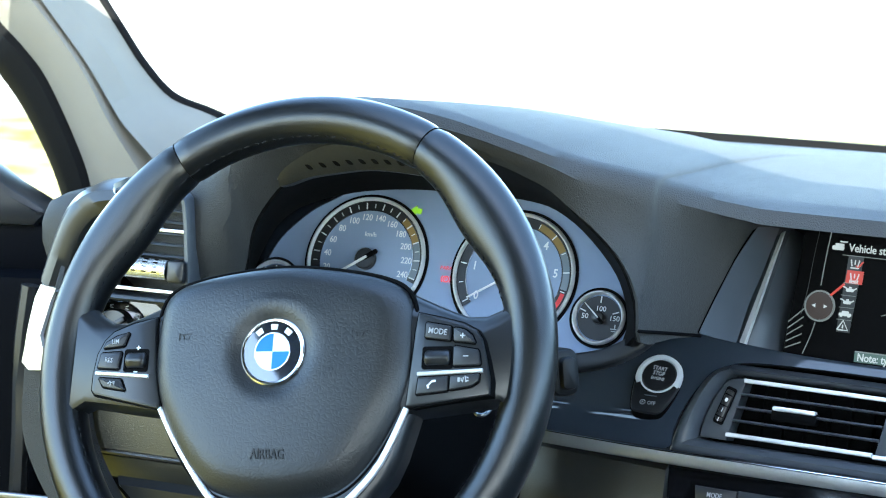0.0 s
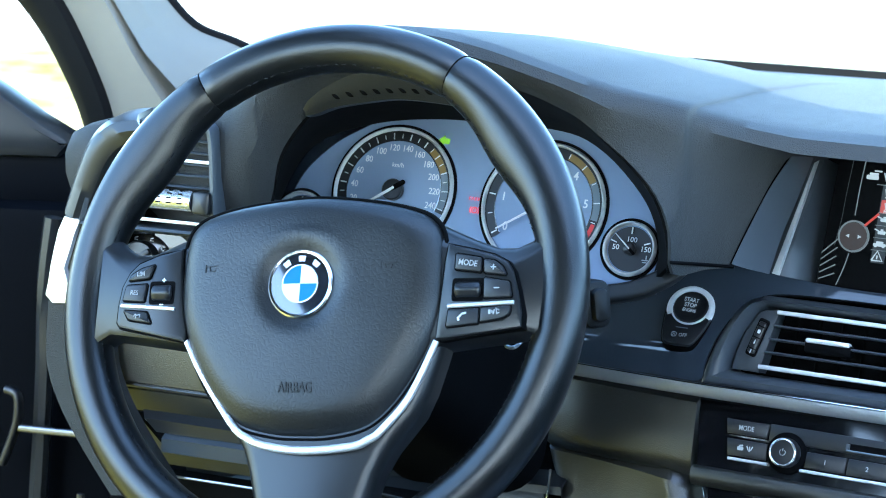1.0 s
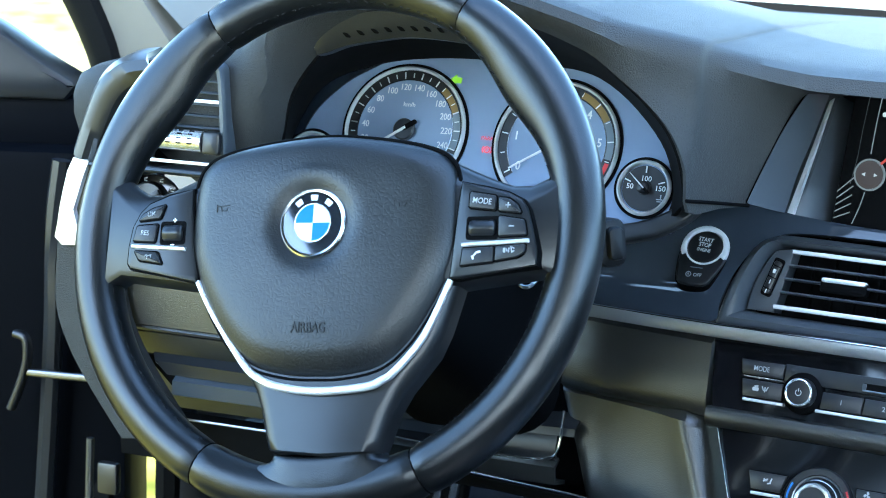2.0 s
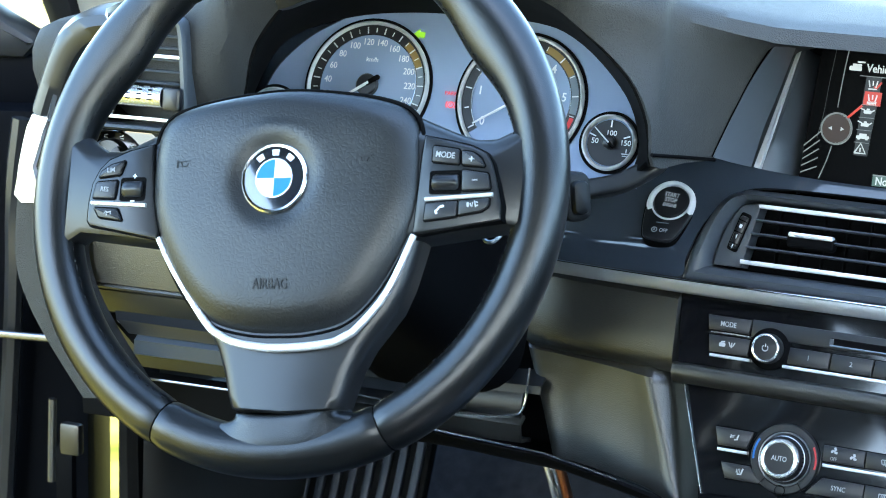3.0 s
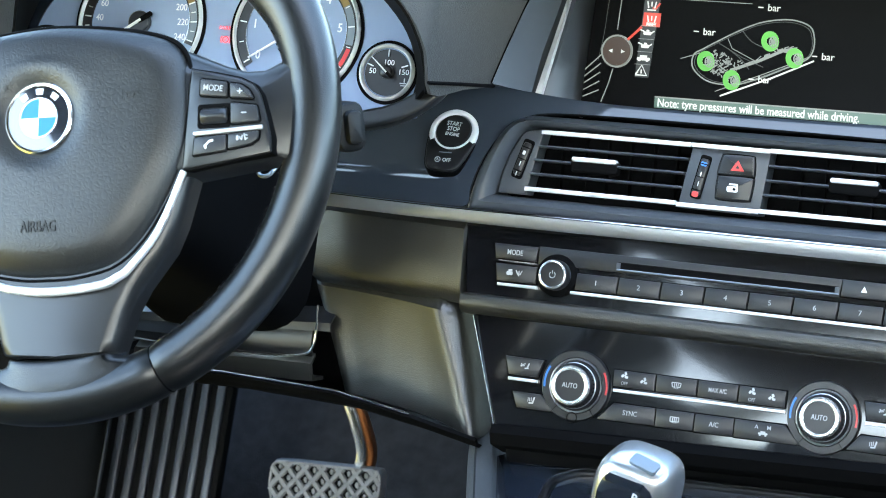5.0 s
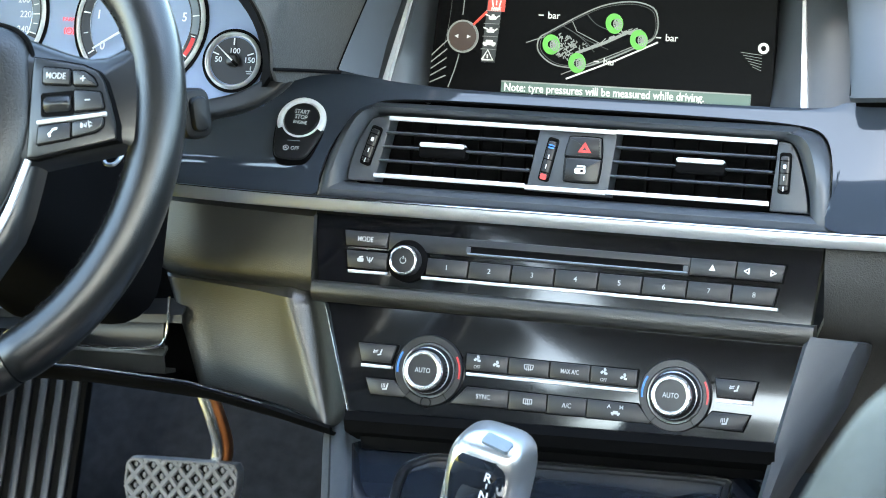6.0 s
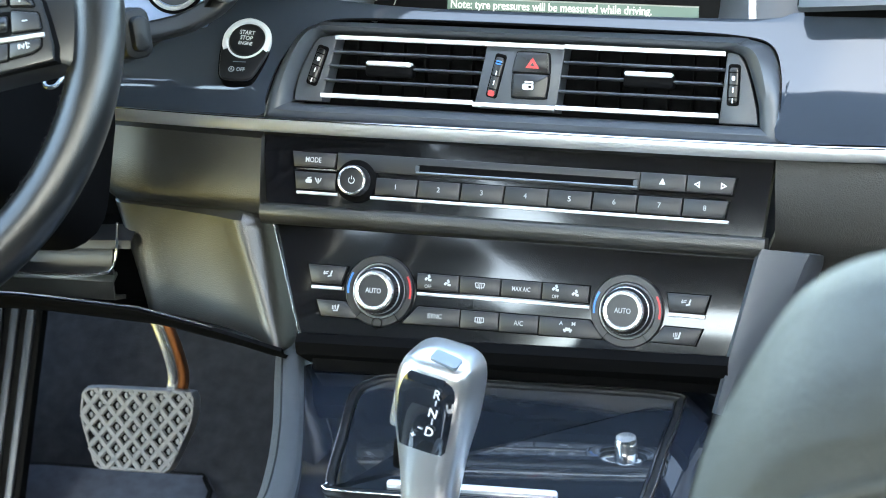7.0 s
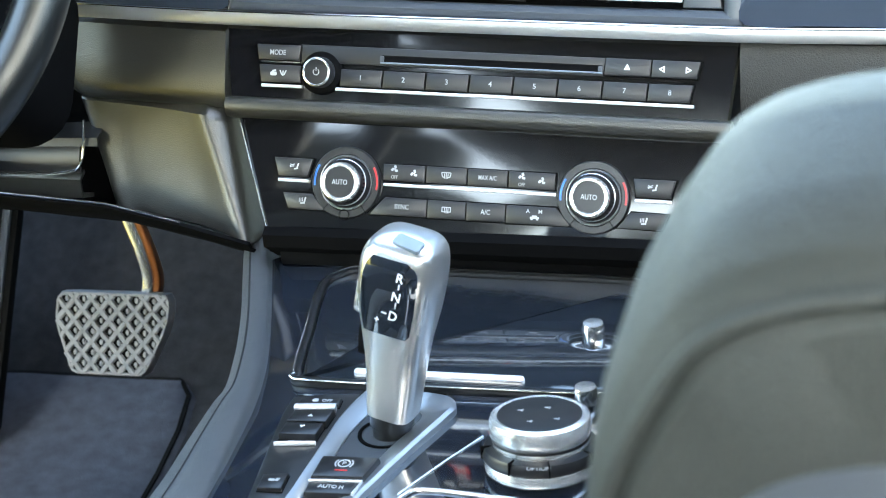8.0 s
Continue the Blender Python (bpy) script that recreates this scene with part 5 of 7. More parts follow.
            part("slat", sweep([(x0, y, -0.001), (x1, y, -0.001)], [(-0.010, -0.0012), (0.0022, -0.0008), (0.0030, 0.0), (0.0022, 0.0009), (-0.010, 0.0012)], (0, 1, 0)), FRAME, ob, "black horizontal slat")
        for k in range(6):
            x = (-0.132 if side < 0 else 0.048) + 0.0175 * k
            part("vane", block(x - 0.0008, x + 0.0008, -0.046, 0.0, -0.0295, -0.023), DARK, ob)
        xc, yc = (-0.0985, -0.0203) if side < 0 else (0.0920, -0.0172)
        if side > 0:
            yc = -0.0190
        part("slider", prism(rrect(0.036, 0.0100, 0.003, xc, yc - 0.003), -0.006, 0.0030, 0.002), DARK, ob, "black slider grip")
        part("slider_top", prism(rrect(0.034, 0.0036, 0.0016, xc, yc + 0.0014), -0.002, 0.0050, 0.0012), BRIGHT, ob, "bright metal slider edge")
    return ob


build_vents()


def build_start():
    ob = thing("start_button", "round engine start button with a silver ring", "button", VENT_M @ pose(-0.2100, -0.0120, -0.0020, -26, 4, 0) @ Matrix.Scale(0.97, 4))
    body = spline([(-0.0196, 0.000), (-0.0192, -0.012), (-0.0170, -0.0245), (-0.0120, -0.0282), (0.0, -0.0288), (0.0072, -0.0272), (0.0118, -0.0200), (0.0175, -0.0040), (0.0165, 0.004), (0.0, 0.008), (-0.0160, 0.006)], 4)
    part("pad_gap", prism(inset(body, -0.0009), -0.016, 0.0006), DARK, ob)
    part("stop_pad", prism(body, -0.014, 0.0030, 0.0022), BUTTON, ob, "black auto-stop pad")
    # the silver ring is open towards the pad
    secs = []
    for k in range(49):
        a = radians(-28 + 236 * k / 48)
        c, s_ = math.cos(a), math.sin(a)
        secs.append([(-0.0005 + r_ * c, 0.0052 + r_ * s_, z) for r_, z in ((0.0146, -0.010), (0.0146, 0.0036), (0.0152, 0.0044), (0.0166, 0.0046), (0.0190, 0.0032), (0.0200, 0.0004), (0.0200, -0.012))])
    part("silver_ring", rings(secs), PEARL, ob, "silver button ring")
    part("thin_ring", lathe_ring([(0.0141, 0.0020), (0.0145, 0.0040), (0.0156, 0.0040), (0.0160, 0.0020)], 56, -0.0005, 0.0052), PEARL, ob)
    cap = part("button_cap", lathe([(0.0140, -0.006), (0.0140, 0.0034), (0.0130, 0.0046), (0.0090, 0.0050), (0.002, 0.0051)], 48, -0.0005, 0.0052), BUTTON, ob)
    for k, (txt, y, s) in enumerate((("START", 0.0104, 0.0050), ("STOP", 0.0058, 0.0050), ("ENGINE", 0.0012, 0.0038))):
        words(txt, s, cap, -0.0005, y, 0.0054, WHITE, squeeze=0.82, turn=-4)
    part("lamp_line", prism(rrect(0.010, 0.0006, 0.0002, -0.003, -0.0135), 0.0026, 0.0033), KEYGREY, ob)
    part("stop_ring", ring_band(0.0018, 0.0023, 0.0028, 0.0033, cx=-0.0080, cy=-0.0200, n=20), GREY, ob)
    words("A", 0.0030, ob, -0.0080, -0.0200, 0.0033, GREY)
    words("OFF", 0.0044, ob, -0.0008, -0.0202, 0.0033, GREY, squeeze=0.86)
    return ob


build_start()


def build_radio():
    ob = thing("radio_panel", "gloss black radio panel with numbered buttons and a disc slot", "radio", RADIO_M)
    face = [(-0.196, 0.046), (-0.188, -0.0165), (0.1765, -0.0170), (0.1815, 0.046)]
    part("fascia", bowed(face, -0.0165, 0.70), PANEL, ob, "gloss black fascia")

    def key(pts, h=0.0026, label=""):
        part("gap", prism(inset(pts, -0.0010), -0.006, 0.0003), DARK, ob)
        return part("button", prism(pts, -0.006, h, 0.0008), KEYCAP, ob, label)

    k = key([(-0.1690, 0.0216), (-0.1672, 0.0110), (-0.1360, 0.0110), (-0.1350, 0.0216)])
    words("MODE", 0.0054, k, -0.1525, 0.0160, 0.0028, GREY, squeeze=0.80)
    k = key([(-0.1665, 0.0072), (-0.1645, -0.0052), (-0.1345, -0.0052), (-0.1345, 0.0072)])
    mark([(-0.004, -0.0004, 0.0048, 0.0028, 0), (-0.0036, 0.0018, 0.003, 0.0012, 10), (0.0032, 0, 0.0008, 0.0040, 0), (0.0048, 0.0006, 0.0008, 0.0036, -25), (0.0016, 0.0006, 0.0008, 0.0036, 25)], k, -0.1510, 0.0012, 0.0026, GREY)
    for i in range(8):
        x0, x1 = -0.1040 + 0.03212 * i, -0.1040 + 0.03212 * (i + 1) - 0.0009
        k = key([(x0 + 0.0003, 0.0062), (x0 - 0.0004, -0.0058), (x1 - 0.0007 - (0.0015 if i == 7 else 0), -0.0058), (x1, 0.0062)])
        words(str(i + 1), 0.0052, k, (x0 + x1) / 2 - 0.0005, 0.0004, 0.0028, GREY)
    part("chrome_line", sweep([(-0.1075, -0.0082, 0.001), (0.1530, -0.0082, 0.001)], rrect(0.0028, 0.0024, 0.0008), (0, 1, 0)), BRIGHT, ob, "bright chrome line")
    part("chrome_line", sweep([(-0.1640, -0.0078, 0.001), (-0.1330, -0.0078, 0.001)], rrect(0.0028, 0.0024, 0.0008), (0, 1, 0)), BRIGHT, ob)
    part("seam_line", prism([(-0.1660, 0.0100), (-0.1660, 0.0090), (-0.136, 0.0090), (-0.136, 0.0100)], -0.001, 0.0006), CHROME, ob)
    slot = part("slot_bar", prism([(-0.1345, 0.0226), (-0.1345, 0.0100), (0.0880, 0.0100), (0.0890, 0.0226)], -0.002, 0.0022, 0.0008), KEYCAP, ob)
    part("disc_slot", prism(rrect(0.162, 0.0052, 0.001, 0.0065, 0.0148), 0.0015, 0.0024), DARK, slot)
    part("slot_lip", sweep([(-0.0745, 0.0120, 0.0024), (0.0875, 0.0120, 0.0024)], circle(0.0007, 6), (0, 1, 0)), KEYGREY, slot)
    for x in (-0.0735, 0.0860):
        part("slot_end", prism(rrect(0.003, 0.0044, 0.0008, x, 0.0148), 0.002, 0.0030), FRAME, slot)
    k = key([(0.0893, 0.0226), (0.0889, 0.0108), (0.1212, 0.0108), (0.1217, 0.0226)])
    part("eject_mark", prism([(-0.0022, -0.0018), (0.0022, -0.0018), (0.0, 0.0024)], 0, 0.0003), WHITE, k, "", pose(0.1050, 0.0168, 0.0026))
    k = key([(0.1226, 0.0226), (0.1222, 0.0108), (0.1540, 0.0108), (0.1560, 0.0226)])
    for x, s in ((0.1296, -1), (0.1480, 1)):
        part("seek_mark", prism([(s * 0.0024, 0.0), (-s * 0.0018, 0.0024), (-s * 0.0018, -0.0024)], 0, 0.0003), WHITE, k, "", pose(x, 0.0166, 0.0026))
        part("seek_core", prism([(s * 0.0010, 0.0), (-s * 0.0010, 0.0011), (-s * 0.0010, -0.0011)], 0, 0.0004), BUTTON, k, "", pose(x, 0.0166, 0.0026))
    # volume knob
    kn = part("volume_knob", lathe([(0.0158, -0.002), (0.0158, 0.0016), (0.0150, 0.0026), (0.0118, 0.0030), (0.0114, 0.0034)], 48, -0.1190, 0.0030), DARK, ob, "round volume knob")
    part("knob_body", lathe([(0.0112, 0.002), (0.0110, 0.0115), (0.0104, 0.0128), (0.0092, 0.0130)], 40, -0.1190, 0.0030), BUTTON, kn)
    part("knob_ring", lathe_ring([(0.0104, 0.0040), (0.0112, 0.0046), (0.0110, 0.0064), (0.0102, 0.0072), (0.0104, 0.0085), (0.0107, 0.0120), (0.0102, 0.0136), (0.0094, 0.0139), (0.0088, 0.0134)], 48, -0.1190, 0.0030), SILVER, kn, "chrome knob ring")
    part("knob_cap", lathe([(0.0089, 0.010), (0.0089, 0.0128), (0.001, 0.0126)], 36, -0.1190, 0.0030), BUTTON, kn)
    part("power_arc", ring_band(0.0019, 0.0025, 0.0126, 0.0130, 125, 415, 16, -0.1190, 0.0030), WHITE, kn)
    mark([(0, 0.002, 0.0006, 0.0024, 0)], kn, -0.1190, 0.0030, 0.0127, WHITE)
    # padded ledge between the two panels
    secs = []
    for x in np.linspace(-0.190, 0.180, 12):
        e = 0.004 if abs(x + 0.005) > 0.18 else 0.0
        secs.append([(x, y, z - e) for y, z in ((-0.0165, -0.004), (-0.0168, 0.006), (-0.0185, 0.0095), (-0.0235, 0.0110), (-0.0285, 0.0090), (-0.0315, 0.0040), (-0.0322, -0.008))])
    bm = rings(secs)
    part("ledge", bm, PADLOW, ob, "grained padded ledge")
    return ob


build_radio()


def build_climate():
    ob = thing("climate_panel", "gloss black climate control panel with two round knobs", "climate control", RADIO_M)
    part("fascia", bowed([(-0.1800, -0.0320), (-0.1535, -0.1125), (0.1625, -0.1035), (0.1785, -0.0320)], -0.085, 0.75), PANEL, ob, "gloss black fascia")
    for x0, x1, y0, y1 in ((-0.138, -0.1245, -0.0425, -0.0520), (-0.0655, -0.0325, -0.0415, -0.0475)):
        part("display", bowed([(x0, y0), (x0, y1), (x1, y1), (x1, y0)], -0.085, 0.75), PANEL, ob, "unlit display window", pose(0, 0, 0.0002))

    def key(pts, h=0.0026):
        part("gap", prism(inset(pts, -0.0011), -0.006, 0.0003), DARK, ob)
        return part("button", prism(pts, -0.006, h, 0.0008), KEYCAP, ob)

    def bar(x0, x1, y):
        part("chrome_line", sweep([(x0, y, 0.001), (x1, y, 0.001)], rrect(0.0026, 0.0024, 0.0008), (0, 1, 0)), BRIGHT, ob, "bright chrome line")

    fan = [(0.0004, 0.0015, 0.0017, 0.0024, 20), (0.0011, -0.0011, 0.0017, 0.0024, -100), (-0.0016, -0.0004, 0.0017, 0.0024, 140), (0, 0, 0.0010, 0.0010, 0)]
    demist = [(0, 0.0019, 0.0068, 0.0006, 0), (-0.0031, 0.0002, 0.0006, 0.0032, 14), (0.0031, 0.0002, 0.0006, 0.0032, -14), (-0.0017, -0.0013, 0.0020, 0.0006, 0), (0.0017, -0.0013, 0.0020, 0.0006, 0), (-0.0013, -0.0005, 0.0005, 0.0036, 0), (0, -0.0005, 0.0005, 0.0040, 0), (0.0013, -0.0005, 0.0005, 0.0036, 0)]
    rear_demist = [(0, 0.0018, 0.0064, 0.0006, 0), (0, -0.0014, 0.0064, 0.0006, 0), (-0.0031, 0.0002, 0.0006, 0.0034, 0), (0.0031, 0.0002, 0.0006, 0.0034, 0), (-0.0013, -0.0005, 0.0005, 0.0038, 0), (0, -0.0005, 0.0005, 0.0042, 0), (0.0013, -0.0005, 0.0005, 0.0038, 0)]
    blow = [(0.0022, 0.0008, 0.0010, 0.0036, -18), (0.0010, -0.0014, 0.0030, 0.0010, 12), (-0.0012, 0.0014, 0.0024, 0.0006, 20), (-0.0018, 0.0002, 0.0026, 0.0006, 8), (-0.0030, 0.0013, 0.0007, 0.0014, 30), (-0.0034, 0.0001, 0.0007, 0.0014, 20)]
    seat = [(0.0026, 0.0008, 0.0011, 0.0042, -14), (0.0008, -0.0016, 0.0036, 0.0011, 4), (-0.0016, 0.0006, 0.0005, 0.0030, 0), (-0.0004, 0.0008, 0.0005, 0.0030, 0), (0.0008, 0.0010, 0.0005, 0.0030, 0)]
    car = [(0, 0, 0.0066, 0.0014, 0), (0, 0.0012, 0.0036, 0.0010, 0), (-0.002, -0.0011, 0.0014, 0.0010, 0), (0.002, -0.0011, 0.0014, 0.0010, 0)]
    xs = [-0.0680, -0.0360, -0.0053, 0.0246, 0.0590]
    for i in range(4):
        k = key([(xs[i] + 0.0004, -0.0596), (xs[i] + 0.0006, -0.0712), (xs[i + 1] - 0.0006, -0.0712), (xs[i + 1] - 0.0004, -0.0596)])
        xm = (xs[i] + xs[i + 1]) / 2
        if i in (0, 3):
            mark(fan, k, xm - 0.007, -0.0628, 0.0026, GREY)
            words("OFF", 0.0036, k, xm - 0.007, -0.0686, 0.0028, DIMPRINT, squeeze=0.80)
            mark(fan, k, xm + 0.0075, -0.0652, 0.0026, GREY)
        elif i == 1:
            mark(demist, k, xm, -0.0652, 0.0026, GREY)
        else:
            words("MAX A/C", 0.0046, k, xm, -0.0654, 0.0028, GREY, squeeze=0.72)
    bar(-0.0670, 0.0590, -0.0742)
    xs = [(-0.0655, -0.0770), (-0.0335, -0.0335), (-0.0049, -0.0049), (0.0242, 0.0242), (0.0608, 0.0725)]
    for i in range(4):
        k = key([(xs[i][0] + 0.0004, -0.0833), (xs[i][1] + 0.0004, -0.0962), (xs[i + 1][1] - 0.0004, -0.0958), (xs[i + 1][0] - 0.0004, -0.0833)])
        xm = (xs[i][0] + xs[i][1] + xs[i + 1][0] + xs[i + 1][1]) / 4
        if i == 0:
            words("SYNC", 0.0050, k, xm, -0.0895, 0.0028, GREY, squeeze=0.85)
        elif i == 1:
            mark(rear_demist, k, xm, -0.0895, 0.0026, GREY)
        elif i == 2:
            words("A/C", 0.0050, k, xm, -0.0895, 0.0028, GREY, squeeze=0.85)
        else:
            words("A", 0.0040, k, xm - 0.005, -0.0868, 0.0028, GREY)
            words("M", 0.0040, k, xm + 0.004, -0.0868, 0.0028, GREY)
            mark(car, k, xm, -0.0912, 0.0026, GREY)
    k = key([(-0.1505, -0.0592), (-0.1470, -0.0722), (-0.1245, -0.0722), (-0.1210, -0.0592)])
    mark(blow, k, -0.1345, -0.0652, 0.0026, GREY)
    bar(-0.1470, -0.1245, -0.0752)
    k = key([(-0.1425, -0.0842), (-0.1380, -0.0955), (-0.1090, -0.0955), (-0.1205, -0.0842)])
    mark(seat, k, -0.1280, -0.0895, 0.0026, GREY)
    k = key([(0.1142, -0.0597), (0.1166, -0.0722), (0.1410, -0.0722), (0.1440, -0.0597)])
    mark(blow, k, 0.1285, -0.0655, 0.0026, GREY)
    bar(0.1160, 0.1415, -0.0748)
    k = key([(0.1140, -0.0832), (0.1045, -0.0945), (0.1362, -0.0945), (0.1405, -0.0832)])
    mark(seat, k, 0.1225, -0.0890, 0.0026, GREY)
    for cx in (-0.0950, 0.0868):
        cy = -0.0745
        base = part("knob_base", lathe([(0.0258, -0.002), (0.0258, 0.0020), (0.0250, 0.0030), (0.0205, 0.0030), (0.0196, 0.0016)], 64, cx, cy), BUTTON, ob, "round knob base with coloured arcs")
        part("cold_arc", ring_band(0.0228, 0.0242, 0.003, 0.0034, 150, 188, 14, cx, cy), COLD, base, "blue arc")
        part("warm_arc", ring_band(0.0228, 0.0242, 0.003, 0.0034, -10, 30, 14, cx, cy), RED, base, "red arc")
        for a in (232, 308):
            part("base_joint", move(prism(rrect(0.0074, 0.0005, 0.0001, n=1), 0.003, 0.0036), pose(cx + 0.0235 * math.cos(radians(a)), cy + 0.0235 * math.sin(radians(a)), 0, 0, 0, a)), DARK, base)
        if cx < 0:
            part("sensor_ring", ring_band(0.0034, 0.0040, 0.003, 0.0035, n=24, cx=cx, cy=cy - 0.0232), DARK, base)
        kn = part("temperature_knob", lathe([(0.0180, 0.001), (0.0174, 0.0052), (0.0164, 0.0062), (0.0160, 0.0125), (0.0146, 0.0145), (0.0120, 0.0148)], 56, cx, cy), BUTTON, ob, "round temperature knob")
        part("waist_ring", lathe_ring([(0.0160, 0.0066), (0.0168, 0.0070), (0.0169, 0.0080), (0.0160, 0.0084)], 56, cx, cy), SATIN, kn, "slim metal waist ring")
        part("knob_ring", lathe_ring([(0.0146, 0.0130), (0.0144, 0.0158), (0.0136, 0.0172), (0.0122, 0.0176), (0.0112, 0.0172), (0.0109, 0.0160)], 56, cx, cy), SILVER, kn, "chrome knob ring")
        part("knob_foot", lathe_ring([(0.0182, 0.0016), (0.0188, 0.0032), (0.0196, 0.0034), (0.0199, 0.0018)], 56, cx, cy), SATIN, kn, "satin metal foot ring")
        cap = part("knob_cap", lathe([(0.0112, 0.012), (0.0112, 0.0164), (0.001, 0.0166)], 40, cx, cy), BUTTON, kn)
        words("AUTO", 0.0052, cap, cx, cy, 0.0169, GREY, squeeze=0.80)
        ribs = []
        for q in range(36):
            a = 2 * math.pi * q / 36
            ribs.append(move(block(-0.0003, 0.0003, -0.0003, 0.0003, 0.0088, 0.0124), pose(cx + 0.0160 * math.cos(a), cy + 0.0160 * math.sin(a), 0, 0, 0, math.degrees(a))))
        tagged(part("grip_ribs", join(*ribs), DARK, kn, "fine grip ribs"), kind="stuff")
    # bright edge along the side, ledge below
    part("edge_line", tube([tuple(p) for p in ((-0.1802, -0.0322, 0.0006), (-0.1672, -0.072, 0.0006), (-0.1538, -0.1120, 0.0006))], 0.0004, 6), SILVER, ob)
    part("lower_lip", sheet([[(x, -0.1115 + 0.0285 * (x + 0.1535) / 0.316 * 0.33, 0.004), (x, -0.1160 + 0.0095 * (x + 0.1535) / 0.316, 0.008), (x, -0.1220 + 0.0095 * (x + 0.1535) / 0.316, 0.004), (x, -0.1280 + 0.0095 * (x + 0.1535) / 0.316, -0.025)] for x in np.linspace(-0.1535, 0.1615, 6)], 0.003, True), DARK, ob, "dark lip under the panel")
    return ob


build_climate()


def build_screen():
    ob = thing("display_screen", "wide dashboard display showing a vehicle status page", "screen", SCREEN_M)
    part("screen_panel", prism([(-0.124, -0.055), (0.1345, -0.055), (0.1335, 0.052), (-0.1175, 0.052)], -0.010, 0.0), SCREEN, ob, "black glass panel")
    ink = glow("screen_white", (0.75, 0.78, 0.76), 0.06)
    soft = glow("screen_grey", (0.28, 0.30, 0.29), 0.05)
    dim = glow("screen_dim", (0.05, 0.056, 0.056), 0.03)
    faint = glow("screen_faint", (0.018, 0.020, 0.021), 0.03)
    red = glow("screen_red", (0.75, 0.06, 0.03), 0.05)
    grn = glow("screen_green", (0.14, 0.62, 0.06), 0.035)
    teal = glow("screen_teal", (0.08, 0.15, 0.125), 0.05)
    amber = glow("screen_amber", (0.07, 0.036, 0.022), 0.03)

    def flat(name, pts, mat, z=0.0006, label=""):
        return part(name, prism(pts, 0.0002, z), mat, ob, label)

    def line(pts, w, mat, name="line", z=0.0007):
        return part(name, sweep([(x, y, z) for x, y in pts], rrect(w, 0.0003, 0.0001, n=1), (0, 0, 1)), mat, ob)

    words("Vehicle status", 0.0086, ob, -0.0815, 0.0350, 0.0008, ink, align="LEFT", squeeze=0.86)
    mark([(0, -0.0010, 0.0095, 0.0034, 0), (0.001, 0.0016, 0.0070, 0.0018, 0), (0.004, 0.004, 0.006, 0.0012, 0)], ob, -0.0900, 0.0352, 0.0006, ink)
    line([(-0.086, 0.0292), (0.000, 0.0292)], 0.0006, soft)
    # icon column
    flat("column", [(-0.0838, -0.0300), (-0.0733, -0.0300), (-0.0690, 0.0290), (-0.0810, 0.0290)], faint, 0.0003)
    for k, (y, x) in enumerate(((0.0232, -0.0752), (0.0128, -0.0745), (0.0034, -0.0768), (-0.0062, -0.0778), (-0.0156, -0.0782), (-0.0250, -0.0790))):
        if k == 1:
            words("RESET", 0.0036, ob, x, y - 0.0034, 0.0009, ink, squeeze=0.8)
            flat("marker", [(x - 0.0068, y - 0.0050), (x + 0.0064, y - 0.0050), (x + 0.0068, y + 0.0052), (x - 0.0062, y + 0.0052)], red, 0.0006, "red selected entry")
        if k < 2:
            mark([(-0.0028, 0.0006, 0.0009, 0.0052, 12), (0.0028, 0.0006, 0.0009, 0.0052, -12), (0, 0.0012, 0.0009, 0.0036, 0), (0, -0.0032, 0.0066, 0.0010, 0)], ob, x, y, 0.0008, ink)
            if k == 0:
                line([(x + 0.0010, y - 0.0012), (x + 0.0025, y - 0.0030), (x + 0.0062, y + 0.0022)], 0.0014, red)
        elif k == 5:
            line([(x - 0.0042, y - 0.0032), (x, y + 0.0042), (x + 0.0042, y - 0.0032), (x - 0.0042, y - 0.0032)], 0.0012, ink)
            mark([(0, 0, 0.0010, 0.0030, 0)], ob, x, y - 0.0006, 0.0007, ink)
        elif k == 4:
            mark([(0, -0.0006, 0.0098, 0.0022, 0), (0, 0.0012, 0.0056, 0.0018, 0), (-0.003, -0.0018, 0.002, 0.0014, 0), (0.003, -0.0018, 0.002, 0.0014, 0)], ob, x, y, 0.0007, ink)
        else:
            mark([(0, -0.0006, 0.0060, 0.0026, 0), (-0.0040, 0.0012, 0.0034, 0.0010, -20), (0.0040, 0.0004, 0.0030, 0.0009, 35), (0.0002, 0.0014, 0.0022, 0.0012, 0)], ob, x, y, 0.0007, ink)
        if k > 1:
            line([(x - 0.0055, y + 0.0047), (x + 0.0060, y + 0.0047)], 0.0004, soft)
    # controller picture
    part("dial_picture", lathe_ring([(0.0122, 0.0002), (0.0122, 0.0008), (0.0108, 0.0008)], 40, -0.0990, -0.0118), soft, ob)
    part("dial_core", lathe([(0.0106, 0.0002), (0.0106, 0.0010), (0.001, 0.0010)], 40, -0.0990, -0.0118), amber, ob)
    for s in (-1, 1):
        part("dial_arrow", prism([(s * 0.0014, 0.0), (-s * 0.0014, 0.0014), (-s * 0.0014, -0.0014)], 0, 0.0003), ink, ob, "", pose(-0.0990 + s * 0.0048, -0.0118, 0.0010))
    line([(-0.0915, -0.0030), (-0.0815, 0.0072)], 0.0018, red, "pointer")
    line(spline([(-0.0965, 0.0480), (-0.0985, 0.028), (-0.1000, 0.004)], 5, False), 0.0008, soft)
    line(spline([(-0.1010, -0.0250), (-0.1035, -0.036), (-0.1080, -0.0500)], 5, False), 0.0008, soft)
    line(spline([(-0.1060, 0.0480), (-0.1085, 0.022), (-0.1100, 0.000), (-0.113, -0.02)], 5, False), 0.0004, dim)
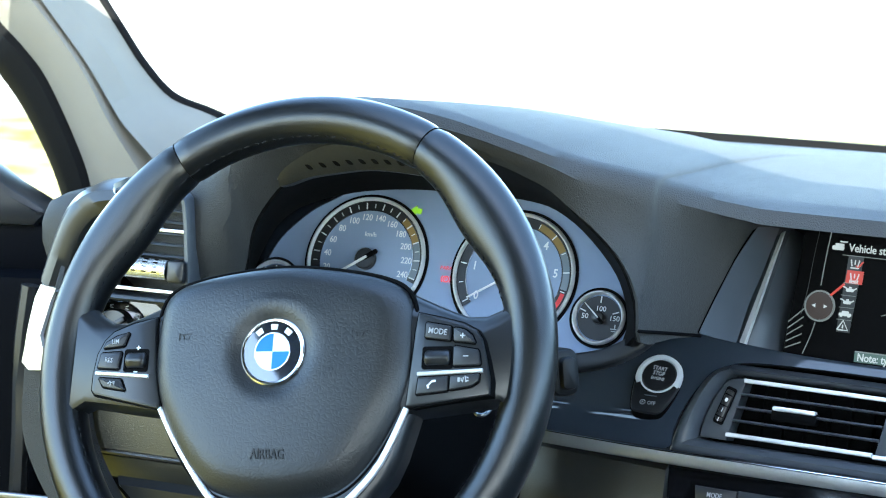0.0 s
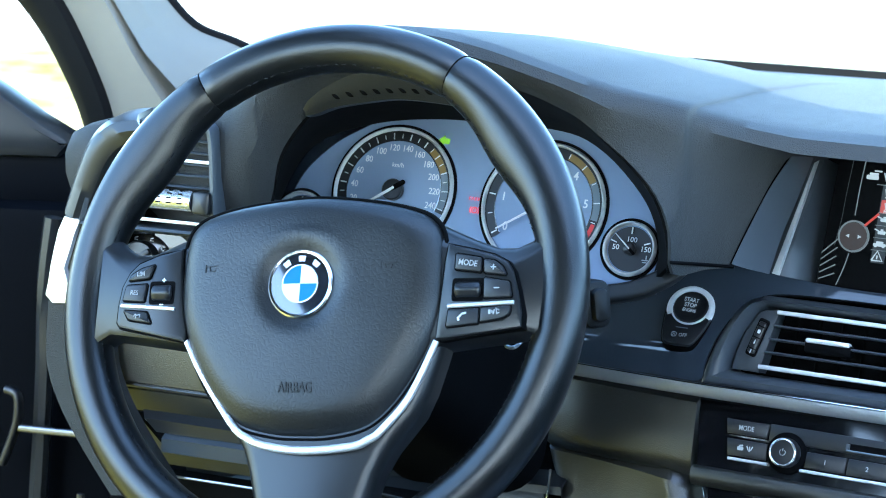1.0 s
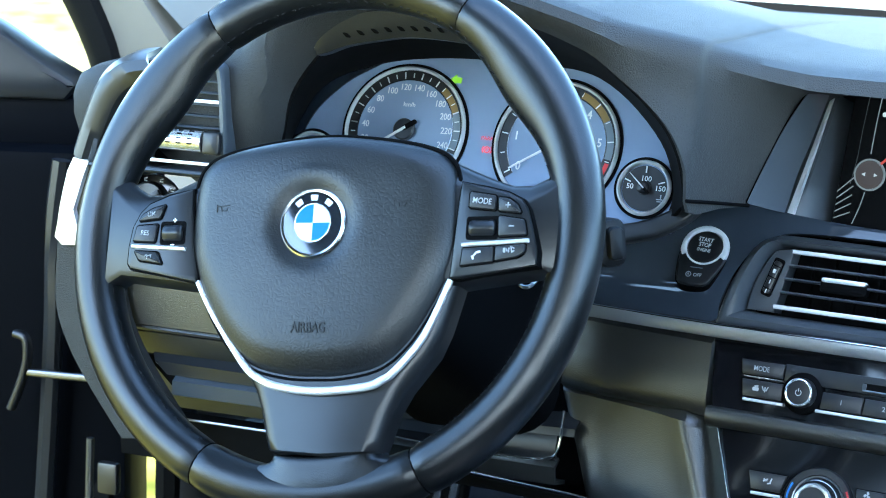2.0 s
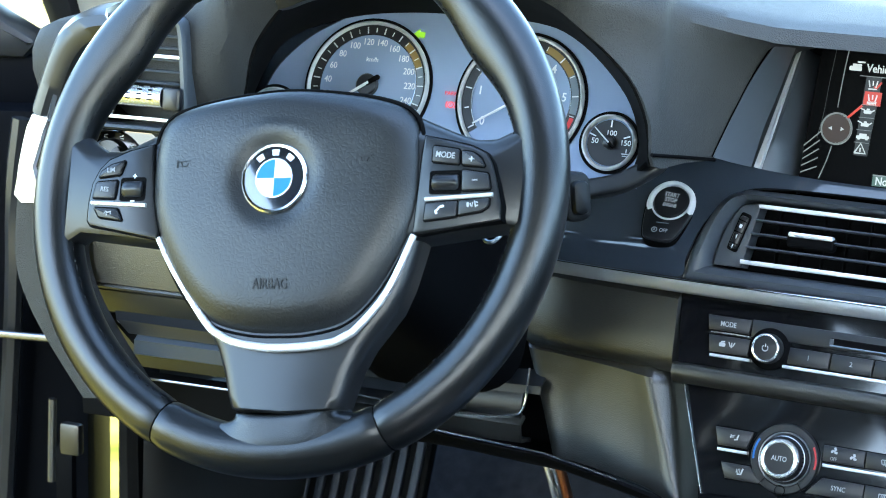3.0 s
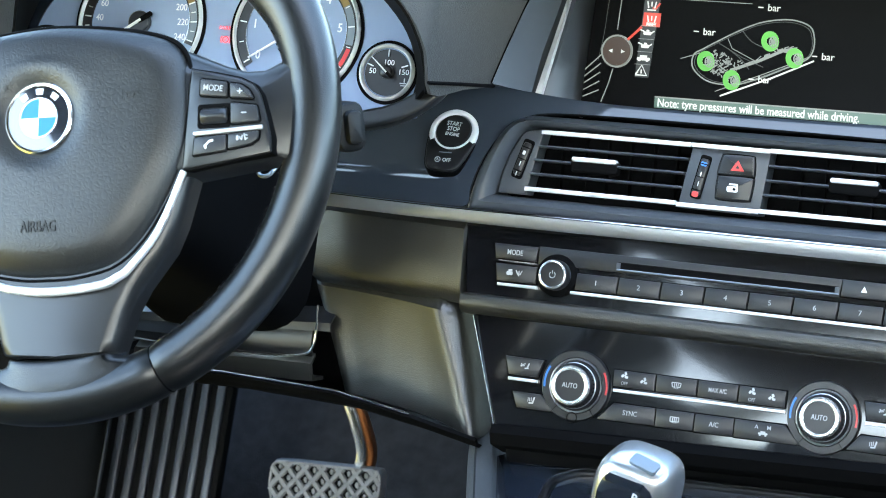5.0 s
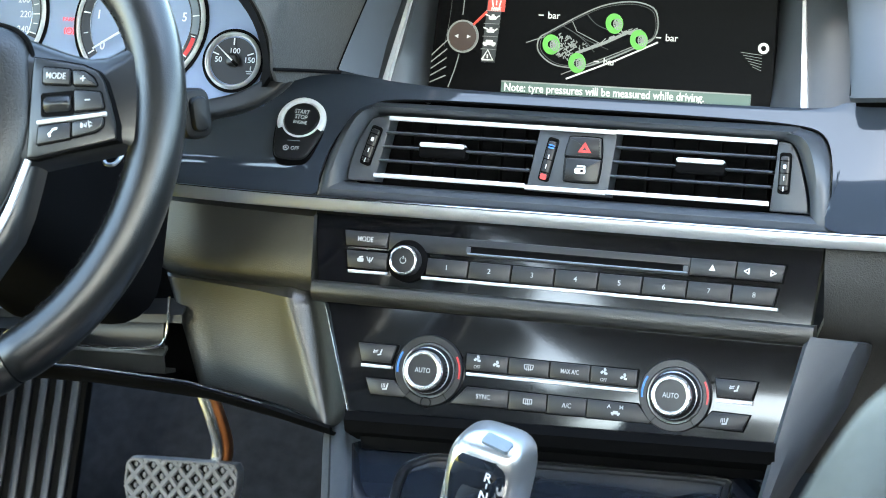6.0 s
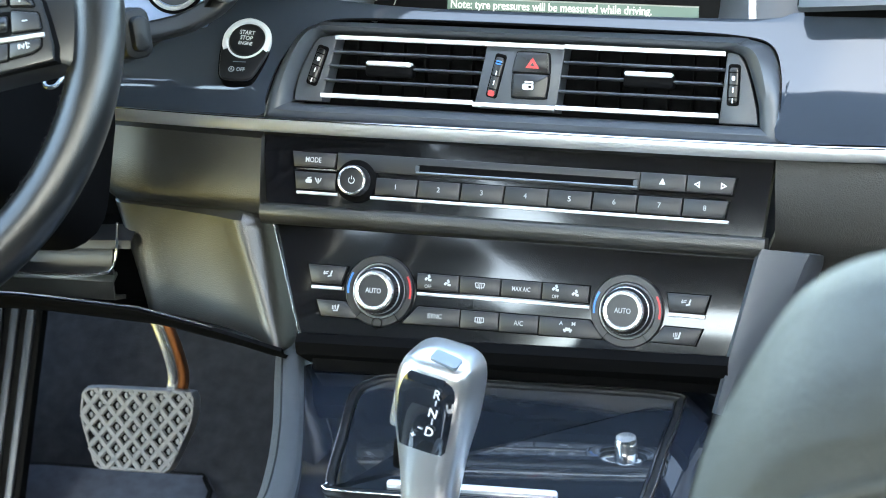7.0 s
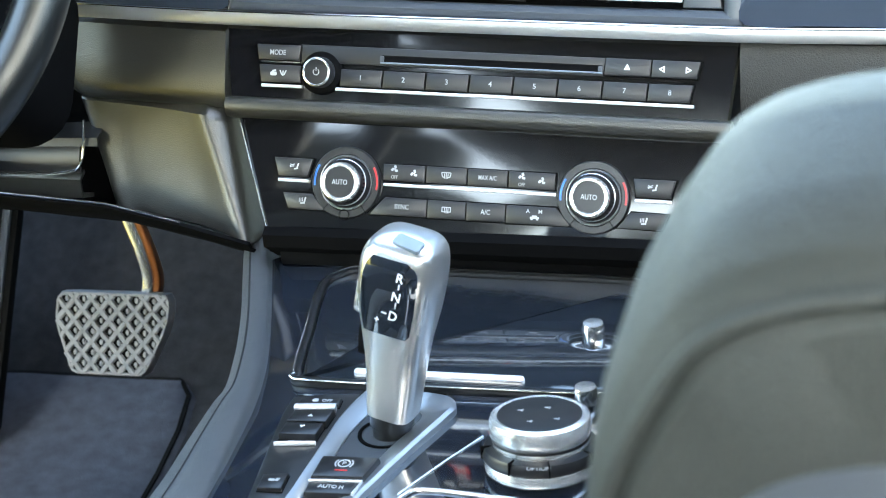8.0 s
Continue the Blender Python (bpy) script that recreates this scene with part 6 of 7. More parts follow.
    for k in range(5):
        line([(-0.1225, -0.0270 - 0.0050 * k), (-0.1105, -0.0150 - 0.0066 * k)], 0.0009, soft)
    # note bar
    flat("note_bar", [(-0.0670, -0.0512), (0.1195, -0.0512), (0.1195, -0.0428), (-0.0670, -0.0428)], teal, 0.0005, "grey-green message bar")
    line([(-0.0670, -0.0432), (0.1195, -0.0432)], 0.0010, soft)
    words("Note: tyre pressures will be measured while driving.", 0.0085, ob, -0.0648, -0.0476, 0.0008, ink, align="LEFT", squeeze=0.835)
    # see-through car picture with green tyres
    hull = [(-0.040, -0.010), (-0.041, -0.018), (-0.036, -0.0245), (-0.028, -0.0290), (-0.018, -0.0305), (-0.006, -0.0300), (0.012, -0.0235), (0.030, -0.0150), (0.044, -0.0080), (0.0480, 0.0000), (0.0475, 0.0090), (0.0440, 0.0155), (0.034, 0.0190), (0.022, 0.0190), (0.006, 0.0155), (-0.010, 0.0080), (-0.024, 0.0000), (-0.034, -0.0060)]
    line(spline(hull, 3) + [hull[0]], 0.0010, soft, "car_outline")
    line(spline([(x * 0.96 + 0.0004, y * 0.94 - 0.0006) for x, y in hull], 3) + [(hull[0][0] * 0.96 + 0.0004, hull[0][1] * 0.94 - 0.0006)], 0.0005, dim, "car_inline")
    line(spline([(-0.024, 0.0000), (-0.014, -0.0050), (-0.004, -0.0120), (0.002, -0.0185)], 4, False), 0.0006, dim)
    line(spline([(-0.006, 0.0098), (0.002, 0.0020), (0.012, -0.0020)], 4, False), 0.0006, dim)
    line([(-0.016, 0.0035), (-0.012, -0.0040), (0.006, -0.0120), (0.010, -0.0080)], 0.0006, soft)
    line([(-0.022, -0.0010), (-0.004, -0.0100), (0.012, -0.0160)], 0.0005, dim)
    rnd = random.Random(5)
    bits = []
    for _ in range(110):
        u, v = rnd.uniform(-1, 1), rnd.uniform(-1, 1)
        bits.append((-0.0185 + 0.0105 * u + 0.0045 * v, -0.0165 + 0.0068 * v - 0.0042 * u, rnd.uniform(0.0010, 0.0036), rnd.uniform(0.0004, 0.0010), rnd.choice((24, 28, 32, -50, -62, 90))))
    mark(bits, ob, 0, 0, 0.0005, soft, "engine_picture")
    bits = []
    for _ in range(18):
        u, v = rnd.uniform(0, 1), rnd.uniform(-1, 1)
        bits.append((-0.004 + 0.040 * u, -0.0155 + 0.0165 * u + 0.0022 * v, rnd.uniform(0.001, 0.004), 0.0006, rnd.choice((22, 24, 28, -60))))
    mark(bits, ob, 0, 0, 0.0005, soft, "driveline_picture")
    line([(-0.012, -0.0200), (0.008, -0.0120), (0.026, -0.0030), (0.036, -0.0010)], 0.0022, soft)
    line([(0.016, 0.0050), (0.022, -0.0030), (0.034, -0.0050)], 0.0012, soft)
    for x, y in ((-0.0300, -0.0145), (-0.0095, -0.0270), (0.0165, 0.0030), (0.0355, -0.0080)):
        part("tyre_picture", move(ring_band(0.0030, 0.0074, 0.0006, 0.0010, n=24), Matrix.Translation((x - 0.0008, y, 0)) @ pose(0, 0, 0, 0, 0, 14) @ Matrix.Diagonal((0.88, 1, 1, 1))), grn, ob, "bright green tyre")
        part("rim_picture", move(ring_band(0.0034, 0.0042, 0.0009, 0.0012, n=20), Matrix.Translation((x + 0.0018, y - 0.0004, 0)) @ pose(0, 0, 0, 0, 0, 14) @ Matrix.Diagonal((0.80, 1, 1, 1))), soft, ob)
        mark([(0, 0, 0.0062, 0.0007, 20 + 36 * q) for q in range(5)], ob, x + 0.0018, y - 0.0004, 0.0010, soft)
    line([(-0.018, -0.0390), (0.020, -0.0230), (0.049, -0.0090)], 0.0012, ink)
    line([(-0.022, -0.0360), (0.014, -0.0205), (0.045, -0.0065)], 0.0006, soft)
    line([(-0.050, -0.0140), (-0.036, -0.0090)], 0.0006, soft)
    for x, y in ((-0.0300, 0.0066), (0.0590, -0.0056), (0.0140, -0.0252), (0.0165, 0.0270)):
        words("bar", 0.0072, ob, x, y, 0.0012, ink)
        mark([(0, 0, 0.0038, 0.0009, 0)], ob, x - 0.0098, y, 0.0008, ink)
    # corner fan of lines with a small round button
    part("corner_button", ring_band(0.0020, 0.0040, 0.0004, 0.0008, n=20, cx=0.1262, cy=-0.0095), ink, ob)
    for k in range(6):
        line([(0.1100 + 0.0018 * k, -0.0130 - 0.0020 * k), (0.1255, -0.0145 - 0.0022 * k)], 0.0004, soft)
    # housing: sides with bright strips, top and base
    hs = thing("screen_surround", "satin black screen housing with slim bright side strips", "screen housing", SURROUND_M)
    for sx, bx0, tx0 in ((-1, 0.1515, 0.1370), (1, 0.1612, 0.1495)):
        rows = []
        for t in np.linspace(0, 1, 7):
            y = -0.032 + 0.108 * t
            xs_ = bx0 + (tx0 - bx0) * t
            inn_ = 0.126 - 0.004 * t
            rows.append([(sx * inn_, y, -0.034 - 0.004 * t), (sx * (inn_ + 0.008), y, -0.016), (sx * (xs_ - 0.004), y, -0.001), (sx * (xs_ + 0.003), y, 0.0005), (sx * (xs_ + 0.020), y, 0.0010), (sx * (xs_ + 0.062), y, -0.006), (sx * (xs_ + 0.063), y, -0.03)] if sx > 0 else [(sx * inn_, y, -0.034 - 0.004 * t), (sx * (inn_ + 0.008), y, -0.016), (sx * (xs_ - 0.004), y, -0.001), (sx * (xs_ + 0.003), y, 0.0005), (sx * (xs_ + 0.020), y, 0.0010), (sx * (xs_ + 0.045), y, -0.001), (sx * (xs_ + 0.046), y, -0.03)])
        part("housing_side", sheet(rows, 0.003, sx < 0), FRAME, hs, "slate grey housing side")
        path = [(sx * (bx0 + (tx0 - bx0) * t), -0.031 + 0.104 * t, 0.0030) for t in np.linspace(0, 1, 10)]
        part("bright_strip", sweep(path, [(-0.0026, -0.003), (0.0026, -0.003), (0.0022, 0.0018), (-0.0022, 0.0018)], (0, 0, 1), scale=lambda t: 1.0 - 0.55 * t), BRIGHT, hs, "slim bright metal strip")
    part("housing_top", sheet([[(x, 0.072, -0.002), (x, 0.074, -0.02), (x, 0.074, -0.07)] for x in (-0.145, 0, 0.145)], 0.003), DARK, hs)
    part("housing_back", block(-0.19, 0.19, -0.035, 0.085, -0.075, -0.070), DARK, hs)
    return ob


build_screen()

# ---- left end of the dashboard ----
def build_left_vent():
    ob = thing("side_vent", "matte black side air vent with a grey dotted thumb roller", "air vent")
    m = frame_m((-0.554, 0.128, 0.748), (0.10, -1, 0.12))
    ob.matrix_basis = m
    out = [(-0.075, -0.044), (-0.068, -0.010), (-0.052, 0.022), (-0.030, 0.034), (0.010, 0.042), (0.026, 0.040), (0.032, 0.028), (0.0375, -0.020), (0.0385, -0.044)]
    O = spline(out, 3, False)
    I = inset(O, 0.007)
    bm = rings([[(x, y, -0.02) for x, y in O], [(x, y, 0.001) for x, y in O], [(x, y, 0.004) for x, y in inset(O, 0.0025)], [(x, y, 0.003) for x, y in inset(O, 0.0055)], [(x, y, -0.004) for x, y in I], [(x, y, -0.03) for x, y in I]], False, False)
    part("vent_frame", bm, FRAME, ob, "matte black vent frame")
    part("back", block(-0.07, 0.036, -0.042, 0.036, -0.032, -0.030), DARK, ob)
    for k in range(5):
        y = 0.026 - 0.0085 * k
        part("slat", sweep([(-0.062 + 0.004 * max(0, 2 - k), y, -0.004), (0.030, y, -0.004)], [(-0.010, -0.0010), (0.0024, -0.0008), (0.0030, 0.0), (0.0024, 0.0008), (-0.010, 0.0010)], (0, 1, 0)), FRAME, ob, "black slat")
    for y, nm in ((0.0115, "a"), (-0.0345, "b")):
        part("chrome_bar", sweep([(-0.066, y, -0.001), (0.031, y, -0.001)], rrect(0.0022, 0.0028, 0.0008), (0, 1, 0)), BRIGHT, ob, "bright chrome bar")
    ro = part("roller", sweep([(-0.044, -0.0180, 0.002), (0.018, -0.0180, 0.002)], circle(0.0078, 14), (0, 1, 0)), SILVER, ob, "grey dotted thumb roller")
    dots = []
    for i in range(3, 9):
        for j in range(4):
            a = radians(20 + 28 * j)
            dots.append(block(-0.060 + 0.0085 * i, -0.0565 + 0.0085 * i, -0.0180 + 0.0079 * math.cos(a) - 0.0004, -0.0180 + 0.0079 * math.cos(a) + 0.0004, 0.002 + 0.0079 * math.sin(a) - 0.0004, 0.002 + 0.0079 * math.sin(a) + 0.0004))
    tagged(part("roller_dots", join(*dots), DARK, ro, "dark dimples"), kind="stuff")
    part("roller_end", prism(rrect(0.014, 0.017, 0.003, 0.026, -0.0185), -0.004, 0.008, 0.002), SOFT, ob)
    # outer cap of the dashboard and its bright end strip
    cap = thing("dash_end_cap", "black dashboard end cap with a bright metal end strip", "trim")
    rows = []
    for z, x in spline(((0.786, -0.580), (0.781, -0.602), (0.766, -0.618), (0.740, -0.630), (0.712, -0.640)), 5, False):
        rows.append([(x - 0.004, 0.150, z + 0.004), (x - 0.002, 0.126, z + 0.002), (x + 0.002, 0.119, z), (x + 0.007, 0.117, z - 0.004), (x + 0.011, 0.119, z - 0.009), (x + 0.013, 0.135, z - 0.012)])
    part("upper_cap", sheet(rows, 0.004), SOFT, cap)
    part("cap_panel", sheet([[(-0.590, 0.128, 0.772), (-0.560, 0.130, 0.782)], [(-0.612, 0.127, 0.752), (-0.570, 0.130, 0.752)], [(-0.624, 0.126, 0.712), (-0.580, 0.130, 0.712)]], 0.003), PADLOW, cap)
    rows = []
    for k, (z, x, w) in enumerate(((0.7105, -0.637, 0.010), (0.700, -0.642, 0.011), (0.685, -0.646, 0.010), (0.672, -0.649, 0.009), (0.660, -0.651, 0.014), (0.650, -0.6535, 0.024), (0.645, -0.648, 0.022))):
        rows.append([(x - 0.001, 0.122, z), (x, 0.115, z), (x + w, 0.114, z), (x + w + 0.001, 0.120, z)])
    part("bright_end", sheet(rows, 0.003), BRIGHT, cap, "bright metal end strip")
    part("cap_inlay", sheet([[(-0.630, 0.118, 0.710), (-0.600, 0.119, 0.710)], [(-0.641, 0.118, 0.664), (-0.605, 0.119, 0.655)]], 0.003), SOFT, cap)
    rows = []
    for z, x in spline(((0.644, -0.655), (0.60, -0.657), (0.57, -0.648), (0.54, -0.630), (0.50, -0.60)), 5, False):
        rows.append([(x, 0.150, z), (x + 0.002, 0.120, z), (x + 0.022, 0.119, z), (x + 0.034, 0.160, z)])
    part("lower_cap", sheet(rows, 0.004), PAD, cap, "grained lower end cap")
    # light switch
    sw = thing("light_switch", "round headlamp switch on a gloss black panel", "switch", frame_m((-0.590, 0.146, 0.678), (0.1, -1, 0.2)))
    part("switch_plate", prism(circle(0.024, 32, 0.020), -0.004, 0.002, 0.001), PANEL, sw)
    kn = part("switch_knob", lathe([(0.0145, 0.0), (0.0140, 0.009), (0.0125, 0.011), (0.002, 0.011)], 36), BUTTON, sw, "black rotary knob")
    part("grip", block(-0.0125, 0.0125, -0.0022, 0.0022, 0.010, 0.015, 0.001), BUTTON, kn, m=pose(0, 0, 0, 0, 0, 35))
    for a in (35, 70, 110, 150):
        mark([(0, 0.0008, 0.0030, 0.0008, 20), (0, -0.0010, 0.0030, 0.0008, -10)], sw, 0.0188 * math.cos(radians(a)), 0.0165 * math.sin(radians(a)), 0.002, WHITE)


build_left_vent()


# ---- driver's door and sill ----
def build_door():
    ob = thing("driver_door", "dark open driver's door seen near its hinges", "car door", pose(-0.835, 0.44, 0.0, 0, 0, 200))
    part("door_leaf", block(-0.052, 1.05, -0.06, 0.05, -0.05, 0.66, 0.015), STEEL, ob, "dark painted door shell")
    part("door_lining", block(0.10, 1.0, 0.05, 0.085, 0.16, 0.66, 0.015), DARK, ob, "black door lining")
    tri = [(0.008, 0.700), (0.34, 0.700), (0.34, 0.900), (0.10, 0.782), (0.059, 0.757), (0.028, 0.735), (-0.001, 0.718), (-0.003, 0.713)]
    sash = [(-0.034, 0.655), (0.34, 0.655), (0.34, 0.702), (-0.008, 0.702), (-0.024, 0.692)]
    part("door_sash", move(prism(sash, -0.03, 0.02, 0.006), Matrix(((1, 0, 0, 0), (0, 0, 1, 0), (0, 1, 0, 0), (0, 0, 0, 1)))), STEEL, ob, "dark door sash")
    part("mirror_cover", move(prism(tri, -0.02, 0.03, 0.008), Matrix(((1, 0, 0, 0), (0, 0, 1, 0), (0, 1, 0, 0), (0, 0, 0, 1)))), SOFT, ob, "satin dark corner cover below the mirror")
    jamb = thing("door_jamb", "dark painted door jamb with hinge and check strap", "door jamb")
    part("jamb_post", sheet([[(-0.83, 0.60, z), (-0.80, 0.52, z), (-0.765, 0.46, z), (-0.740, 0.42, z), (-0.70, 0.36, z), (-0.66, 0.30, z)] for z in (0.43, 0.5, 0.6, 0.70)], 0.02), STEEL, jamb)
    part("jamb_seal", tube([(-0.732, 0.418, 0.02), (-0.731, 0.418, 0.35), (-0.728, 0.415, 0.55), (-0.71, 0.40, 0.69)], 0.013, 8), RUBBER, jamb, "rubber jamb seal")
    part("check_strap", sweep([(-0.745, 0.36, 0.468), (-0.795, 0.352, 0.468), (-0.838, 0.35, 0.467)], rrect(0.005, 0.0065, 0.002), (0, 0, 1)), GREASED, jamb, "greased metal check strap")
    lever = spline([(-0.847, 0.35, 0.501), (-0.836, 0.35, 0.497), (-0.835, 0.35, 0.478), (-0.842, 0.35, 0.455), (-0.852, 0.35, 0.432)], 4, False)
    part("strap_guide", sweep(lever, rrect(0.007, 0.010, 0.003), (0, 1, 0)), BUTTON, jamb, "dark strap guide")
    part("edge_seal", tube(spline([(-0.812, 0.372, 0.655), (-0.818, 0.37, 0.60), (-0.820, 0.37, 0.52), (-0.826, 0.37, 0.42), (-0.835, 0.37, 0.30)], 4, False), 0.0085, 8), SOFT, jamb, "rubber seal along the door edge")
    for z, x in ((0.33, -0.812), (0.58, -0.80)):
        part("hinge", block(x - 0.03, x + 0.03, 0.40, 0.44, z - 0.03, z + 0.03, 0.006), STEEL, jamb)
    part("hinge_pin", tube([(-0.772, 0.352, 0.415), (-0.774, 0.352, 0.340)], 0.0035, 8), GREASED, jamb, "bare metal hinge pin")
    part("latch_block", block(-0.765, -0.745, 0.35, 0.36, 0.366, 0.395, 0.004), BUTTON, jamb, "small dark latch block")
    sill = thing("door_sill", "grey plastic door sill trim over the carpet edge", "sill")
    part("sill_plate", sheet([[(-0.80, y, 0.06), (-0.77, y, 0.105), (-0.70, y, 0.110), (-0.67, y, 0.09), (-0.66, y, 0.04)] for y in (-1.0, -0.4, 0.1, 0.30, 0.40)], 0.005), FRAME, sill)
    part("kick_plate", sheet([[(-0.722, 0.415, z), (-0.716, 0.418, z), (-0.706, 0.44, z), (-0.700, 0.50, z), (-0.70, 0.80, z)] for z in (0.06, 0.25, 0.45)], 0.004), PADLOW, sill, "grey footwell side trim")


build_door()


# ---- pedals ----
def build_pedals():
    ob = thing("brake_pedal", "grey rubber brake pedal with a diamond tread on a steel arm", "pedal", frame_m((-0.4335, 0.620, 0.234), (0, -1, 0.22)))
    out = [(-0.050, 0.036), (0.0505, 0.037), (0.0545, 0.030), (0.0540, 0.014), (0.050, 0.000), (0.0330, -0.036), (0.026, -0.0405), (-0.036, -0.0405), (-0.0425, -0.037), (-0.0560, 0.002), (-0.0575, 0.014), (-0.0560, 0.030)]
    O = []
    for i in range(len(out)):
        a, b_ = Vector(out[i]), Vector(out[(i + 1) % len(out)])
        O += [tuple(a.lerp(b_, 0.12)), tuple(a.lerp(b_, 0.88))]
    pad = part("pedal_pad", prism(O[::-1], -0.010, 0.003, 0.003), PEDAL, ob, "grey rubber pad")
    part("pad_rim", sweep([(x, y, 0.0030) for x, y in inset(O, 0.0024)], rrect(0.0030, 0.0032, 0.001, n=2), (0, 0, 1), True), PEDAL, pad)
    # lattice of ribs round recessed triangles
    def inside(x, y):
        n = len(out)
        q = inset(out[::-1], 0.002)
        c = False
        for i in range(n):
            x0, y0 = q[i]
            x1, y1 = q[i - 1]
            if (y0 > y) != (y1 > y) and x < (x1 - x0) * (y - y0) / (y1 - y0) + x0:
                c = not c
        return c
    ribs, studs = [], []
    pitch, lean = 0.0168, 0.86
    for i in range(-7, 8):
        for sgn in (-1, 1):
            run = []
            for k in range(-32, 33):
                y = k * 0.0014
                x = (i + 0.25) * pitch + sgn * y * lean
                if inside(x, y):
                    run.append((x, y, 0.0036))
                else:
                    if len(run) > 2:
                        ribs.append(sweep([run[0], run[-1]], rrect(0.0058, 0.0034, 0.0014, n=1), (0, 0, 1)))
                    run = []
            if len(run) > 2:
                ribs.append(sweep([run[0], run[-1]], rrect(0.0058, 0.0034, 0.0014, n=1), (0, 0, 1)))
    for i in range(-5, 6):
        for j in range(-5, 6):
            x = (i + 0.25 + 0.5 * ((j + 1) % 2)) * pitch
            y = j * pitch / lean * 0.5
            if inside(x - 0.004, y) and inside(x + 0.005, y):
                studs.append(prism(circle(0.0022, 8, 0.0030, x + 0.0012, y), 0.002, 0.0048, 0.0012))
    tagged(part("tread", join(*ribs), PEDAL, pad, "raised diamond lattice tread"), kind="stuff")
    tagged(part("studs", join(*studs), PEDAL, pad, "small rounded studs"), kind="stuff")
    # black sheet between the ribs gives the recesses their shade by colour
    part("pad_well", prism(inset(O, 0.003)[::-1], 0.0028, 0.00305), DARK, pad)
    path = [(0.026, 0.030, -0.012), (0.0295, 0.050, -0.008), (0.024, 0.075, -0.002), (0.013, 0.105, 0.004), (0.004, 0.135, 0.012), (-0.002, 0.18, 0.03)]
    path = spline(path, 4, False)
    part("pedal_arm", sweep(path, rrect(0.011, 0.012, 0.003), (0, 0, 1)), CHROME, ob, "bare steel pedal arm")
    # brown side strip stands in for an orange reflection on the steel
    part("arm_side", sweep([(x + 0.0085, y, z - 0.003) for x, y, z in path], rrect(0.0065, 0.012, 0.002), (0, 0, 1)), material("reflected_brown", (0.17, 0.055, 0.014), 0.35, 0.6, vary=0.3, vary_scale=60), ob, "brown side of the arm drawn for an orange reflection")
    fr = thing("footrest", "black ribbed plastic footrest beside the brake pedal", "footrest", frame_m((-0.655, 0.71, 0.225), (0.1, -1, 0.5)))
    part("plate", prism(rrect(0.15, 0.26, 0.015), -0.015, 0.0, 0.004), RUBBER, fr)
    for k in range(9):
        part("rib", prism(rrect(0.008, 0.25, 0.002, -0.064 + 0.016 * k, 0), -0.002, 0.005, 0.002), FRAME, fr)


build_pedals()


def build_mat():
    ob = thing("floor_mat", "dark blue-grey loop floor mat in the driver's footwell", "floor mat")
    rows = []
    for y, w in ((0.10, 0.0), (0.35, 0.0), (0.60, 0.0), (0.66, 0.0), (0.72, 0.0), (0.77, 0.006), (0.79, 0.02)):
        z = 0.064 + max(0.0, y - 0.62) / 0.18 * 0.06
        rows.append([(x0 + w * s, y, z + d) for x0, s, d in ((-0.665, 1, -0.006), (-0.660, 1, 0.0), (-0.60, 0, 0.002), (-0.50, 0, 0.001), (-0.44, 0, 0.002), (-0.418, -1, 0.0), (-0.412, -1, -0.006))])
    part("mat_surface", sheet(rows, 0.005, True), material("mat_pile", (0.058, 0.064, 0.080), 0.95, grain=1.0, grain_scale=600, spec=0.1, vary=0.45, vary_scale=60), ob)
    edge = [r[1] for r in rows[2:]] + rows[-1][2:5] + [r[5] for r in rows[:1:-1]]
    part("bound_edge", tube([(x, y, z + 0.002) for x, y, z in edge], 0.004, 6), RUBBER, ob, "stitched black edge binding")
    return ob


build_mat()


